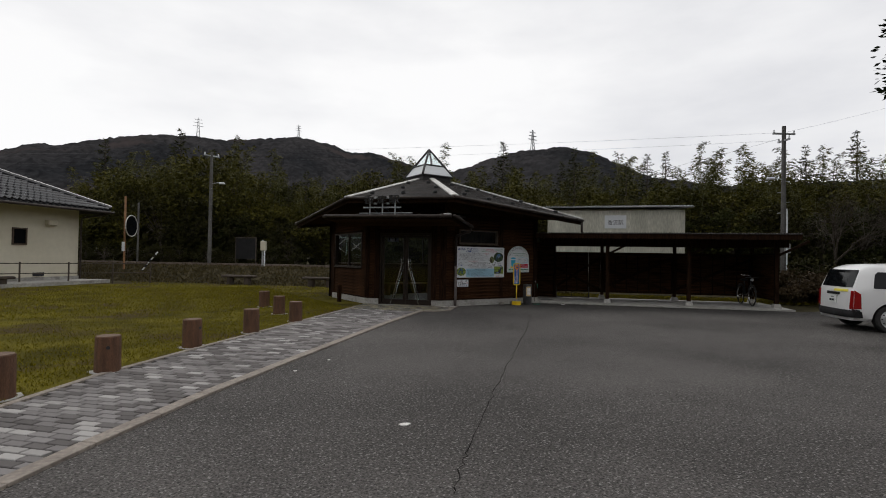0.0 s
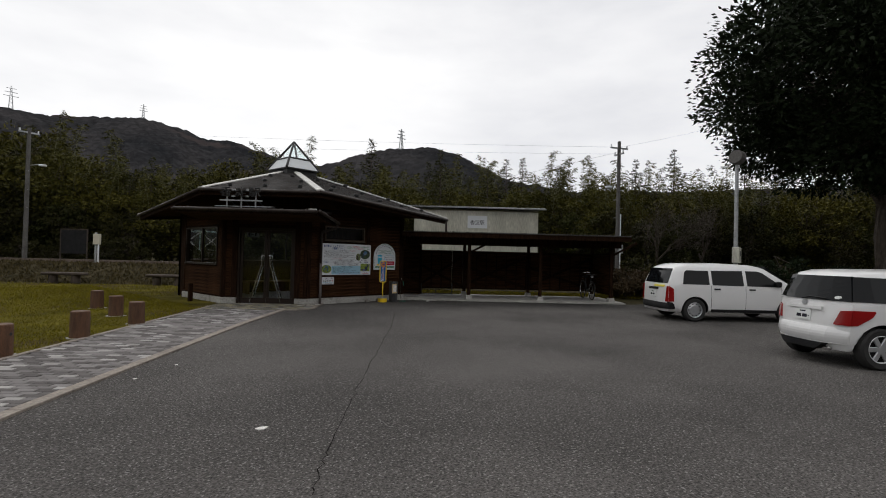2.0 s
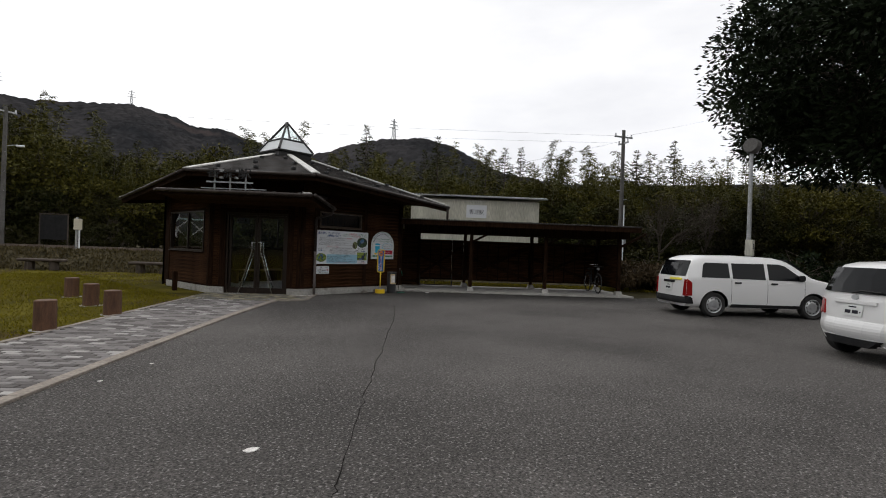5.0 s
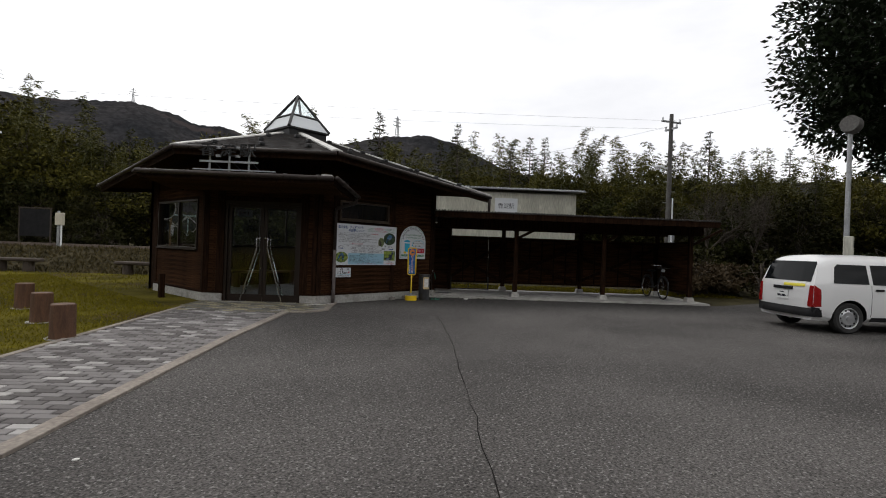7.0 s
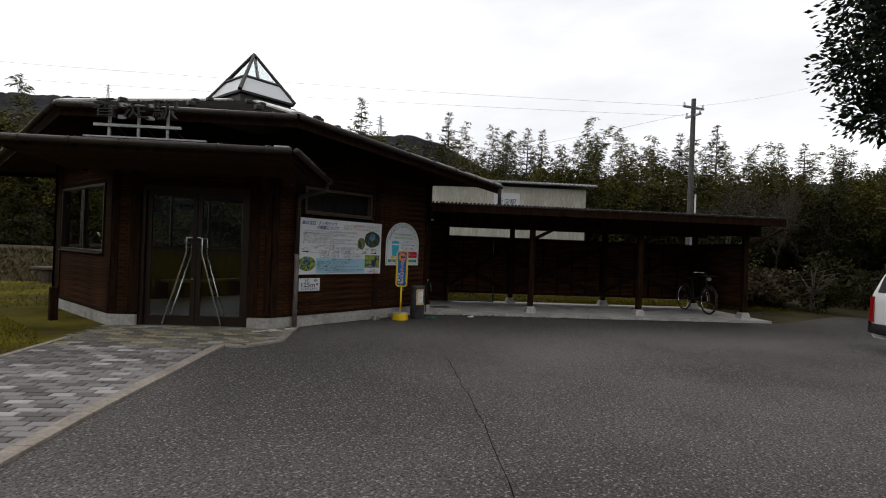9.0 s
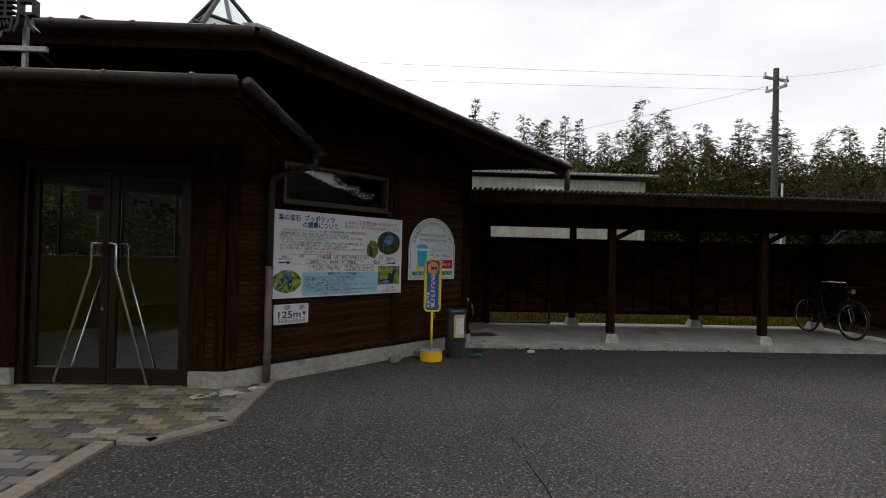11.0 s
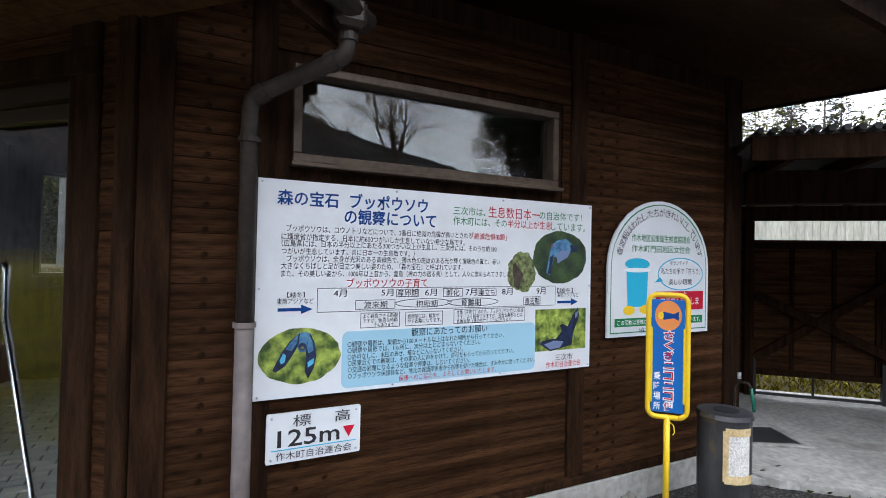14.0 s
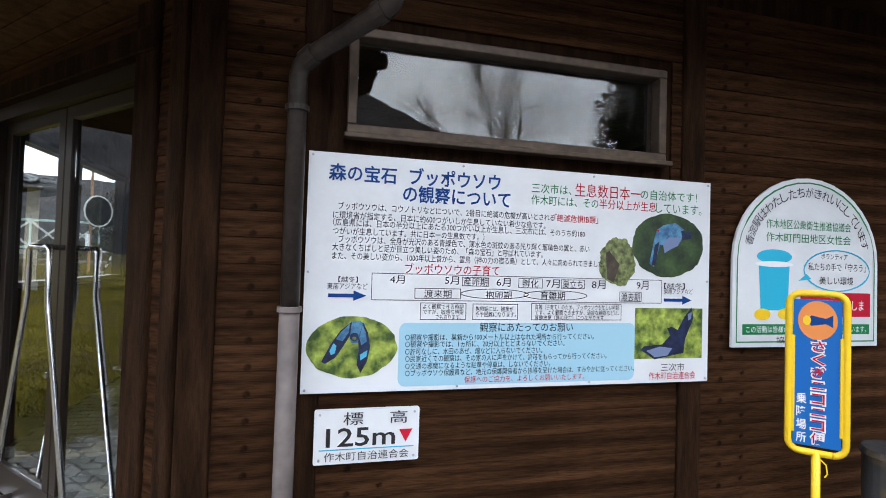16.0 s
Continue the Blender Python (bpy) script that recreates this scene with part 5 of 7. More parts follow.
# ---- litter bin ----
M_DRUM = mat("grey_drum", (0.020, 0.021, 0.024), (0.050, 0.050, 0.053), scale=4, rough=0.38, spots=((0.10, 0.075, 0.045), 7, 0.62), bump=0.2, bscale=9)
M_TAPE = mat("brown_tape", (0.50, 0.36, 0.17), (0.62, 0.48, 0.26), scale=6, rough=0.6)
M_PAPER = mat("wrinkled_paper", (0.62, 0.60, 0.57), (0.76, 0.74, 0.71), scale=9, rough=0.8, bump=0.5)
lbin = thing("litter_bin", "dark grey drum ash bin patched with paper and tape", "litter bin", pose(11.21, 12.585, 0.004, 0, 0, -10) @ Matrix.Diagonal((0.69, 0.69, 1, 1)))
bm = BM()
cyl(bm, (0, 0, 0), (0, 0, 0.60), 0.195, 0.20, 28)
part("drum", bm, M_DRUM, lbin, smooth=False)
bm = BM()
cyl(bm, (0, 0, 0.60), (0, 0, 0.625), 0.213, 0.20, 28)
lid = part("lid", bm, M_DRUM, lbin, "domed grey lid with a round hole")
bm = BM()
cyl(bm, (0.02, 0, 0.6255), (0.02, 0, 0.629), 0.095, n=20)
part("hole", bm, M_BLACK, lid)


def drum_patch(a0, a1, z0, z1, r, material, name, n=8):
    bm = BM()
    for k in range(n):
        pts = []
        for a, z in ((a0 + (a1 - a0) * k / n, z0), (a0 + (a1 - a0) * (k + 1) / n, z0), (a0 + (a1 - a0) * (k + 1) / n, z1), (a0 + (a1 - a0) * k / n, z1)):
            pts.append((r * math.cos(radians(a)), r * math.sin(radians(a)), z))
        bm.faces.new([bm.verts.new(p) for p in pts])
    bmesh.ops.remove_doubles(bm, verts=bm.verts, dist=0.0005)
    ex = bmesh.ops.extrude_face_region(bm, geom=bm.faces[:])
    bmesh.ops.scale(bm, vec=(1.01, 1.01, 1), verts=[v for v in ex["geom"] if isinstance(v, bmesh.types.BMVert)])
    part(name, bm, material, lbin)


drum_patch(-130, -78, 0.30, 0.54, 0.203, M_PAPER, "paper_patch")
drum_patch(-133, -75, 0.525, 0.565, 0.206, M_TAPE, "tape")
drum_patch(-135, -69, 0.27, 0.315, 0.206, M_TAPE, "tape")
drum_patch(-138, -127, 0.28, 0.55, 0.206, M_TAPE, "tape")


# ---- stones by the wall, tap and basin ----
M_STONE = mat("rough_stone", (0.15, 0.14, 0.125), (0.27, 0.25, 0.22), scale=9, rough=0.9, bump=0.5)


def stone(x, y, sx, sy, sz, seed):
    rng = random.Random(seed)
    bm = BM()
    bmesh.ops.create_icosphere(bm, subdivisions=2, radius=1.0)
    for v in bm.verts:
        k = 0.75 + 0.4 * noise.noise(v.co * 1.3 + Vector((seed, 0, 0))) + rng.uniform(-0.05, 0.05)
        v.co = Vector((v.co.x * sx * k, v.co.y * sy * k, max(0.0, v.co.z * k * sz + sz * 0.55)))
    ob = part("stone", bm, M_STONE)
    ob.location = (x, y, 0.004)
    tagged(ob, "rough grey broken stone lying by the plinth", "stone", "stones by the wall")


stone(10.36, 12.84, 0.085, 0.07, 0.075, 1)
stone(10.47, 12.89, 0.07, 0.05, 0.06, 2)
stone(10.84, 12.90, 0.075, 0.06, 0.085, 3)
basin = thing("drain_sump", "open square drain sump with a thin concrete rim", "drain sump", pose(12.72, 13.30, SLAB, 0, 0, -30))
for nm, c, q in (("rim", (0, -0.24, 0.008), (0.56, 0.06, 0.016)), ("rim", (0, 0.24, 0.008), (0.56, 0.06, 0.016)), ("rim", (-0.25, 0, 0.008), (0.06, 0.42, 0.016)), ("rim", (0.25, 0, 0.008), (0.06, 0.42, 0.016)), ("sump_water", (0, 0, 0.003), (0.44, 0.42, 0.004))):
    box_part(nm, c, q, M_CONC if nm == "rim" else M_BLACK, basin, 0.004 if nm == "rim" else 0)
cover = thing("manhole_cover", "round weathered concrete inspection cover", "manhole cover", pose(12.10, 12.82, 0.012))
bm = BM()
cyl(bm, (0, 0, 0), (0, 0, 0.05), 0.20, 0.195, 28)
part("lid", bm, M_CONC, cover)
for sg in (-1, 1):
    box_part("lifting_slot", (sg * 0.09, 0.02, 0.0512), (0.04, 0.015, 0.004), M_BLACK, cover)
tap = thing("garden_tap", "standpipe tap with a green hose end", "tap", pose(11.84, 12.93, 0.0))
bm = BM()
tube(bm, [(0, 0, 0), (0, 0, 0.62), (0, -0.03, 0.66), (0, -0.09, 0.66), (0, -0.11, 0.63)], 0.008, 8)
part("standpipe", bm, M_GUTTER, tap, smooth=True)
bm = BM()
tube(bm, [(0, -0.03, 0.68), (0, -0.03, 0.72)], 0.012, 8)
part("handle", bm, M_GALV, tap)
M_HOSE = plain("green_hose", (0.01, 0.16, 0.10), 0.4)
bm = BM()
tube(bm, [(0.0, -0.11, 0.63), (0.01, -0.115, 0.56), (0.02, -0.12, 0.48)], 0.011, 8)
part("hose", bm, M_HOSE, tap, "green rubber hose end", smooth=True)
rng = random.Random(9)
netting = thing("netting_scrap", "crumpled scrap of green netting on the asphalt", "litter", pose(11.47, 12.42, 0.004))
bm = BM()
for k in range(26):
    a, r = rng.uniform(0, 6.28), rng.uniform(0.01, 0.13)
    p = (r * math.cos(a), r * math.sin(a) * 0.7, rng.uniform(0.004, 0.03))
    q = (p[0] + rng.uniform(-0.07, 0.07), p[1] + rng.uniform(-0.07, 0.07), rng.uniform(0.004, 0.03))
    cyl(bm, p, q, 0.005, n=4)
part("net", bm, M_HOSE, netting)
for i, (x, y, s) in enumerate(((12.26, 12.08, 0.07), (2.40, 4.37, 0.05), (2.2, 6.82, 0.022), (2.8, 7.27, 0.02))):
    bm = BM()
    prism(bm, [(s * math.cos(k) * (1 + 0.25 * math.sin(3 * k + i)), s * 0.7 * math.sin(k)) for k in [j * 0.785 for j in range(8)]], 0, 0.006 if i else 0.02)
    t = part("paper_scrap", bm, M_PAPER)
    t.location = (x, y, 0.005)
    tagged(t, "small scrap of white paper on the asphalt", "litter", "scraps on the asphalt")

# ---- downpipe ----
down = thing("downpipe", "downpipe, dark above and faded pinkish grey below", "downpipe", pose(8.715, 12.915, 0))
bm = BM()
tube(bm, [(0, 0, 0.0), (0, 0, 1.17)], 0.036, 14)
part("lower_pipe", bm, M_PIPE, down, "faded pinkish grey pipe", smooth=True)
bm = BM()
tube(bm, [(0, 0, 1.17), (0, 0, 2.02), (0.008, -0.006, 2.055), (0.035, -0.026, 2.085), (0.27, -0.25, 2.185), (0.295, -0.275, 2.20), (0.305, -0.285, 2.23), (0.305, -0.285, 2.36)], 0.034, 14)
part("upper_pipe", bm, M_GUTTER, down, "dark brown pipe with elbows", smooth=True)
for z in (0.28, 1.17, 1.90):
    bm = BM()
    cyl(bm, (0, 0, z - 0.010), (0, 0, z + 0.010), 0.044, n=14)
    part("collar", bm, M_PIPE if z < 1.4 else M_GUTTER, down)
    box_part("stand_off", (0, 0.045, z), (0.02, 0.06, 0.02), M_GUTTER, down)
for c, d in (((0.02, -0.015, 2.07), (0.055, -0.045, 2.095)), ((0.25, -0.232, 2.177), (0.275, -0.257, 2.19)), ((0.305, -0.285, 2.25), (0.305, -0.285, 2.28))):
    bm = BM()
    cyl(bm, c, d, 0.040, n=14)
    part("elbow_socket", bm, M_GUTTER, down)
bm = BM()
bx(bm, (0.30, -0.28, 2.345), (0.12, 0.16, 0.11), pose(0, 0, 0), 0.02)
part("outlet", bm, M_GUTTER, down)
# lower end of the main eave gutter
down2 = thing("downpipe", "short dark downpipe from the main gutter's corner", "downpipe", pose(12.90, 11.93, 2.66))
bm = BM()
tube(bm, [(0, 0, 0), (0, 0, -0.38)], 0.038, 12)
part("pipe", bm, M_GUTTER, down2, smooth=True)

# ---- station name over the canopy ----
name_sign = thing("station_name_sign", "station name in raised metal characters over the canopy", "sign", md @ pose(-0.10, -0.14, 0))
for i, ch in enumerate("香淀駅"):
    me = glyphs(ch)
    co = np.array([v.co[:] for v in me.vertices])
    lo, hi = co.min(axis=0), co.max(axis=0)
    for v in me.vertices:
        v.co = ((v.co.x - lo[0]) / (hi[0] - lo[0]) * 0.31, 0, (v.co.y - lo[1]) / (hi[1] - lo[1]) * 0.24)
    bm = BM()
    bm.from_mesh(me)
    ex = bmesh.ops.extrude_face_region(bm, geom=bm.faces[:])
    bmesh.ops.translate(bm, vec=(0, -0.05, 0), verts=[v for v in ex["geom"] if isinstance(v, bmesh.types.BMVert)])
    o = part("character", bm, M_DARKMETAL, name_sign)
    o.location = (0.44 + i * 0.37, -0.98, 2.885)
for z, u0, u1, h, w in ((2.79, 0.42, 1.52, 0.035, 0.03), (2.635, 0.30, 1.85, 0.02, 0.05), (2.90, 0.72, 0.82, 0.05, 0.02), (3.06, 0.72, 0.82, 0.05, 0.02), (2.90, 1.08, 1.18, 0.05, 0.02), (3.06, 1.08, 1.18, 0.05, 0.02)):
    box_part("rail", ((u0 + u1) / 2, -0.955, z), (u1 - u0, w, h), M_GALV, name_sign)
for u in (0.6, 0.97, 1.34):
    box_part("upright", (u, -0.93, 2.80), (0.03, 0.03, 0.50), M_GALV, name_sign)
    bm = BM()
    cyl(bm, (u, -0.92, 2.85), (u + 0.12, -0.45, 2.63), 0.012, n=6)
    part("stay", bm, M_DARKMETAL, name_sign)

# ---- hut sign ----
hut_sign = thing("hut_sign", "white station name board on the hut", "sign", RAIL @ pose(2.15, 25.95, 3.55))
shape(hut_sign, "panel", rect(0, 0, 0.98, 0.62), M_BOARD, 0.0, 0.02)
line(hut_sign, "香淀駅", 0.14, 0.33, 0.7, 0.24, M_INK)


# ---- cars ----
M_PAINT = bpy.data.materials.new("white_car_paint")
M_PAINT.use_nodes = True
pb = M_PAINT.node_tree.nodes["Principled BSDF"]
pb.inputs["Base Color"].default_value = (0.74, 0.74, 0.735, 1)
pb.inputs["Roughness"].default_value = 0.28
pb.inputs["Coat Weight"].default_value = 0.6
pb.inputs["Coat Roughness"].default_value = 0.05
M_TRIMBLACK = mat("black_plastic", (0.010, 0.010, 0.011), (0.018, 0.018, 0.019), scale=5, rough=0.6, spec=0.2)
M_TYRE = mat("tyre_rubber", (0.015, 0.015, 0.015), (0.028, 0.027, 0.026), scale=9, rough=0.85)
M_RIM = plain("silver_wheel", (0.50, 0.51, 0.52), 0.35, 0.7)
M_LAMPRED = plain("red_lamp_lens", (0.26, 0.008, 0.008), 0.15)
M_LAMPAMB = plain("amber_lamp_lens", (0.55, 0.18, 0.02), 0.15)
M_PLATE = plain("plate_white", (0.70, 0.72, 0.70), 0.5)
M_STICKER = plain("yellow_sticker", (0.75, 0.65, 0.05), 0.5)


def car_shape(prof, hw, rake, zb, length):
    """Half width and back offset of a body: prof is the roof line (x, z); hw the half width by height."""
    def top(x):
        return float(np.interp(x, [p[0] for p in prof], [p[1] for p in prof]))

    def half(x, z):
        h = float(np.interp(z, [p[0] for p in hw], [p[1] for p in hw]))
        ends = min(1.0, 0.90 + 0.10 * min(1, x / 0.25)) * min(1.0, 0.80 + 0.20 * min(1, max(0.0, (length - x)) / 0.55) ** 0.6)
        return h * ends

    def back(z):
        return float(np.interp(z, [r[0] for r in rake], [r[1] for r in rake]))
    half.back = back
    return top, half, back


BOW = [0.0]


def sweep(y):
    """How far the tail is drawn forward at a distance y from its middle."""
    return BOW[0] * abs(y) ** 3


def loft_body(prof, hw, rake, zb, length, wheels, wr):
    top, half, back = car_shape(prof, hw, rake, zb, length)
    xs = [0.0, 0.03, 0.10, 0.22, 0.40] + list(np.linspace(0.6, length - 0.55, 26)) + [length - 0.4, length - 0.25, length - 0.12, length - 0.04, length]
    fr = (0.0, 0.05, 0.16, 0.28, 0.40, 0.50, 0.56, 0.62, 0.74, 0.86, 0.94, 0.985, 1.0)
    bm = BM()
    rings = []
    for x in xs:
        zt = top(x)
        row = []
        for k, f in enumerate(fr):
            z = zb + (zt - zb) * f
            y = half(x, z)
            if f > 0.9:
                y -= {0.94: 0.012, 0.985: 0.06, 1.0: 0.17}[f]
            if k == 0:
                y -= 0.05
            sh = (back(z) + sweep(y)) * max(0.0, 1 - x / 0.7)
            row.append((x + sh, y, z))
        zc = zt + 0.025 * min(1, zt - 0.7)
        ring = [(a, -b, c) for a, b, c in row] + [(row[-1][0], 0.0, zc)] + [(a, b, c) for a, b, c in row[::-1]]
        rings.append([bm.verts.new(p) for p in ring])
    n = len(rings[0])
    for a, b in zip(rings, rings[1:]):
        for i in range(n - 1):
            bm.faces.new((a[i], a[i + 1], b[i + 1], b[i]))
        bm.faces.new((a[n - 1], a[0], b[0], b[n - 1]))
    half_n = n // 2
    cols = [-0.8, -0.55, -0.28, 0.0, 0.28, 0.55, 0.8]
    grid = []
    for k in range(half_n):
        a, b = rings[0][k], rings[0][n - 1 - k]
        z, y = a.co.z, b.co.y
        base = a.co.x - sweep(y)
        grid.append([a] + [bm.verts.new((base + sweep(t * y), t * y, z)) for t in cols] + [b])
    for p, q in zip(grid, grid[1:]):
        for i in range(len(p) - 1):
            bm.faces.new((p[i], p[i + 1], q[i + 1], q[i]))
    bm.faces.new(grid[-1] + [rings[0][half_n]])
    bm.faces.new(grid[0][::-1]) if len(grid[0]) < 3 else None
    bm.faces.new(rings[-1][::-1])
    me = mesh_of(bm, "body", M_PAINT, True)
    me.materials.append(M_TRIMBLACK)
    body = new("body", me)
    bm = BM()
    for wx in wheels:
        for sg in (-1, 1):
            cyl(bm, (wx, sg * 0.50, wr), (wx, sg * 1.2, wr), wr + 0.055, n=32)
    cut = new("cutter", mesh_of(bm, "cutter", M_TRIMBLACK))
    mod = body.modifiers.new("arches", "BOOLEAN")
    mod.operation, mod.object, mod.solver = "DIFFERENCE", cut, "EXACT"
    mod.material_mode = "TRANSFER"
    bpy.context.view_layer.update()
    done = bpy.data.meshes.new_from_object(body.evaluated_get(bpy.context.evaluated_depsgraph_get()))
    body.modifiers.clear()
    body.data = done
    bpy.data.objects.remove(cut)
    done.set_sharp_from_angle(angle=radians(34))
    return body, top, half, back


def side_panel(name, pts, half, material, parent, lift=0.006, sides=(-1, 1)):
    """A panel laid on the flanks: outline (x, z)."""
    for sg in sides:
        bm = BM()
        f = bm.faces.new([bm.verts.new((x, 0, z)) for x, z in pts])
        bmesh.ops.triangulate(bm, faces=[f])
        bmesh.ops.subdivide_edges(bm, edges=bm.edges[:], cuts=5, use_grid_fill=True)
        ex = bmesh.ops.extrude_face_region(bm, geom=bm.faces[:])
        raised = {v for v in ex["geom"] if isinstance(v, bmesh.types.BMVert)}
        for v in bm.verts:
            x, z = v.co.x, v.co.z
            v.co = (x + (half.back(z) + sweep(half(x, z))) * max(0.0, 1 - x / 0.7), sg * (half(x, z) + (lift if v in raised else -0.03)), z)
        part(name, bm, material, parent)


def rear_panel(name, pts, back, material, parent, lift=0.006, depth=0.03, x0=0.0, label="", curve=0.0):
    """A panel laid on the tail: outline (y, z)."""
    bm = BM()
    f = bm.faces.new([bm.verts.new((0, y, z)) for y, z in pts])
    bmesh.ops.triangulate(bm, faces=[f])
    bmesh.ops.subdivide_edges(bm, edges=bm.edges[:], cuts=5, use_grid_fill=True)
    ex = bmesh.ops.extrude_face_region(bm, geom=bm.faces[:])
    raised = {v for v in ex["geom"] if isinstance(v, bmesh.types.BMVert)}
    for v in bm.verts:
        v.co.x = x0 + back(v.co.z) + curve * abs(v.co.y) ** 3 + sweep(v.co.y) + (-lift if v in raised else depth)
    return part(name, bm, material, parent, label)


def wheel(parent, x, y, r, spokes, rim_r):
    sg = -1 if y < 0 else 1
    w = thing("wheel", "", "")
    for k in ("label", "category"):
        if k in w:
            del w[k]
    w.parent = parent
    w.location = (x, y, r)
    bm = BM()
    prof = [(rim_r, -0.085), (r - 0.03, -0.095), (r, -0.07), (r, 0.07), (r - 0.03, 0.095), (rim_r, 0.085)]
    n = 36
    rows = [[bm.verts.new((q * math.cos(2 * math.pi * i / n), v, q * math.sin(2 * math.pi * i / n))) for q, v in prof] for i in range(n)]
    for i in range(n):
        a, b = rows[i], rows[(i + 1) % n]
        for k in range(len(prof) - 1):
            bm.faces.new((a[k], a[k + 1], b[k + 1], b[k]))
        bm.faces.new((a[-1], a[0], b[0], b[-1]))
    part("tyre", bm, M_TYRE, w, smooth=False)
    bm = BM()
    cyl(bm, (0, sg * 0.02, 0), (0, sg * 0.045, 0), rim_r, n=32)
    rim = part("rim", bm, M_TRIMBLACK if spokes else M_RIM, w)
    bm = BM()
    tube(bm, [(rim_r * 0.97 * math.cos(2 * math.pi * i / 32), sg * 0.075, rim_r * 0.97 * math.sin(2 * math.pi * i / 32)) for i in range(33)], 0.013, 6)
    part("rim_lip", bm, M_RIM, w)
    bm = BM()
    cyl(bm, (0, sg * 0.03, 0), (0, sg * 0.085, 0), rim_r * 0.30, rim_r * 0.24, 20)
    part("hub", bm, M_RIM, w)
    for i in range(spokes):
        a = 2 * math.pi * i / spokes
        bm = BM()
        bx(bm, (rim_r * 0.56, sg * 0.066, 0), (rim_r * 0.8, 0.03, rim_r * 0.36), pose(0, 0, 0, 0, math.degrees(-a), 0), 0.008)
        part("spoke", bm, M_RIM, w)
    if not spokes:
        bm = BM()
        cyl(bm, (0, sg * 0.045, 0), (0, sg * 0.072, 0), rim_r * 0.86, rim_r * 0.62, 28)
        part("wheel_cover", bm, M_RIM, w)
        for i in range(10):
            a = 2 * math.pi * i / 10
            bm = BM()
            cyl(bm, (rim_r * 0.76 * math.cos(a), sg * 0.05, rim_r * 0.76 * math.sin(a)), (rim_r * 0.76 * math.cos(a), sg * 0.066, rim_r * 0.76 * math.sin(a)), 0.016, n=8)
            part("vent", bm, M_TRIMBLACK, w)


HEADING = -45.0
TRUE = Matrix.Diagonal((0.945, 0.945, 0.945, 1))


def build_van():
    BOW[0] = 0.12
    van = thing("van", "white estate van with black rear bumper, parked on the asphalt", "van", pose(13.92, 5.46, 0.004, 0, 0, HEADING) @ TRUE)
    L, zb, wr = 4.2, 0.24, 0.30
    prof = [(0, 1.36), (0.12, 1.44), (0.4, 1.495), (1.6, 1.52), (2.4, 1.50), (2.65, 1.44), (3.30, 1.02), (3.5, 0.98), (4.0, 0.87), (4.15, 0.75), (4.2, 0.6)]
    hw = [(0.2, 0.80), (0.45, 0.84), (0.75, 0.845), (0.95, 0.825), (1.4, 0.70), (1.55, 0.64)]
    rake = [(0.2, 0.0), (0.55, -0.02), (0.9, 0.0), (1.35, 0.17), (1.5, 0.20)]
    body, top, half, back = loft_body(prof, hw, rake, zb, L, (0.72, 3.27), wr)
    body.parent = van
    for x in (0.72, 3.27):
        for y in (-0.73, 0.73):
            wheel(van, x, y, wr, 0, 0.20)
    side_panel("rear_side_window", [(0.34, 0.97), (1.10, 0.965), (1.10, 1.33), (0.44, 1.335), (0.36, 1.28)], half, M_TINT, van)
    side_panel("rear_door_window", [(1.18, 0.96), (2.02, 0.95), (2.02, 1.345), (1.18, 1.335)], half, M_TINT, van)
    side_panel("front_door_window", [(2.11, 0.95), (3.02, 0.94), (3.0, 1.0), (2.55, 1.31), (2.40, 1.345), (2.11, 1.345)], half, M_TINT, van)
    rear_panel("rear_window", [(-0.65, 0.98), (0.65, 0.98), (0.625, 1.32), (0.58, 1.375), (-0.58, 1.375), (-0.625, 1.32)], back, M_TINT, van, 0.008)
    rear_panel("bumper", [(-0.79, 0.31), (0.79, 0.31), (0.80, 0.45), (0.72, 0.47), (-0.72, 0.47), (-0.80, 0.45)], lambda z: -0.05 - 0.03 * math.sin((z - 0.25) * 14), M_TRIMBLACK, van, 0.02, 0.14, curve=0.16, label="black plastic rear bumper")
    side_panel("bumper_return", [(-0.02, 0.33), (0.14, 0.33), (0.10, 0.48), (-0.02, 0.50)], half, M_TRIMBLACK, van, 0.012)
    for sg in (-1, 1):
        rear_panel("tail_lamp", [(sg * 0.655, 0.50), (sg * 0.755, 0.50), (sg * 0.745, 0.90), (sg * 0.68, 0.91)], back, M_LAMPRED, van, 0.02, label="red tail lamp")
        side_panel("tail_lamp", [(0.0, 0.50), (0.13, 0.51), (0.11, 0.84), (0.0, 0.92)], half, M_LAMPRED, van, 0.006, (sg,))
    rear_panel("tailgate_grip", [(-0.26, 0.80), (0.26, 0.80), (0.26, 0.86), (-0.26, 0.86)], back, M_TRIMBLACK, van, 0.025)
    pl = rear_panel("number_plate", [(-0.165, 0.60), (0.165, 0.60), (0.165, 0.77), (-0.165, 0.77)], back, M_PLATE, van, 0.022, label="white number plate with dark bars")
    for z, a, b, h in ((0.735, -0.06, 0.07, 0.018), (0.665, -0.09, 0.0, 0.045), (0.665, 0.025, 0.12, 0.045), (0.665, -0.13, -0.11, 0.018)):
        rear_panel("bar", [(a, z - h / 2), (b, z - h / 2), (b, z + h / 2), (a, z + h / 2)], back, M_INK, pl, 0.025)
    rear_panel("sticker", [(-0.55, 0.88), (-0.02, 0.875), (-0.02, 0.93), (-0.55, 0.935)], back, M_STICKER, van, 0.011, label="yellow sticker strip")
    for x in (1.30, 2.24):
        for sg in (-1, 1):
            box_part("door_handle", (x, sg * (half(x, 0.86) + 0.012), 0.86), (0.17, 0.03, 0.035), M_TRIMBLACK, van, 0.008)
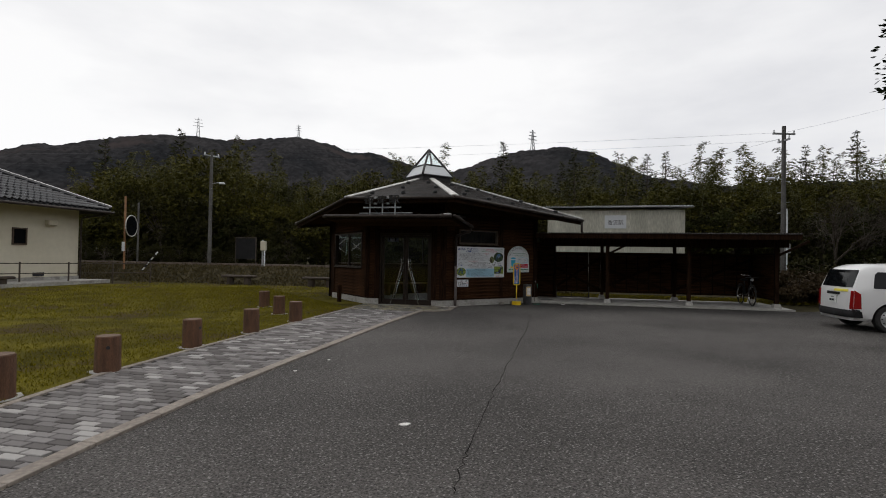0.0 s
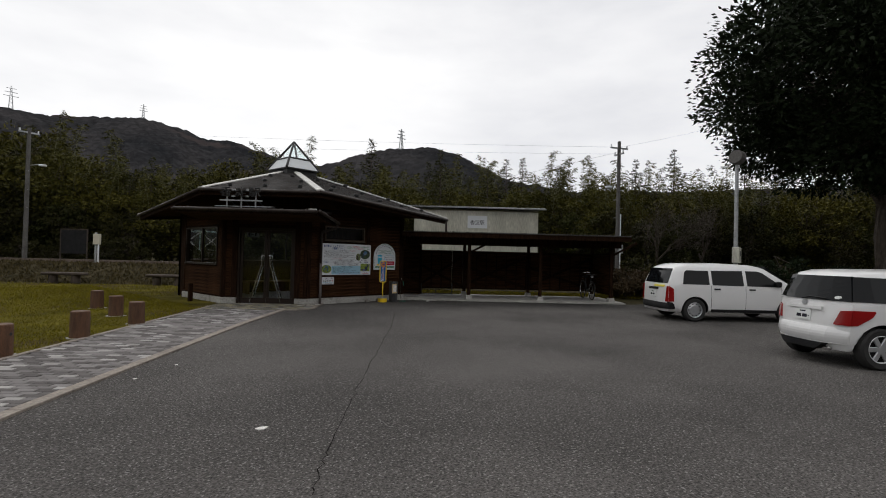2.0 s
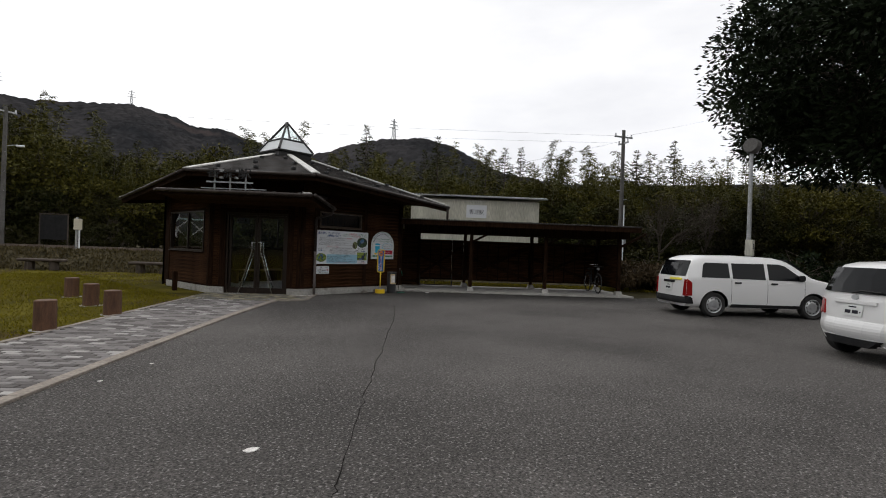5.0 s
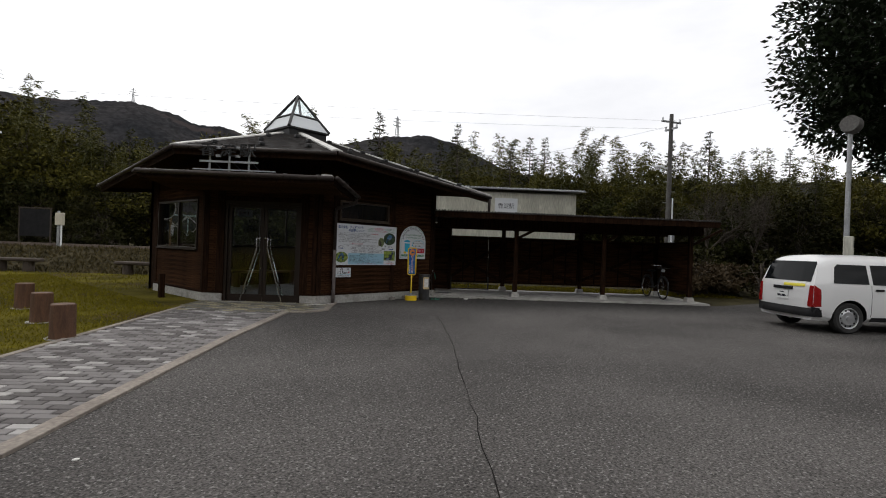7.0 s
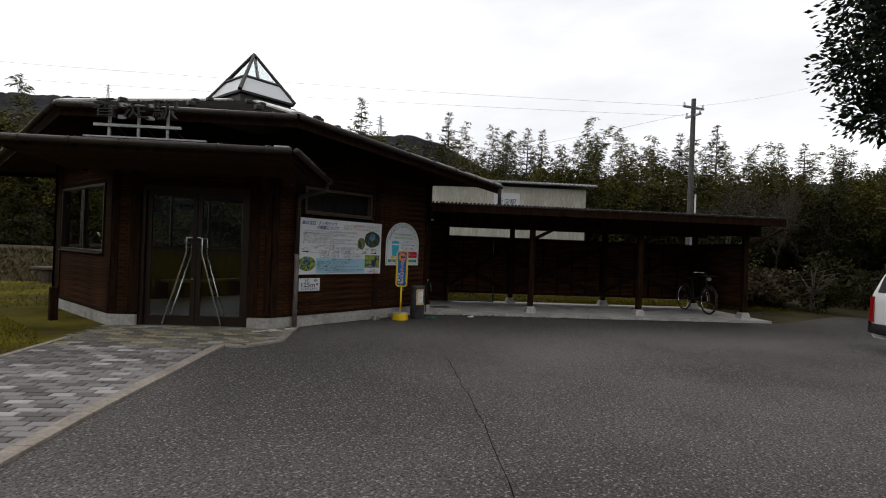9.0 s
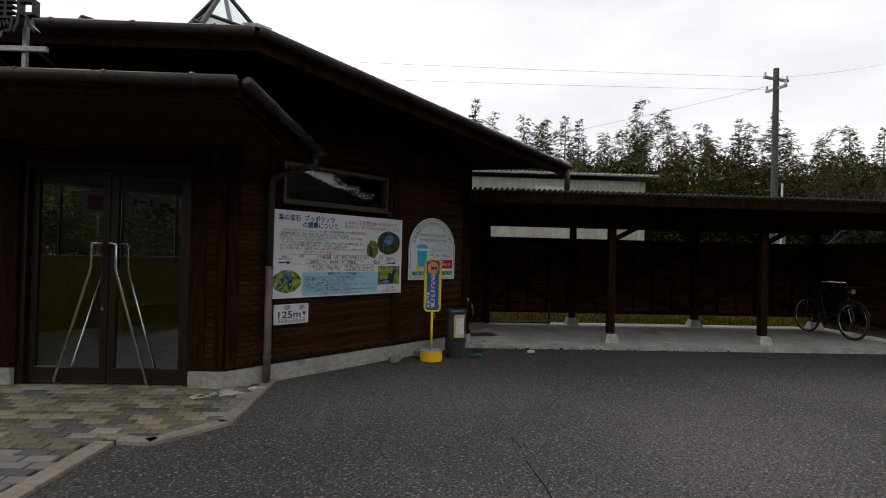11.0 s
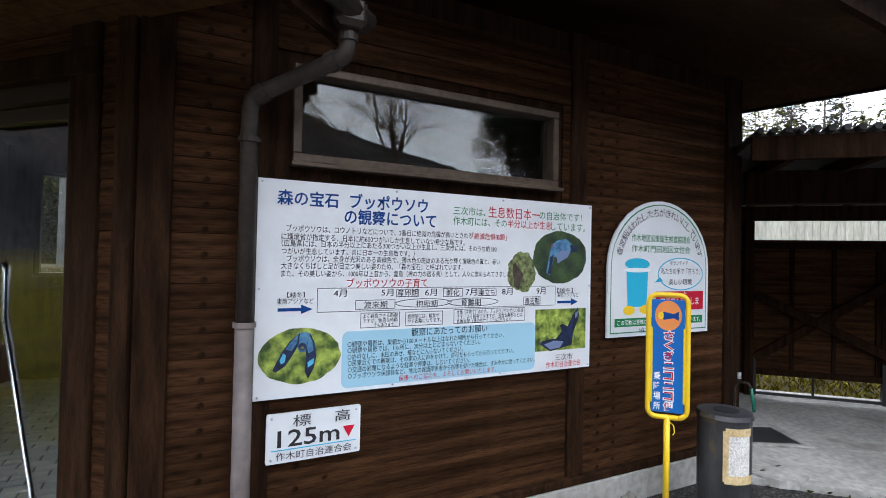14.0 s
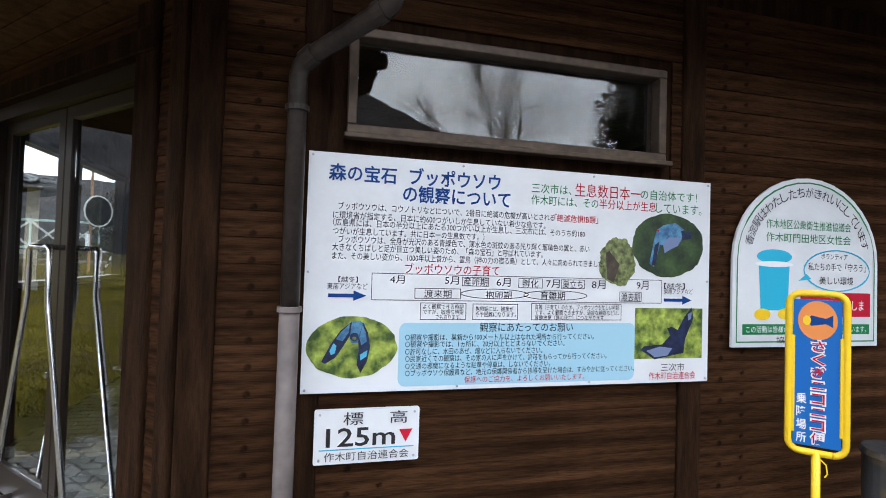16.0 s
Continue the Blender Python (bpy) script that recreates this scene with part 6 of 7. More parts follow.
    for x in (1.14, 2.065, 3.03):
        side_panel("door_gap", [(x, 0.34), (x + 0.008, 0.34), (x + 0.008, 0.94), (x, 0.94)], half, M_TRIMBLACK, van, 0.002)
    side_panel("sill", [(1.15, 0.25), (3.0, 0.25), (3.0, 0.33), (1.15, 0.33)], half, M_TRIMBLACK, van, 0.004)
    for sg in (-1, 1):
        bm = BM()
        bx(bm, (2.92, sg * 0.88, 1.02), (0.10, 0.17, 0.14), bev=0.03)
        part("wing_mirror", bm, M_TRIMBLACK, van)
    bm = BM()
    cyl(bm, (0.75, 0.45, 1.50), (0.55, 0.45, 1.72), 0.006, 0.004, 6)
    part("aerial", bm, M_TRIMBLACK, van)
    bm = BM()
    v = [bm.verts.new(p) for p in ((2.70, -0.62, 1.445), (2.70, 0.62, 1.445), (3.24, 0.66, 1.075), (3.24, -0.66, 1.075))]
    f = bm.faces.new(v)
    bmesh.ops.translate(bm, vec=(0.012, 0, 0.03), verts=v)
    ex = bmesh.ops.extrude_face_region(bm, geom=[f])
    bmesh.ops.translate(bm, vec=(0, 0, -0.02), verts=[x for x in ex["geom"] if isinstance(x, bmesh.types.BMVert)])
    part("windscreen", bm, M_TINT, van)


def build_car():
    BOW[0] = 0.38
    car = thing("car", "white hatchback with dark tinted rear glass, parked on the asphalt", "car", pose(9.87, 1.72, 0.004, 0, 0, HEADING) @ TRUE)
    L, zb, wr = 3.86, 0.25, 0.31
    prof = [(0, 1.36), (0.10, 1.43), (0.4, 1.465), (1.5, 1.48), (2.1, 1.45), (2.35, 1.40), (3.05, 1.03), (3.2, 0.99), (3.65, 0.88), (3.8, 0.74), (3.86, 0.58)]
    hw = [(0.2, 0.80), (0.45, 0.84), (0.75, 0.85), (0.98, 0.82), (1.42, 0.66), (1.58, 0.60)]
    rake = [(0.2, 0.08), (0.45, -0.02), (0.65, 0.0), (0.98, 0.05), (1.42, 0.24), (1.55, 0.26)]
    body, top, half, back = loft_body(prof, hw, rake, zb, L, (0.58, 2.96), wr)
    body.parent = car
    for x in (0.58, 2.96):
        for y in (-0.74, 0.74):
            wheel(car, x, y, wr, 6, 0.205)
    rear_panel("rear_window", [(-0.728, 1.0), (0.728, 1.0), (0.664, 1.20), (0.60, 1.375), (-0.60, 1.375), (-0.664, 1.20)], back, M_TINT, car, 0.022)
    side_panel("rear_side_window", [(-0.004, 1.0), (1.02, 0.99), (0.98, 1.355), (-0.004, 1.37)], half, M_TINT, car, 0.012)
    side_panel("rear_door_window", [(1.08, 0.99), (1.82, 0.97), (1.82, 1.345), (1.04, 1.345)], half, M_TINT, car, 0.012)
    side_panel("front_door_window", [(1.9, 0.97), (2.78, 0.95), (2.74, 1.02), (2.3, 1.30), (2.15, 1.34), (1.9, 1.345)], half, M_TINT, car)
    bmp = rear_panel("bumper", [(-0.72, 0.36), (-0.3, 0.34), (0.3, 0.34), (0.72, 0.36), (0.755, 0.50), (0.74, 0.60), (-0.74, 0.60), (-0.755, 0.50)], lambda z: -0.02 - 0.05 * math.sin(max(0.0, z - 0.33) * 11), M_PAINT, car, 0.01, 0.2, curve=0.14, label="deep white rear bumper")
    rear_panel("diffuser", [(-0.34, 0.24), (0.34, 0.24), (0.46, 0.345), (-0.46, 0.345)], lambda z: -0.03, M_TRIMBLACK, car, 0.04, 0.1)
    for sg in (-1, 1):
        rear_panel("tail_lamp", [(sg * 0.56, 0.645), (sg * 0.762, 0.64), (sg * 0.762, 0.87), (sg * 0.63, 0.855)], back, M_LAMPRED, car, 0.02, label="large red tail lamp")
        side_panel("tail_lamp", [(-0.008, 0.64), (0.07, 0.65), (0.34, 0.845), (0.33, 0.87), (-0.008, 0.87)], half, M_LAMPRED, car, 0.010, (sg,))
        box_part("exhaust", (0.03, sg * 0.48, 0.27), (0.06, 0.14, 0.05), M_STEEL, car, 0.01) if sg < 0 else None
    rear_panel("tailgate_strip", [(-0.36, 0.845), (0.36, 0.845), (0.36, 0.895), (-0.36, 0.895)], back, M_PAINT, car, 0.025)
    pl = rear_panel("number_plate", [(-0.165, 0.665), (0.165, 0.665), (0.165, 0.83), (-0.165, 0.83)], back, M_PLATE, car, 0.016, label="white number plate with dark bars")
    for z, a, b, h in ((0.797, -0.06, 0.07, 0.018), (0.725, -0.10, 0.0, 0.05), (0.725, 0.025, 0.125, 0.05), (0.725, -0.14, -0.12, 0.018)):
        rear_panel("bar", [(a, z - h / 2), (b, z - h / 2), (b, z + h / 2), (a, z + h / 2)], back, M_INK, pl, 0.019)
    rear_panel("badge", oval(0.0, 0.94, 0.06, 0.04, 16), back, M_RIM, car, 0.014)
    rear_panel("sticker", oval(-0.56, 1.05, 0.045, 0.025, 12), back, M_PLATE, car, 0.028)
    bm = BM()
    tube(bm, [(back(1.0) - 0.03, 0.05, 1.0), (back(1.05) - 0.03, -0.10, 1.04), (back(1.04) - 0.03, -0.42, 1.03)], 0.012, 6)
    part("rear_wiper", bm, M_TRIMBLACK, car)
    for x in (1.16, 1.98):
        for sg in (-1, 1):
            box_part("door_handle", (x, sg * (half(x, 0.84) + 0.012), 0.84), (0.17, 0.03, 0.035), M_PAINT, car, 0.008)
    for x in (1.02, 1.86, 2.80):
        side_panel("door_gap", [(x, 0.36), (x + 0.008, 0.36), (x + 0.008, 0.96), (x, 0.96)], half, M_TRIMBLACK, car, 0.002)
    for sg in (-1, 1):
        bm = BM()
        bx(bm, (2.72, sg * 0.90, 1.04), (0.10, 0.18, 0.13), bev=0.03)
        part("wing_mirror", bm, M_PAINT, car)
    bm = BM()
    v = [bm.verts.new(p) for p in ((2.40, -0.58, 1.395), (2.40, 0.58, 1.395), (2.98, 0.62, 1.10), (2.98, -0.62, 1.10))]
    f = bm.faces.new(v)
    bmesh.ops.translate(bm, vec=(0.012, 0, 0.03), verts=v)
    ex = bmesh.ops.extrude_face_region(bm, geom=[f])
    bmesh.ops.translate(bm, vec=(0, 0, -0.02), verts=[x for x in ex["geom"] if isinstance(x, bmesh.types.BMVert)])
    part("windscreen", bm, M_TINT, car)


build_van()
build_car()


# ---- bicycle ----
def build_bicycle():
    bike = thing("bicycle", "black city bicycle parked under the shelter", "bicycle", RAIL @ pose(5.95, 19.50, SLAB, 0, 0, -90))
    wr, wb = 0.31, 1.02
    for x, nm in ((0.0, "rear_wheel"), (wb, "front_wheel")):
        bm = BM()
        tube(bm, [(x + wr * math.cos(2 * math.pi * i / 28), 0, wr + 0.01 + wr * math.sin(2 * math.pi * i / 28)) for i in range(29)], 0.019, 6)
        w = part(nm, bm, M_TYRE, bike)
        bm = BM()
        tube(bm, [(x + 0.285 * math.cos(2 * math.pi * i / 28), 0, wr + 0.01 + 0.285 * math.sin(2 * math.pi * i / 28)) for i in range(29)], 0.010, 5)
        part("rim", bm, M_STEEL, w)
        for i in range(16):
            a = math.pi * 2 * i / 16
            bm = BM()
            cyl(bm, (x, 0.02 * (-1) ** i, wr + 0.01), (x + 0.285 * math.cos(a), 0, wr + 0.01 + 0.285 * math.sin(a)), 0.0018, n=3)
            part("spoke", bm, M_STEEL, w)
        bm = BM()
        tube(bm, [(x + 0.345 * math.cos(radians(a)), 0, wr + 0.01 + 0.345 * math.sin(radians(a))) for a in range(20 if x else 0, 170 if x else 200, 15)], 0.022, 6)
        part("mudguard", bm, M_DARKMETAL, bike)
    M_FRAME = M_DARKMETAL
    for nm, pts, r in (("down_tube", [(0.92, 0, 0.72), (0.75, 0, 0.42), (0.44, 0, 0.30)], 0.019), ("seat_tube", [(0.44, 0, 0.30), (0.30, 0, 0.78)], 0.016), ("chain_stay", [(0.44, 0.03, 0.30), (0, 0.05, 0.32)], 0.010),
                       ("seat_stay", [(0.33, 0.03, 0.66), (0, 0.05, 0.32)], 0.009), ("fork", [(0.90, 0, 0.78), (0.95, 0, 0.60), (wb, 0.04, 0.32)], 0.014), ("stem", [(0.90, 0, 0.76), (0.87, 0, 0.96)], 0.013)):
        bm = BM()
        tube(bm, pts, r, 8)
        part(nm, bm, M_FRAME, bike)
    bm = BM()
    tube(bm, [(0.66, -0.26, 0.97), (0.80, -0.25, 0.98), (0.88, 0, 0.97), (0.80, 0.25, 0.98), (0.66, 0.26, 0.97)], 0.011, 8)
    part("handlebar", bm, M_STEEL, bike)
    bm = BM()
    bx(bm, (0.27, 0, 0.81), (0.26, 0.17, 0.06), bev=0.025)
    part("saddle", bm, M_TRIMBLACK, bike)
    bm = BM()
    cyl(bm, (0.95, 0, 0.83), (1.03, 0, 0.83), 0.035, 0.045, 12)
    part("headlamp", bm, M_RIM, bike, "round silver headlamp")
    bm = BM()
    bx(bm, (0.98, 0, 0.90), (0.24, 0.32, 0.02))
    part("basket_floor", bm, M_DARKMETAL, bike)
    bm = BM()
    tube(bm, [(0.10, 0.02, 0.30), (-0.02, 0.10, 0.02)], 0.009, 6)
    part("kickstand", bm, M_STEEL, bike)
    bm = BM()
    tube(bm, [(-0.18, 0, 0.69), (0.28, 0, 0.70)], 0.02, 6)
    part("rear_rack", bm, M_STEEL, bike)


build_bicycle()


# ---- bollards, benches, low stump ----
for i, (x, y) in enumerate(((0.26, 7.85), (1.33, 9.15), (2.44, 10.3), (3.61, 11.5), (3.69, 13.1), (3.79, 14.95), (-0.62, 6.98))):
    t = thing("bollard", "short upright brown log bollard beside the footpath", "bollard", pose(x, y, 0, 0, 0, 40 * i), group="log bollards")
    bm = BM()
    n = 22
    rows = []
    for z, r in ((0.0, 0.142), (0.12, 0.138), (0.28, 0.137), (0.425, 0.134), (0.437, 0.124)):
        rows.append([bm.verts.new((r * (1 + 0.03 * math.sin(3 * a + i) + 0.015 * math.sin(7 * a)) * math.cos(a), r * (1 + 0.03 * math.sin(3 * a + i)) * math.sin(a), z)) for a in [2 * math.pi * k / n for k in range(n)]])
    for a, b in zip(rows, rows[1:]):
        for k in range(n):
            bm.faces.new((a[k], a[(k + 1) % n], b[(k + 1) % n], b[k]))
    bm.faces.new(rows[0][::-1])
    part("log", bm, M_LOG, t)
    bm = BM()
    cyl(bm, (0, 0, 0.43), (0, 0, 0.438), 0.127, 0.124, 22)
    part("sawn_top", bm, M_LOGTOP, t, "paler sawn log end")
    bm = BM()
    cyl(bm, (0, -0.131, 0.31), (0, -0.141, 0.31), 0.022, n=10)
    part("bolt_hole", bm, M_BLACK, t)
    bm = BM()
    prism(bm, [(0.21 * math.cos(k * 0.7) * (1 + 0.12 * math.sin(2.3 * k + i)), 0.19 * math.sin(k * 0.7)) for k in range(9)], 0.0, 0.016)
    part("footing", bm, M_CONC, t)

for x, y, turn, lab in ((5.3, 26.0, -45, "low dark log bench on the lawn's far edge"), (8.2, 23.0, -45, "low dark log bench beside the station's corner"), (-3.6, 25.6, 35, "low dark log bench near the fence")):
    t = thing("bench", lab, "bench", pose(x, y, 0, 0, 0, turn), group="log benches")
    bm = BM()
    bx(bm, (0, 0, 0.40), (1.65, 0.42, 0.11), bev=0.03)
    part("seat", bm, M_BENCH, t)
    for sx in (-0.45, 0.45):
        bm = BM()
        cyl(bm, (sx, 0, 0), (sx, 0, 0.35), 0.17, 0.16, 12)
        part("leg", bm, M_BENCH, t)
t = thing("stump_post", "short dark square post beside the wall", "post", pose(6.24, 15.7, 0))
box_part("shaft", (0, 0, 0.26), (0.11, 0.11, 0.52), M_BEAM, t, 0.01)

# ---- poles, wires, lamp ----


def utility_pole(label, x, y, z0, z1, r0, r1, arms, lamp=None):
    t = thing("utility_pole", label, "utility pole", pose(x, y, z0))
    h = z1 - z0
    bm = BM()
    cyl(bm, (0, 0, 0), (0, 0, h), r0, r1, 14)
    part("shaft", bm, M_POLE, t, smooth=False)
    for z, ln, turn in arms:
        arm = box_part("cross_arm", (0, 0, 0), (ln, 0.07, 0.07), M_GALV, t)
        arm.matrix_local = pose(0, 0, z, 0, 0, turn)
        for sx in (-0.45, 0.45):
            bm = BM()
            cyl(bm, (sx * ln, 0, 0.03), (sx * ln, 0, 0.16), 0.04, 0.03, 8)
            part("insulator", bm, M_WHITE, arm)
    for k in range(6):
        box_part("step_bolt", (0, (-1) ** k * (r0 + 0.05), 2.2 + 0.45 * k), (0.02, 0.16, 0.02), M_GALV, t)
    if lamp:
        z, turn = lamp
        a = thing("street_light", "", "")
        for key in ("label", "category"):
            if key in a:
                del a[key]
        a.parent = t
        a.matrix_local = pose(0, 0, z, 0, 0, turn)
        bm = BM()
        tube(bm, [(0.08, 0, 0), (0.35, 0, 0.06), (0.45, 0, 0.06)], 0.02, 6)
        part("bracket", bm, M_GALV, a)
        bm = BM()
        bx(bm, (0.58, 0, 0.04), (0.34, 0.15, 0.10), bev=0.03)
        part("lamp_head", bm, M_WHITE, a)
    return t


PB = (24.75, 11.25)
utility_pole("tall concrete utility pole behind the shelter", *PB, 0.5, 7.38, 0.115, 0.08, ((6.55, 1.0, -30), (6.25, 0.7, 60)), (4.55, 150))
box = thing("meter_box", "grey meter box and white tube strapped to a pole", "meter box", pose(PB[0] - 0.13, PB[1] - 0.13, 1.75, 0, 0, 45))
box_part("casing", (0, -0.06, 0.3), (0.36, 0.16, 0.42), M_GALV, box, 0.02)
bm = BM()
cyl(bm, (-0.16, 0.0, -1.2), (-0.16, 0, 2.0), 0.03, n=8)
part("conduit", bm, M_WHITE, box)
PA = sd(-19.5, 26.5)
utility_pole("slim concrete utility pole beside the railway", PA[0], PA[1], 0.72, 7.3, 0.11, 0.08, ((6.35, 0.9, 20),), (4.75, -20))
PC = (70, 34)
PD = (22, -22)


def wire(a, b, sag, r=0.0035):
    a, b = Vector(a), Vector(b)
    bm = BM()
    tube(bm, [a.lerp(b, k / 14) - Vector((0, 0, sag * 4 * (k / 14) * (1 - k / 14))) for k in range(15)], r, 4)
    ob = part("overhead_wire", bm, M_DARKMETAL)
    tagged(ob, "thin dark overhead power line", "overhead wire", "overhead wires")


wire((PB[0], PB[1], 7.1), (41.0, 8.2, 11.9), 0.15)
wire((PB[0] - 0.3, PB[1] + 0.3, 7.1), (-12, 46, 7.4), 0.4)
wire((PB[0] + 0.3, PB[1] + 0.3, 6.85), (-12, 47, 6.9), 0.4)
wire((PB[0] - 0.3, PB[1], 6.8), (16.5, 24.0, 4.2), 0.3, 0.004)

# lamp mast with floodlight and box
mast = thing("floodlight_mast", "grey steel mast with a round floodlight and switch box", "floodlight", pose(19.65, 4.88, 0))
bm = BM()
cyl(bm, (0, 0, 0), (0, 0, 4.85), 0.075, 0.055, 14)
part("shaft", bm, M_GALV, mast)
bm = BM()
cyl(bm, (0.05, -0.05, 5.02), (-0.16, 0.02, 5.06), 0.25, 0.23, 22)
part("lamp_head", bm, M_POLE, mast, "round grey floodlight head")
bm = BM()
tube(bm, [(0, 0, 4.8), (0, 0, 4.95), (0.0, 0, 5.02)], 0.03, 8)
part("yoke", bm, M_GALV, mast)
box_part("switch_box", (-0.13, -0.06, 1.75), (0.30, 0.22, 0.52), M_CREAMMETAL, mast, 0.015, label="cream switch box")
box_part("box_window", (-0.16, -0.172, 1.80), (0.10, 0.01, 0.18), M_BLACK, mast)
bm = BM()
cyl(bm, (0.11, 0.0, 0), (0.11, 0, 2.1), 0.05, n=10)
part("conduit", bm, M_GALV, mast)

# ---- pylons on the ridge ----


def pylon(bearing, dist, z0, h):
    a = radians(bearing)
    t = thing("pylon", "thin lattice transmission tower on the wooded ridge", "pylon", pose(0.3 + dist * math.sin(a), 0.5 + dist * math.cos(a), z0), group="pylons")
    w = h * 0.09
    for sx, sy in ((-1, -1), (1, -1), (1, 1), (-1, 1)):
        bm = BM()
        cyl(bm, (sx * w, sy * w, -6), (sx * w * 0.12, sy * w * 0.12, h), 0.28, 0.16, 4)
        part("leg", bm, M_GALV, t)
    for k, (f, ln) in enumerate(((0.62, 0.22), (0.76, 0.19), (0.90, 0.15))):
        bm = BM()
        bx(bm, (0, 0, h * f), (h * ln * 2, 0.4, 0.4))
        part("cross_arm", bm, M_GALV, t)
    for k in range(6):
        z0_, z1_ = h * k / 7, h * (k + 1) / 7
        a0, a1 = w * (1 - 0.88 * k / 7), w * (1 - 0.88 * (k + 1) / 7)
        bm = BM()
        cyl(bm, (-a0, -a0, z0_), (a1, -a1, z1_), 0.14, n=3)
        cyl(bm, (a0, -a0, z0_), (-a1, -a1, z1_), 0.14, n=3)
        part("lattice", bm, M_GALV, t)


pylon(7.0, 585, 118, 24)
pylon(16.8, 585, 128, 17)
pylon(42.5, 268, 55, 13)

# ---- white house with tiled roof ----
house = thing("house", "cream rendered house with a black tiled roof", "house", pose(-1.1, 30.3, 0, 0, 0, -135))
# local x runs back along the long wall, the lawn lies on its right
for nm, c, s in (("wall", (5.5, -0.08, 1.75), (11, 0.16, 3.5)), ("wall", (0.08, -3.6, 1.75), (0.16, 6.9, 3.5)), ("wall", (5.5, -7.1, 1.75), (11, 0.16, 3.5)), ("wall", (10.92, -3.6, 1.75), (0.16, 6.9, 3.5))):
    box_part(nm, c, s, M_CREAM, house)
bm = BM()
bx(bm, (5.5, 0.01, 0.15), (11.1, 0.06, 0.3))
part("plinth", bm, M_CONC, house)
EVZ, RGZ = 3.45, 5.5
ev = [(-0.9, 0.9), (11.9, 0.9), (11.9, -8.1), (-0.9, -8.1)]
rg = [(3.4, -3.6, RGZ), (7.6, -3.6, RGZ)]
e3 = [(x, y, EVZ) for x, y in ev]
for q in ((e3[0], e3[1], rg[1], rg[0]), (e3[2], e3[3], rg[0], rg[1]), (e3[3], e3[0], rg[0]), (e3[1], e3[2], rg[1])):
    bm = BM()
    sheet(bm, list(q), 0.12)
    sl = part("roof", bm, M_TRIMBLACK, house, "black glazed tile roof slope")
    a, b = Vector(q[0]), Vector(q[1])
    u, v = (Vector(q[3]), Vector(q[2])) if len(q) == 4 else (Vector(q[2]), Vector(q[2]))
    bm = BM()
    rows = 14
    for k in range(rows):
        t0, t1 = k / rows, (k + 1.15) / rows
        p0, p1 = a.lerp(u, t0), b.lerp(v, t0)
        n = max(1, int((p1 - p0).length / 0.28))
        for i in range(n):
            s0 = p0.lerp(p1, (i + 0.5) / n)
            e0 = a.lerp(u, min(1, t1)).lerp(b.lerp(v, min(1, t1)), (i + 0.5) / n)
            cyl(bm, s0 + Vector((0, 0, 0.06)), e0 + Vector((0, 0, 0.01)), 0.085, 0.065, 10)
    tagged(part("tiles", bm, M_TILEROOF, sl), kind="stuff")
for a, b in ((e3[0], rg[0]), (e3[3], rg[0]), (e3[1], rg[1]), (e3[2], rg[1]), (rg[0], rg[1])):
    bm = BM()
    cyl(bm, Vector(a) + Vector((0, 0, 0.12)), Vector(b) + Vector((0, 0, 0.14)), 0.12, n=8)
    part("ridge_tiles", bm, M_TILEROOF, house)
for a, b in ((e3[0], e3[1]), (e3[3], e3[0])):
    bm = BM()
    tube(bm, [Vector(a) + Vector((-0.08, 0.08, -0.1)), Vector(b) + Vector((-0.08, 0.08, -0.1))], 0.06, 8)
    part("gutter", bm, M_GUTTER, house)
bm = BM()
tube(bm, [(-0.85, 0.85, 3.3), (-0.1, 0.1, 3.05), (-0.06, 0.08, 2.9), (-0.06, 0.08, 0.1)], 0.045, 8)
part("downpipe", bm, M_GUTTER, house)
bm = BM()
sheet(bm, [(-0.8, 0.8, 3.42), (11.8, 0.8, 3.42), (11.8, 0.0, 3.42), (-0.8, 0.0, 3.42)], 0.03)
part("soffit", bm, M_CREAM, house)
hw_ = thing("window", "", "")
for k in ("label", "category"):
    if k in hw_:
        del hw_[k]
hw_.parent = house
box_part("pane", (2.75, 0.012, 2.05), (0.50, 0.02, 0.62), M_TINT, hw_)
for c, s in (((2.75, 0.02, 2.38), (0.62, 0.05, 0.06)), ((2.75, 0.02, 1.72), (0.62, 0.05, 0.06)), ((2.47, 0.02, 2.05), (0.06, 0.05, 0.6)), ((3.03, 0.02, 2.05), (0.06, 0.05, 0.6))):
    box_part("frame", c, s, M_BRONZEL, hw_)
bm = BM()
bx(bm, (1.45, 0.10, 2.70), (0.44, 0.24, 0.24), bev=0.03)
part("vent_hood", bm, M_CREAM, house)
box_part("floor_vent", (1.9, 0.02, 0.42), (0.5, 0.02, 0.16), M_BLACK, house)
box_part("terrace", (4.2, 1.0, 0.08), (8.5, 1.6, 0.16), M_CONC, house)

# ---- road bridge past the house ----
M_TEAL = mat("pale_teal_paint", (0.34, 0.50, 0.47), (0.44, 0.58, 0.55), scale=1.0, rough=0.55)
bridge = thing("road_bridge", "pale teal steel bridge rail with crossed braces", "bridge", pose(-14.0, 51.6, 0, 0, 0, 19))
for z in (1.55, 3.45):
    box_part("chord", (8, 0, z), (16, 0.16, 0.16), M_TEAL, bridge, 0.01)
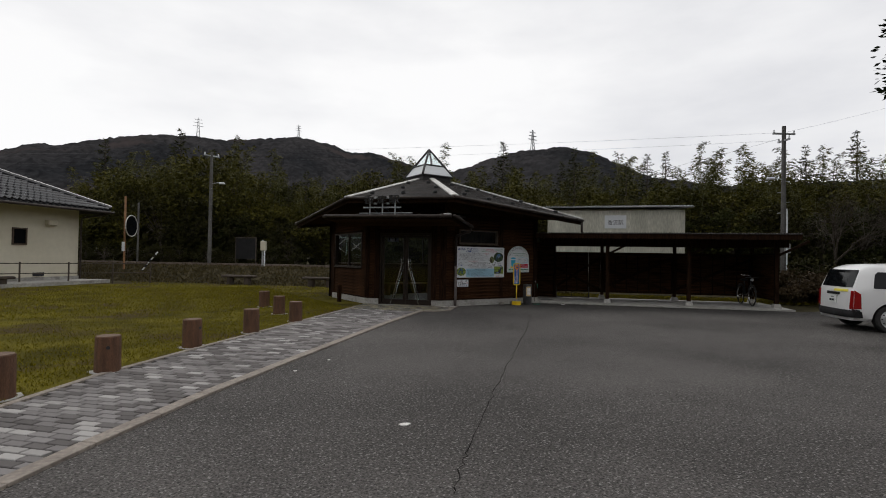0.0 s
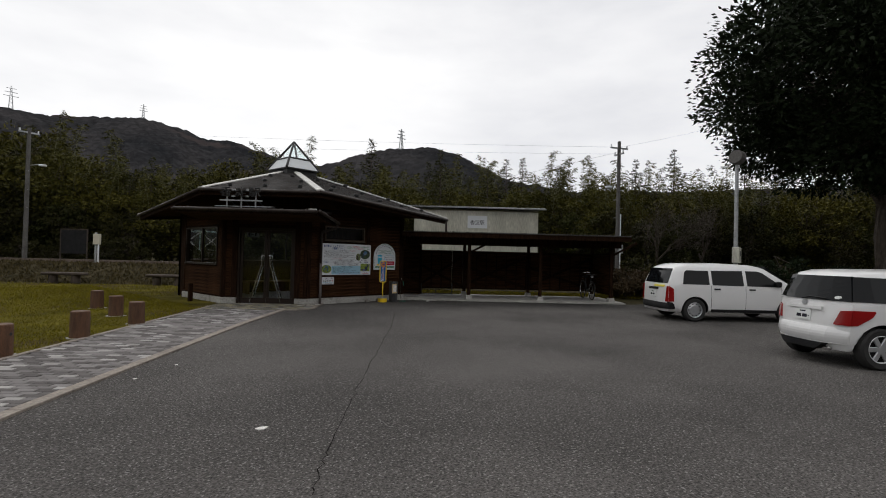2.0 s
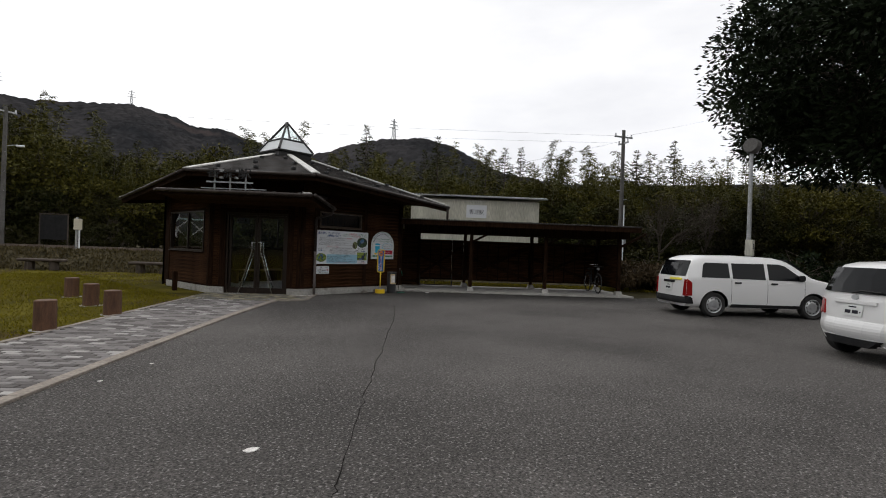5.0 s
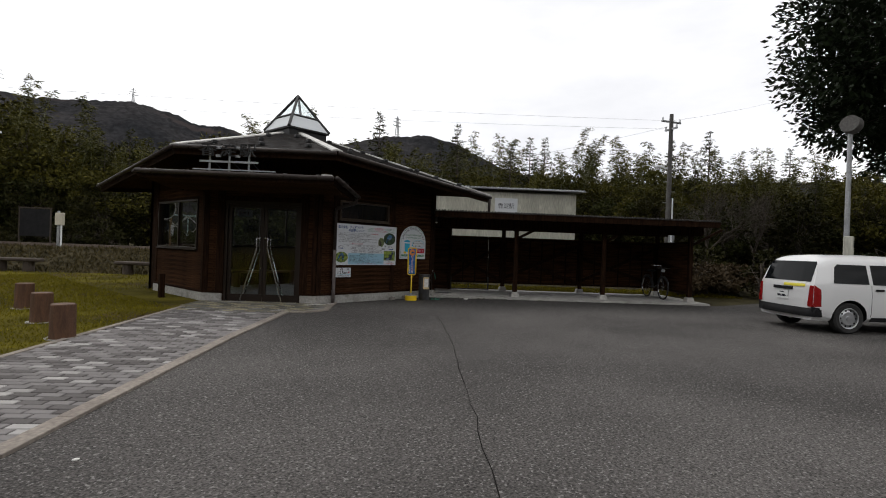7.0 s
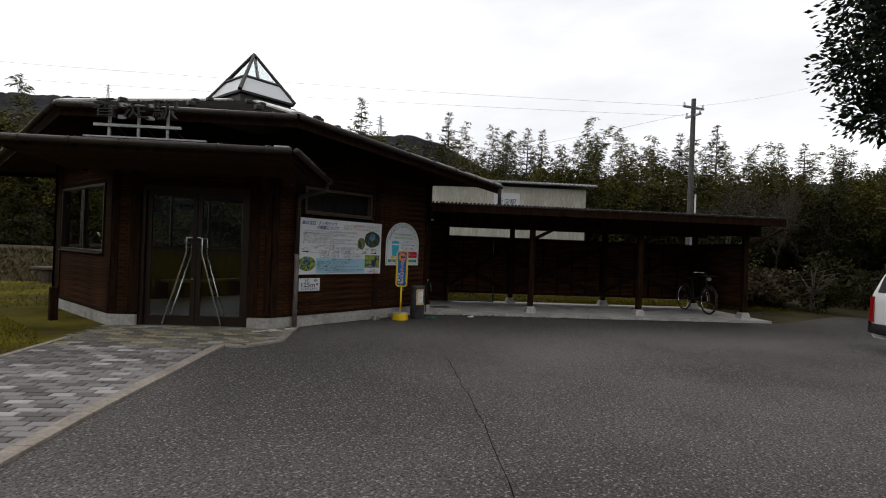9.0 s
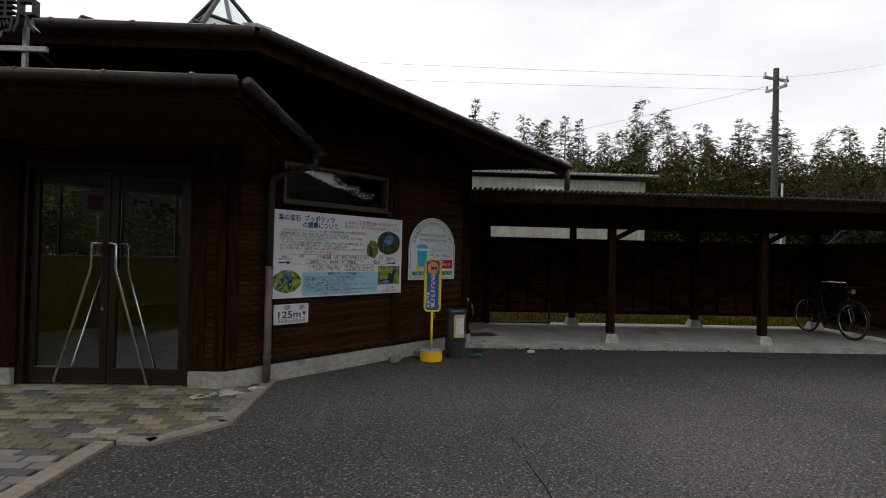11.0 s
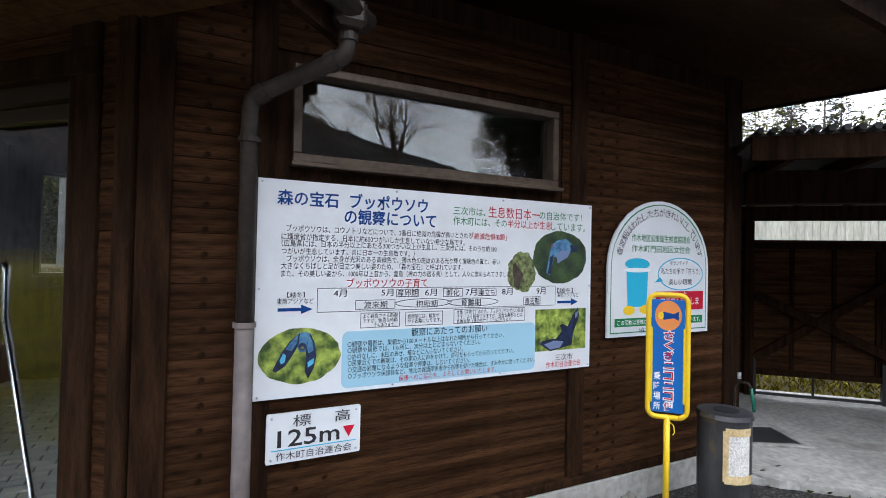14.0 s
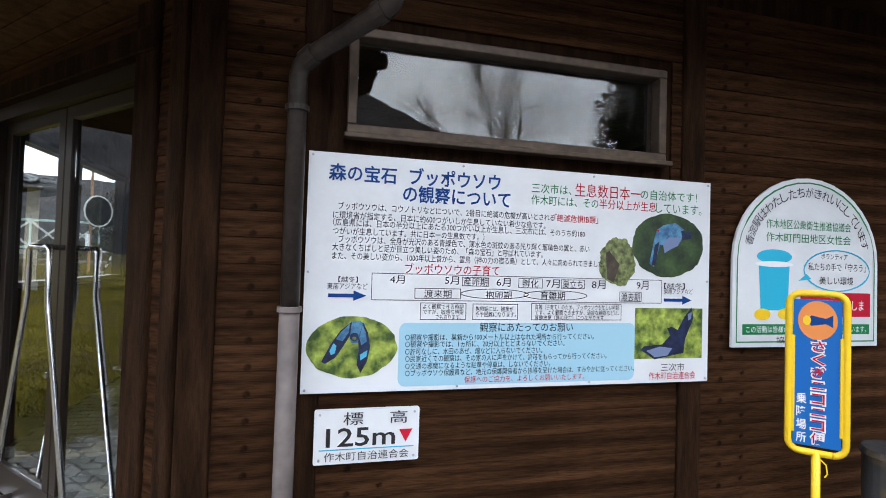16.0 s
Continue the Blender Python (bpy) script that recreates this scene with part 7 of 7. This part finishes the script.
for i in range(9):
    box_part("upright", (i * 2.0, 0, 1.3), (0.12, 0.12, 4.4), M_TEAL, bridge, 0.01)
    if i < 8:
        for z0, z1 in ((1.6, 3.4), (3.4, 1.6)):
            bm = BM()
            bx(bm, (1.345, 0, 0), (2.69, 0.06, 0.14), pose(i * 2.0, 0.02 if z0 < z1 else -0.05, z0, 0, -math.degrees(math.atan2(z1 - z0, 2.0)), 0))
            part("brace", bm, M_FLASH, bridge)
box_part("deck", (8, 1.2, 1.2), (16, 2.4, 0.3), M_CONC, bridge)

# ---- railing along the lawn ----
rail = thing("fence", "low galvanised pipe railing at the lawn's edge", "fence")
fp = [(-6.3, 26.4), (-4.5, 27.0), (-2.9, 27.5), (-1.3, 27.9), (0.3, 28.2), (1.8, 28.4)]
for x, y in fp:
    bm = BM()
    cyl(bm, (x, y, 0), (x, y, 0.98), 0.032, n=8)
    part("post", bm, M_BENCH, rail)
for z in (0.5, 0.92):
    bm = BM()
    tube(bm, [(x, y, z) for x, y in fp], 0.02, 6)
    part("rail", bm, M_BENCH, rail)

# ---- railway side ----
for d in (25.6, 26.67):
    ob = thing("rail_track", "rusty steel running rail of the single track", "rail", RAIL, group="running rails")
    box_part("rail_head", (0, d, 0.86), (110, 0.065, 0.11), mat("rusty_rail", (0.10, 0.075, 0.06), (0.17, 0.135, 0.11), scale=3, rough=0.6), ob)
bm = BM()
rng = random.Random(41)
prof = ((22.3, -0.02), (22.7, 0.10), (23.2, 0.30), (23.7, 0.50), (24.2, 0.68), (24.7, 0.78), (26.2, 0.80), (27.8, 0.80), (28.3, 0.55))
rows = [[bm.verts.new(sd(-55 + i * 0.5, d + rng.uniform(-0.10, 0.10), z + rng.uniform(-0.035, 0.035))) for i in range(221)] for d, z in prof]
for a, b in zip(rows, rows[1:]):
    for i in range(220):
        bm.faces.new((a[i], a[i + 1], b[i + 1], b[i]))
tagged(part("trackbed", bm, M_BANK), "low ballast bank of the railway line", "trackbed", kind="structure")
M_POST = mat("faded_orange_paint", (0.26, 0.13, 0.06), (0.36, 0.19, 0.09), scale=4, rough=0.6)
curve = thing("traffic_mirror", "large round traffic mirror on a faded orange post", "traffic mirror", RAIL @ pose(-22.64, 23.77, 0.50))
bm = BM()
cyl(bm, (0, 0, 0), (0, 0, 3.95), 0.05, n=8)
part("post", bm, M_POST, curve)
bm = BM()
MC, MN = Vector((0.26, 0.09, 2.36)), Vector((0.966, 0.26, 0.0))
cyl(bm, MC + MN * 0.07, MC + MN * 0.01, 0.55, 0.53, 28)
part("mirror_glass", bm, M_TINT, curve, "dark rounded mirror glass")
bm = BM()
tube(bm, [MC + MN * 0.06 + 0.56 * (math.cos(2 * math.pi * i / 28) * Vector((-0.26, 0.966, 0)) + math.sin(2 * math.pi * i / 28) * Vector((0, 0, 1))) for i in range(29)], 0.03, 6)
part("mirror_rim", bm, M_FLASH, curve, "pale mirror rim")
bm = BM()
cyl(bm, (0.0, -0.08, 1.0), (0, -0.08, 1.5), 0.07, n=8)
part("notice_plate", bm, M_WHITE, curve)
t = thing("signal_post", "plain grey steel post beside the track", "post", RAIL @ pose(-24.35, 26.5, 0.72))
bm = BM()
cyl(bm, (0, 0, 0), (0, 0, 3.7), 0.05, n=8)
part("shaft", bm, M_POLE, t)
t = thing("crossing_pole", "black and white striped crossing pole leaning by the track", "barrier pole", RAIL @ pose(-21.4, 23.57, 0.42) @ Matrix.Diagonal((0.89, 0.89, 0.89, 1)))
for k in range(8):
    bm = BM()
    cyl(bm, Vector((1.15 * k / 8, 0, 1.2 * k / 8)), Vector((1.15 * (k + 1) / 8, 0, 1.2 * (k + 1) / 8)), 0.04, n=8)
    part("band", bm, M_WHITE if k % 2 else M_BLACK, t)
t = thing("relay_box", "white relay box on a post with a bent conduit", "relay box", RAIL @ pose(-15.4, 25.4, 0.6))
box_part("casing", (0, 0, 1.30), (0.28, 0.2, 0.5), M_CREAM, t, 0.02)
bm = BM()
cyl(bm, (-0.05, 0, 0), (-0.05, 0, 1.62), 0.05, n=8)
part("post", bm, M_GALV, t)
bm = BM()
tube(bm, [(0.1, -0.05, 1.05), (0.1, -0.05, 0.2), (0.2, -0.05, 0.06), (0.5, -0.05, 0.02)], 0.035, 8)
part("conduit", bm, M_WHITE, t)
t = thing("blank_sign", "dark empty sign frame on two posts beyond the track", "sign", RAIL @ pose(-17.9, 27.6, 0.72))
# black sheet added in place of the dark view through the open frame
box_part("panel", (0, 0, 1.05), (1.3, 0.03, 1.2), M_TRIMBLACK, t)
for sx in (-0.66, 0.66):
    box_part("post", (sx, 0, 0.85), (0.05, 0.05, 1.75), M_BENCH, t)
box_part("top_rail", (0, 0, 1.70), (1.38, 0.05, 0.05), M_BENCH, t)

# ---- shrubs and scrub on the edges ----
shrub = [broad_meshes(90 + i, 1.5, 0.9, 1500, 0.14, M_SCRUB, 22, 0.0, 1.0) for i in range(3)]
dry = [broad_meshes(100 + i, 1.2, 0.9, 1500, 0.15, M_DRY, 20, 0.0, 0.7) for i in range(2)]
# hedge in near-black M_LEAF: the big tree's shade is put into its colour
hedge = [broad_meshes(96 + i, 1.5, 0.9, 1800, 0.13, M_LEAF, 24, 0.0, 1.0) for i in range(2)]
rng = random.Random(31)
for k in range(34):
    s, d = rng.uniform(7.6, 22), rng.uniform(20.0, 23.5)
    if k < 10:
        s, d = rng.uniform(7.4, 10.5), rng.uniform(19.8, 22.0)
    x, y, _ = sd(s, d)
    plant("shrub", dry[k % 2] if k < 14 else shrub[k % 3], ("stem", "foliage"), "low untidy green and brown shrub beyond the forecourt", "shrub", x, y, 0.0, rng.uniform(0, 360), rng.uniform(0.55, 1.1), "shrubs past the forecourt")
for k in range(46):
    x, y, _ = sd(rng.uniform(-40, -6), rng.uniform(28.4, 29.6))
    plant("shrub", shrub[k % 3], ("stem", "foliage"), "low untidy green and brown shrub along the track", "shrub", x, y, 0.6, rng.uniform(0, 360), rng.uniform(0.5, 1.0), "shrubs along the track")
for k in range(16):
    x, y = 22.5 + k * 0.75 + rng.uniform(-0.3, 0.3), 4.6 - k * 0.95 + rng.uniform(-0.4, 0.4)
    plant("hedge_shrub", hedge[k % 2], ("stem", "foliage"), "clipped green hedge shrub behind the parked cars", "hedge", x, y, 0.0, rng.uniform(0, 360), rng.uniform(0.9, 1.25), "hedge behind the cars")

# bare tree, rear hill and grove on the far side of the forecourt
bare = bare_meshes(7, 11.0, 2.4)
plant("bare_tree", bare, ("trunk", "crown"), "leafless spreading tree across the forecourt", "tree", 20.8, -14.7, 0, 20, 2.05)
plant("bare_tree", bare, ("trunk", "crown"), "leafless grey tree at the grove's edge", "tree", *sd(12.5, 27.5)[:2], 0, 80, 0.62)
plant("bare_tree", bare, ("trunk", "crown"), "leafless grey tree at the grove's edge", "tree", *sd(15.5, 28.5)[:2], 0, 190, 0.66)
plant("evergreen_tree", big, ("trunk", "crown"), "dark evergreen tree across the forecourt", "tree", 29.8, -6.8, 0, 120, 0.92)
build_hill("hill", "steep wooded hillside across the road", [(135, 0.10), (148, 0.19), (156, 0.23), (162, 0.265), (168, 0.32), (174, 0.37), (182, 0.42), (195, 0.44), (215, 0.40), (240, 0.32), (265, 0.28), (290, 0.22)], 90, 120, 12)

# ---- crack in the asphalt ----
rng = random.Random(4)
pts = []
for (x0, y0), (x1, y1) in (((2.05, 3.1), (2.51, 3.62)), ((2.51, 3.62), (4.21, 5.31)), ((4.21, 5.31), (7.42, 8.39)), ((7.42, 8.39), (9.4, 10.5))):
    for k in range(14):
        f = k / 14
        pts.append((x0 + (x1 - x0) * f + rng.uniform(-0.02, 0.02), y0 + (y1 - y0) * f + rng.uniform(-0.02, 0.02)))
bm = BM()
for (a, b), (c, d) in zip(pts, pts[1:]):
    n = Vector((b - d, c - a, 0)).normalized() * rng.uniform(0.002, 0.0048)
    bm.faces.new([bm.verts.new(p) for p in ((a - n.x, b - n.y, 0.0065), (c - n.x, d - n.y, 0.0065), (c + n.x, d + n.y, 0.0065), (a + n.x, b + n.y, 0.0065))])
tagged(part("crack", bm, M_CRACK), "long thin crack running across the asphalt", "crack", kind="structure")


# ---- plaster spilt on the doorstep ----
M_SPILL = mat("dried_plaster", (0.42, 0.40, 0.37), (0.62, 0.60, 0.57), scale=20, rough=0.95, bump=0.4)
rng = random.Random(17)
for k in range(9):
    cx, cy, rr = 8.26 + rng.uniform(-0.28, 0.30), 12.80 + rng.uniform(-0.10, 0.10), rng.uniform(0.02, 0.085)
    bm = BM()
    poly = []
    for i in range(18):
        a = 2 * math.pi * i / 18
        q = rr * (0.7 + 0.55 * noise.noise(Vector((math.cos(a) * 1.6, math.sin(a) * 1.6, k * 3.7))))
        poly.append((cx + 1.5 * q * math.cos(a), cy + q * 0.7 * math.sin(a)))
    prism(bm, poly, 0.014, 0.031)
    tagged(part("plaster_spill", bm, M_SPILL), "pale dried plaster spilt on the paving by the wall", "plaster spill", "plaster spills")


# ---- lawn blades ----
def grass(name, label, inside, n, seed, material, h=0.035):
    rng = np.random.default_rng(seed)
    pts = []
    while len(pts) < n:
        p = inside(rng)
        if p is not None:
            pts.append(p)
    pts = np.array(pts)
    dirs = np.stack([rng.normal(0, 0.6, len(pts)), rng.normal(0, 0.6, len(pts)), np.ones(len(pts))], axis=1)
    ob = new(name, leaf_mesh(name, pts, dirs, h, [material], rng, aspect=3.5))
    return tagged(ob, label, "grass", kind="stuff")


M_GRASS = leafy("grass_blade", (0.060, 0.052, 0.003), (0.21, 0.178, 0.010))


def lawn_spot(rng):
    y = rng.uniform(5.5, 24.0)
    edge = float(np.interp(y, [p[1] for p in INNER], [p[0] for p in INNER])) if y < 13.9 else 5.9
    x = edge - 0.12 - rng.exponential(4.0)
    return (x, y, 0.006) if x > -14 else None


def strip_spot(rng):
    s, d = rng.uniform(-2.0, 9.5), rng.uniform(20.2, 22.6)
    return sd(s, d, 0.0)


grass("lawn_grass", "short mossy yellow-green grass blades", lawn_spot, 80000, 3, M_GRASS)
def far_spot(rng):
    x, y = rng.uniform(-12, 9), rng.uniform(14, 30)
    return (x, y, 0.006) if x + y < 31.0 and (x < 5.6 or y > 17.6) and not (x < 1.0 and y > 27.0 + 0.3 * x) else None


grass("lawn_grass", "longer yellow-green grass towards the track", far_spot, 30000, 4, M_GRASS, 0.055)
def bank_spot(rng):
    d = rng.uniform(22.2, 24.9)
    return sd(rng.uniform(-34, 1), d, float(np.interp(d, (22.3, 22.7, 23.2, 23.7, 24.2, 24.7), (-0.02, 0.08, 0.28, 0.48, 0.66, 0.76))))


M_HAY = leafy("dry_grass_blade", (0.022, 0.019, 0.007), (0.105, 0.082, 0.036))
grass("bank_grass", "dry brown and olive grass on the railway bank", bank_spot, 18000, 6, M_HAY, 0.15)
grass("verge_grass", "short green grass behind the shelter", strip_spot, 14000, 5, M_GRASS, 0.07)
rng2 = np.random.default_rng(8)
fallen = np.stack([rng2.uniform(11.9, 14.5, 90), np.zeros(90), np.full(90, 0.012)], axis=1)
fallen[:, 1] = 24.66 - fallen[:, 0] + rng2.normal(0, 0.06, 90)
tagged(new("leaf_litter", leaf_mesh("leaf_litter", fallen, np.stack([rng2.normal(size=90), rng2.normal(size=90), rng2.uniform(0, 0.3, 90)], axis=1), 0.05, [M_SCRUB], rng2)), "dead leaves and weeds along the slab's edge", "leaf litter", kind="stuff")

# ---- waiting room ----
bench_in = thing("waiting_bench", "plain wooden bench inside the waiting room", "bench", pose(9.6, 17.3, 0.03))
box_part("seat", (0, 0, 0.42), (2.2, 0.4, 0.05), M_LOG, bench_in, 0.01)
for sx in (-0.9, 0.9):
    box_part("leg", (sx, 0, 0.2), (0.08, 0.36, 0.4), M_LOG, bench_in)
for x, w, h, lab, red in ((8.22, 0.36, 0.36, "white sheet with a red mark hanging in the window", True), (8.88, 0.46, 0.20, "white sheet with dark bars hanging in the window", False)):
    poster = thing("poster", lab, "poster", pose(x, 17.70, 2.19))
    shape(poster, "sheet", rect(0, 0, w, h), M_BOARD, 0.0, 0.004)
    if red:
        shape(poster, "red_mark", rect(0.08, 0.04, w - 0.06, h - 0.08, 0.03), M_RED, 0.002)
    else:
        for u in (0.05, 0.30):
            shape(poster, "bar", rect(u, 0.05, u + 0.05, 0.16), M_INK, 0.002)
        shape(poster, "bar", rect(0.13, 0.08, 0.26, 0.11), M_INK, 0.002)
M_FLOORBLOCK = leafy("floor_block", (0.27, 0.275, 0.275), (0.40, 0.405, 0.40), 0.75)
verts, faces = [], []
for j in range(48):
    for i in range(28):
        x, y = 6.90 + i * 0.20 + 0.1 * (j % 2), 13.2 + j * 0.10
        if x > 11.6 or y > 17.7 or x + y < 21.85:
            continue
        k = len(verts)
        for z, e in ((0.025, 0.0), (0.036, 0.0), (0.039, 0.003)):
            verts += [(x + sx * (0.094 - e), y + sy * (0.044 - e), z) for sx, sy in ((-1, -1), (1, -1), (1, 1), (-1, 1))]
        for lv in (0, 4):
            faces += [(k + lv + q, k + lv + (q + 1) % 4, k + lv + 4 + (q + 1) % 4, k + lv + 4 + q) for q in range(4)]
        faces.append((k + 8, k + 9, k + 10, k + 11))
me = bpy.data.meshes.new("floor_blocks")
me.from_pydata(verts, [], faces)
me.materials.append(M_FLOORBLOCK)
blocks = new("floor_blocks", me)
blocks.parent = bpy.data.objects["floor"]
tagged(blocks, kind="stuff")

# ---- paving blocks and kerbs ----
PAVE = OUTER + DOORSTEP[1:] + INNER[::-1][1:]


def in_poly(x, y, poly):
    c = False
    for (x0, y0), (x1, y1) in zip(poly, poly[1:] + poly[:1]):
        if (y0 > y) != (y1 > y) and x < (x1 - x0) * (y - y0) / (y1 - y0) + x0:
            c = not c
    return c


def edge_gap(x, y, poly):
    best = 9.0
    for (x0, y0), (x1, y1) in zip(poly, poly[1:]):
        dx, dy = x1 - x0, y1 - y0
        t = max(0.0, min(1.0, ((x - x0) * dx + (y - y0) * dy) / (dx * dx + dy * dy)))
        best = min(best, math.hypot(x - x0 - t * dx, y - y0 - t * dy))
    return best


def build_paving():
    pave = bpy.data.objects["pavement"]
    pw, ph = 0.20, 0.10
    meshes = []
    for k in range(4):
        bm = BM()
        bx(bm, (0, 0, 0.006), (pw - 0.011, ph - 0.011, 0.026), bev=0.003)
        meshes.append(mesh_of(bm, "paver", (M_PAVER, M_PAVER, M_PAVERDARK, M_PAVERWARM)[k]))
    rng = random.Random(12)
    near, rest = [], []
    for j in range(-85, 190):
        d = 1.0 + j * ph
        for i in range(-50, 30):
            s = i * pw + (0.5 * pw if j % 2 else 0.0)
            x, y, _ = sd(s, d)
            if y < -6 or not in_poly(x, y, PAVE):
                continue
            if edge_gap(x, y, OUTER) < 0.10 or edge_gap(x, y, INNER) < 0.07 or edge_gap(x, y, DOORSTEP[:4]) < 0.085:
                continue
            (near if x + y > 19.2 and x > 5.6 else rest).append((x, y))
    near, spare = near[:300], near[300:]
    for x, y in near:
        ob = new("paver", meshes[rng.choice((0, 2, 2, 3, 3, 3))])
        ob.parent = pave
        ob.matrix_local = pose(x, y, 0.006 + rng.uniform(-0.002, 0.002), rng.uniform(-0.5, 0.5), rng.uniform(-0.5, 0.5), -45 + rng.uniform(-0.7, 0.7))
    verts, faces, mats = [], [], []
    for x, y in rest + spare:
        c = pose(x, y, 0, rng.uniform(-0.5, 0.5), rng.uniform(-0.5, 0.5), -45 + rng.uniform(-0.6, 0.6))
        k = len(verts)
        w, h, b = pw / 2 - 0.0075, ph / 2 - 0.0075, 0.005
        zt = 0.023 + rng.uniform(-0.002, 0.002)
        for z, e in ((0.0, 0.0), (zt - b, 0.0), (zt, b)):
            for sx, sy in ((-1, -1), (1, -1), (1, 1), (-1, 1)):
                verts.append(tuple(c @ Vector((sx * (w - e), sy * (h - e), z))))
        for lv in (0, 4):
            for q in range(4):
                faces.append((k + lv + q, k + lv + (q + 1) % 4, k + lv + 4 + (q + 1) % 4, k + lv + 4 + q))
        faces.append((k + 8, k + 9, k + 10, k + 11))
        mi = rng.choice((0, 0, 0, 0, 1, 1, 1, 2))
        mats += [mi] * 9
    me = bpy.data.meshes.new("pavers")
    me.from_pydata(verts, [], faces)
    for m in (M_PAVERI, M_PAVERDARKI, M_PAVERWARMI):
        me.materials.append(m)
    me.polygons.foreach_set("material_index", np.array(mats, dtype=np.int32))
    ob = new("pavers", me)
    ob.parent = pave
    tagged(ob, kind="stuff")

    def kerb(line, w, side, lengths):
        for (x0, y0), (x1, y1) in zip(line, line[1:]):
            ln = math.hypot(x1 - x0, y1 - y0)
            n = max(1, round(ln / lengths))
            m = along((x0, y0), (x1, y1))
            for i in range(n):
                bm = BM()
                bx(bm, (ln * (i + 0.5) / n, side * w / 2, 0.012), (ln / n - 0.008, w, 0.036), bev=0.004)
                bmesh.ops.transform(bm, matrix=m, verts=bm.verts)
                part("kerb_stone", bm, M_KERB, pave)
    kerb(OUTER, 0.13, 1, 0.6)
    kerb(INNER, 0.08, -1, 0.6)
    kerb(DOORSTEP[:4], 0.11, 1, 0.45)


def island(name, c1, c2):
    return leafy(name, c1, c2, 0.9)


M_PAVERDARK = mat("dark_paver", (0.085, 0.079, 0.066), (0.13, 0.122, 0.102), scale=9, rough=0.9, bump=0.25, rand=0.35)
M_PAVERWARM = mat("warm_paver", (0.17, 0.15, 0.10), (0.25, 0.22, 0.14), scale=9, rough=0.9, bump=0.25, rand=0.35)
M_PAVERI = island("loose_paver", (0.14, 0.130, 0.126), (0.235, 0.222, 0.217))
M_PAVERDARKI = island("loose_dark_paver", (0.085, 0.078, 0.075), (0.145, 0.135, 0.131))
M_PAVERWARMI = island("loose_warm_paver", (0.22, 0.21, 0.20), (0.40, 0.385, 0.37))
build_paving()

# daylight passes the clear panes
for ob in scene.objects:
    if ob.type == "MESH" and ob.data.materials and ob.data.materials[0] == M_GLASS:
        ob.visible_shadow = False
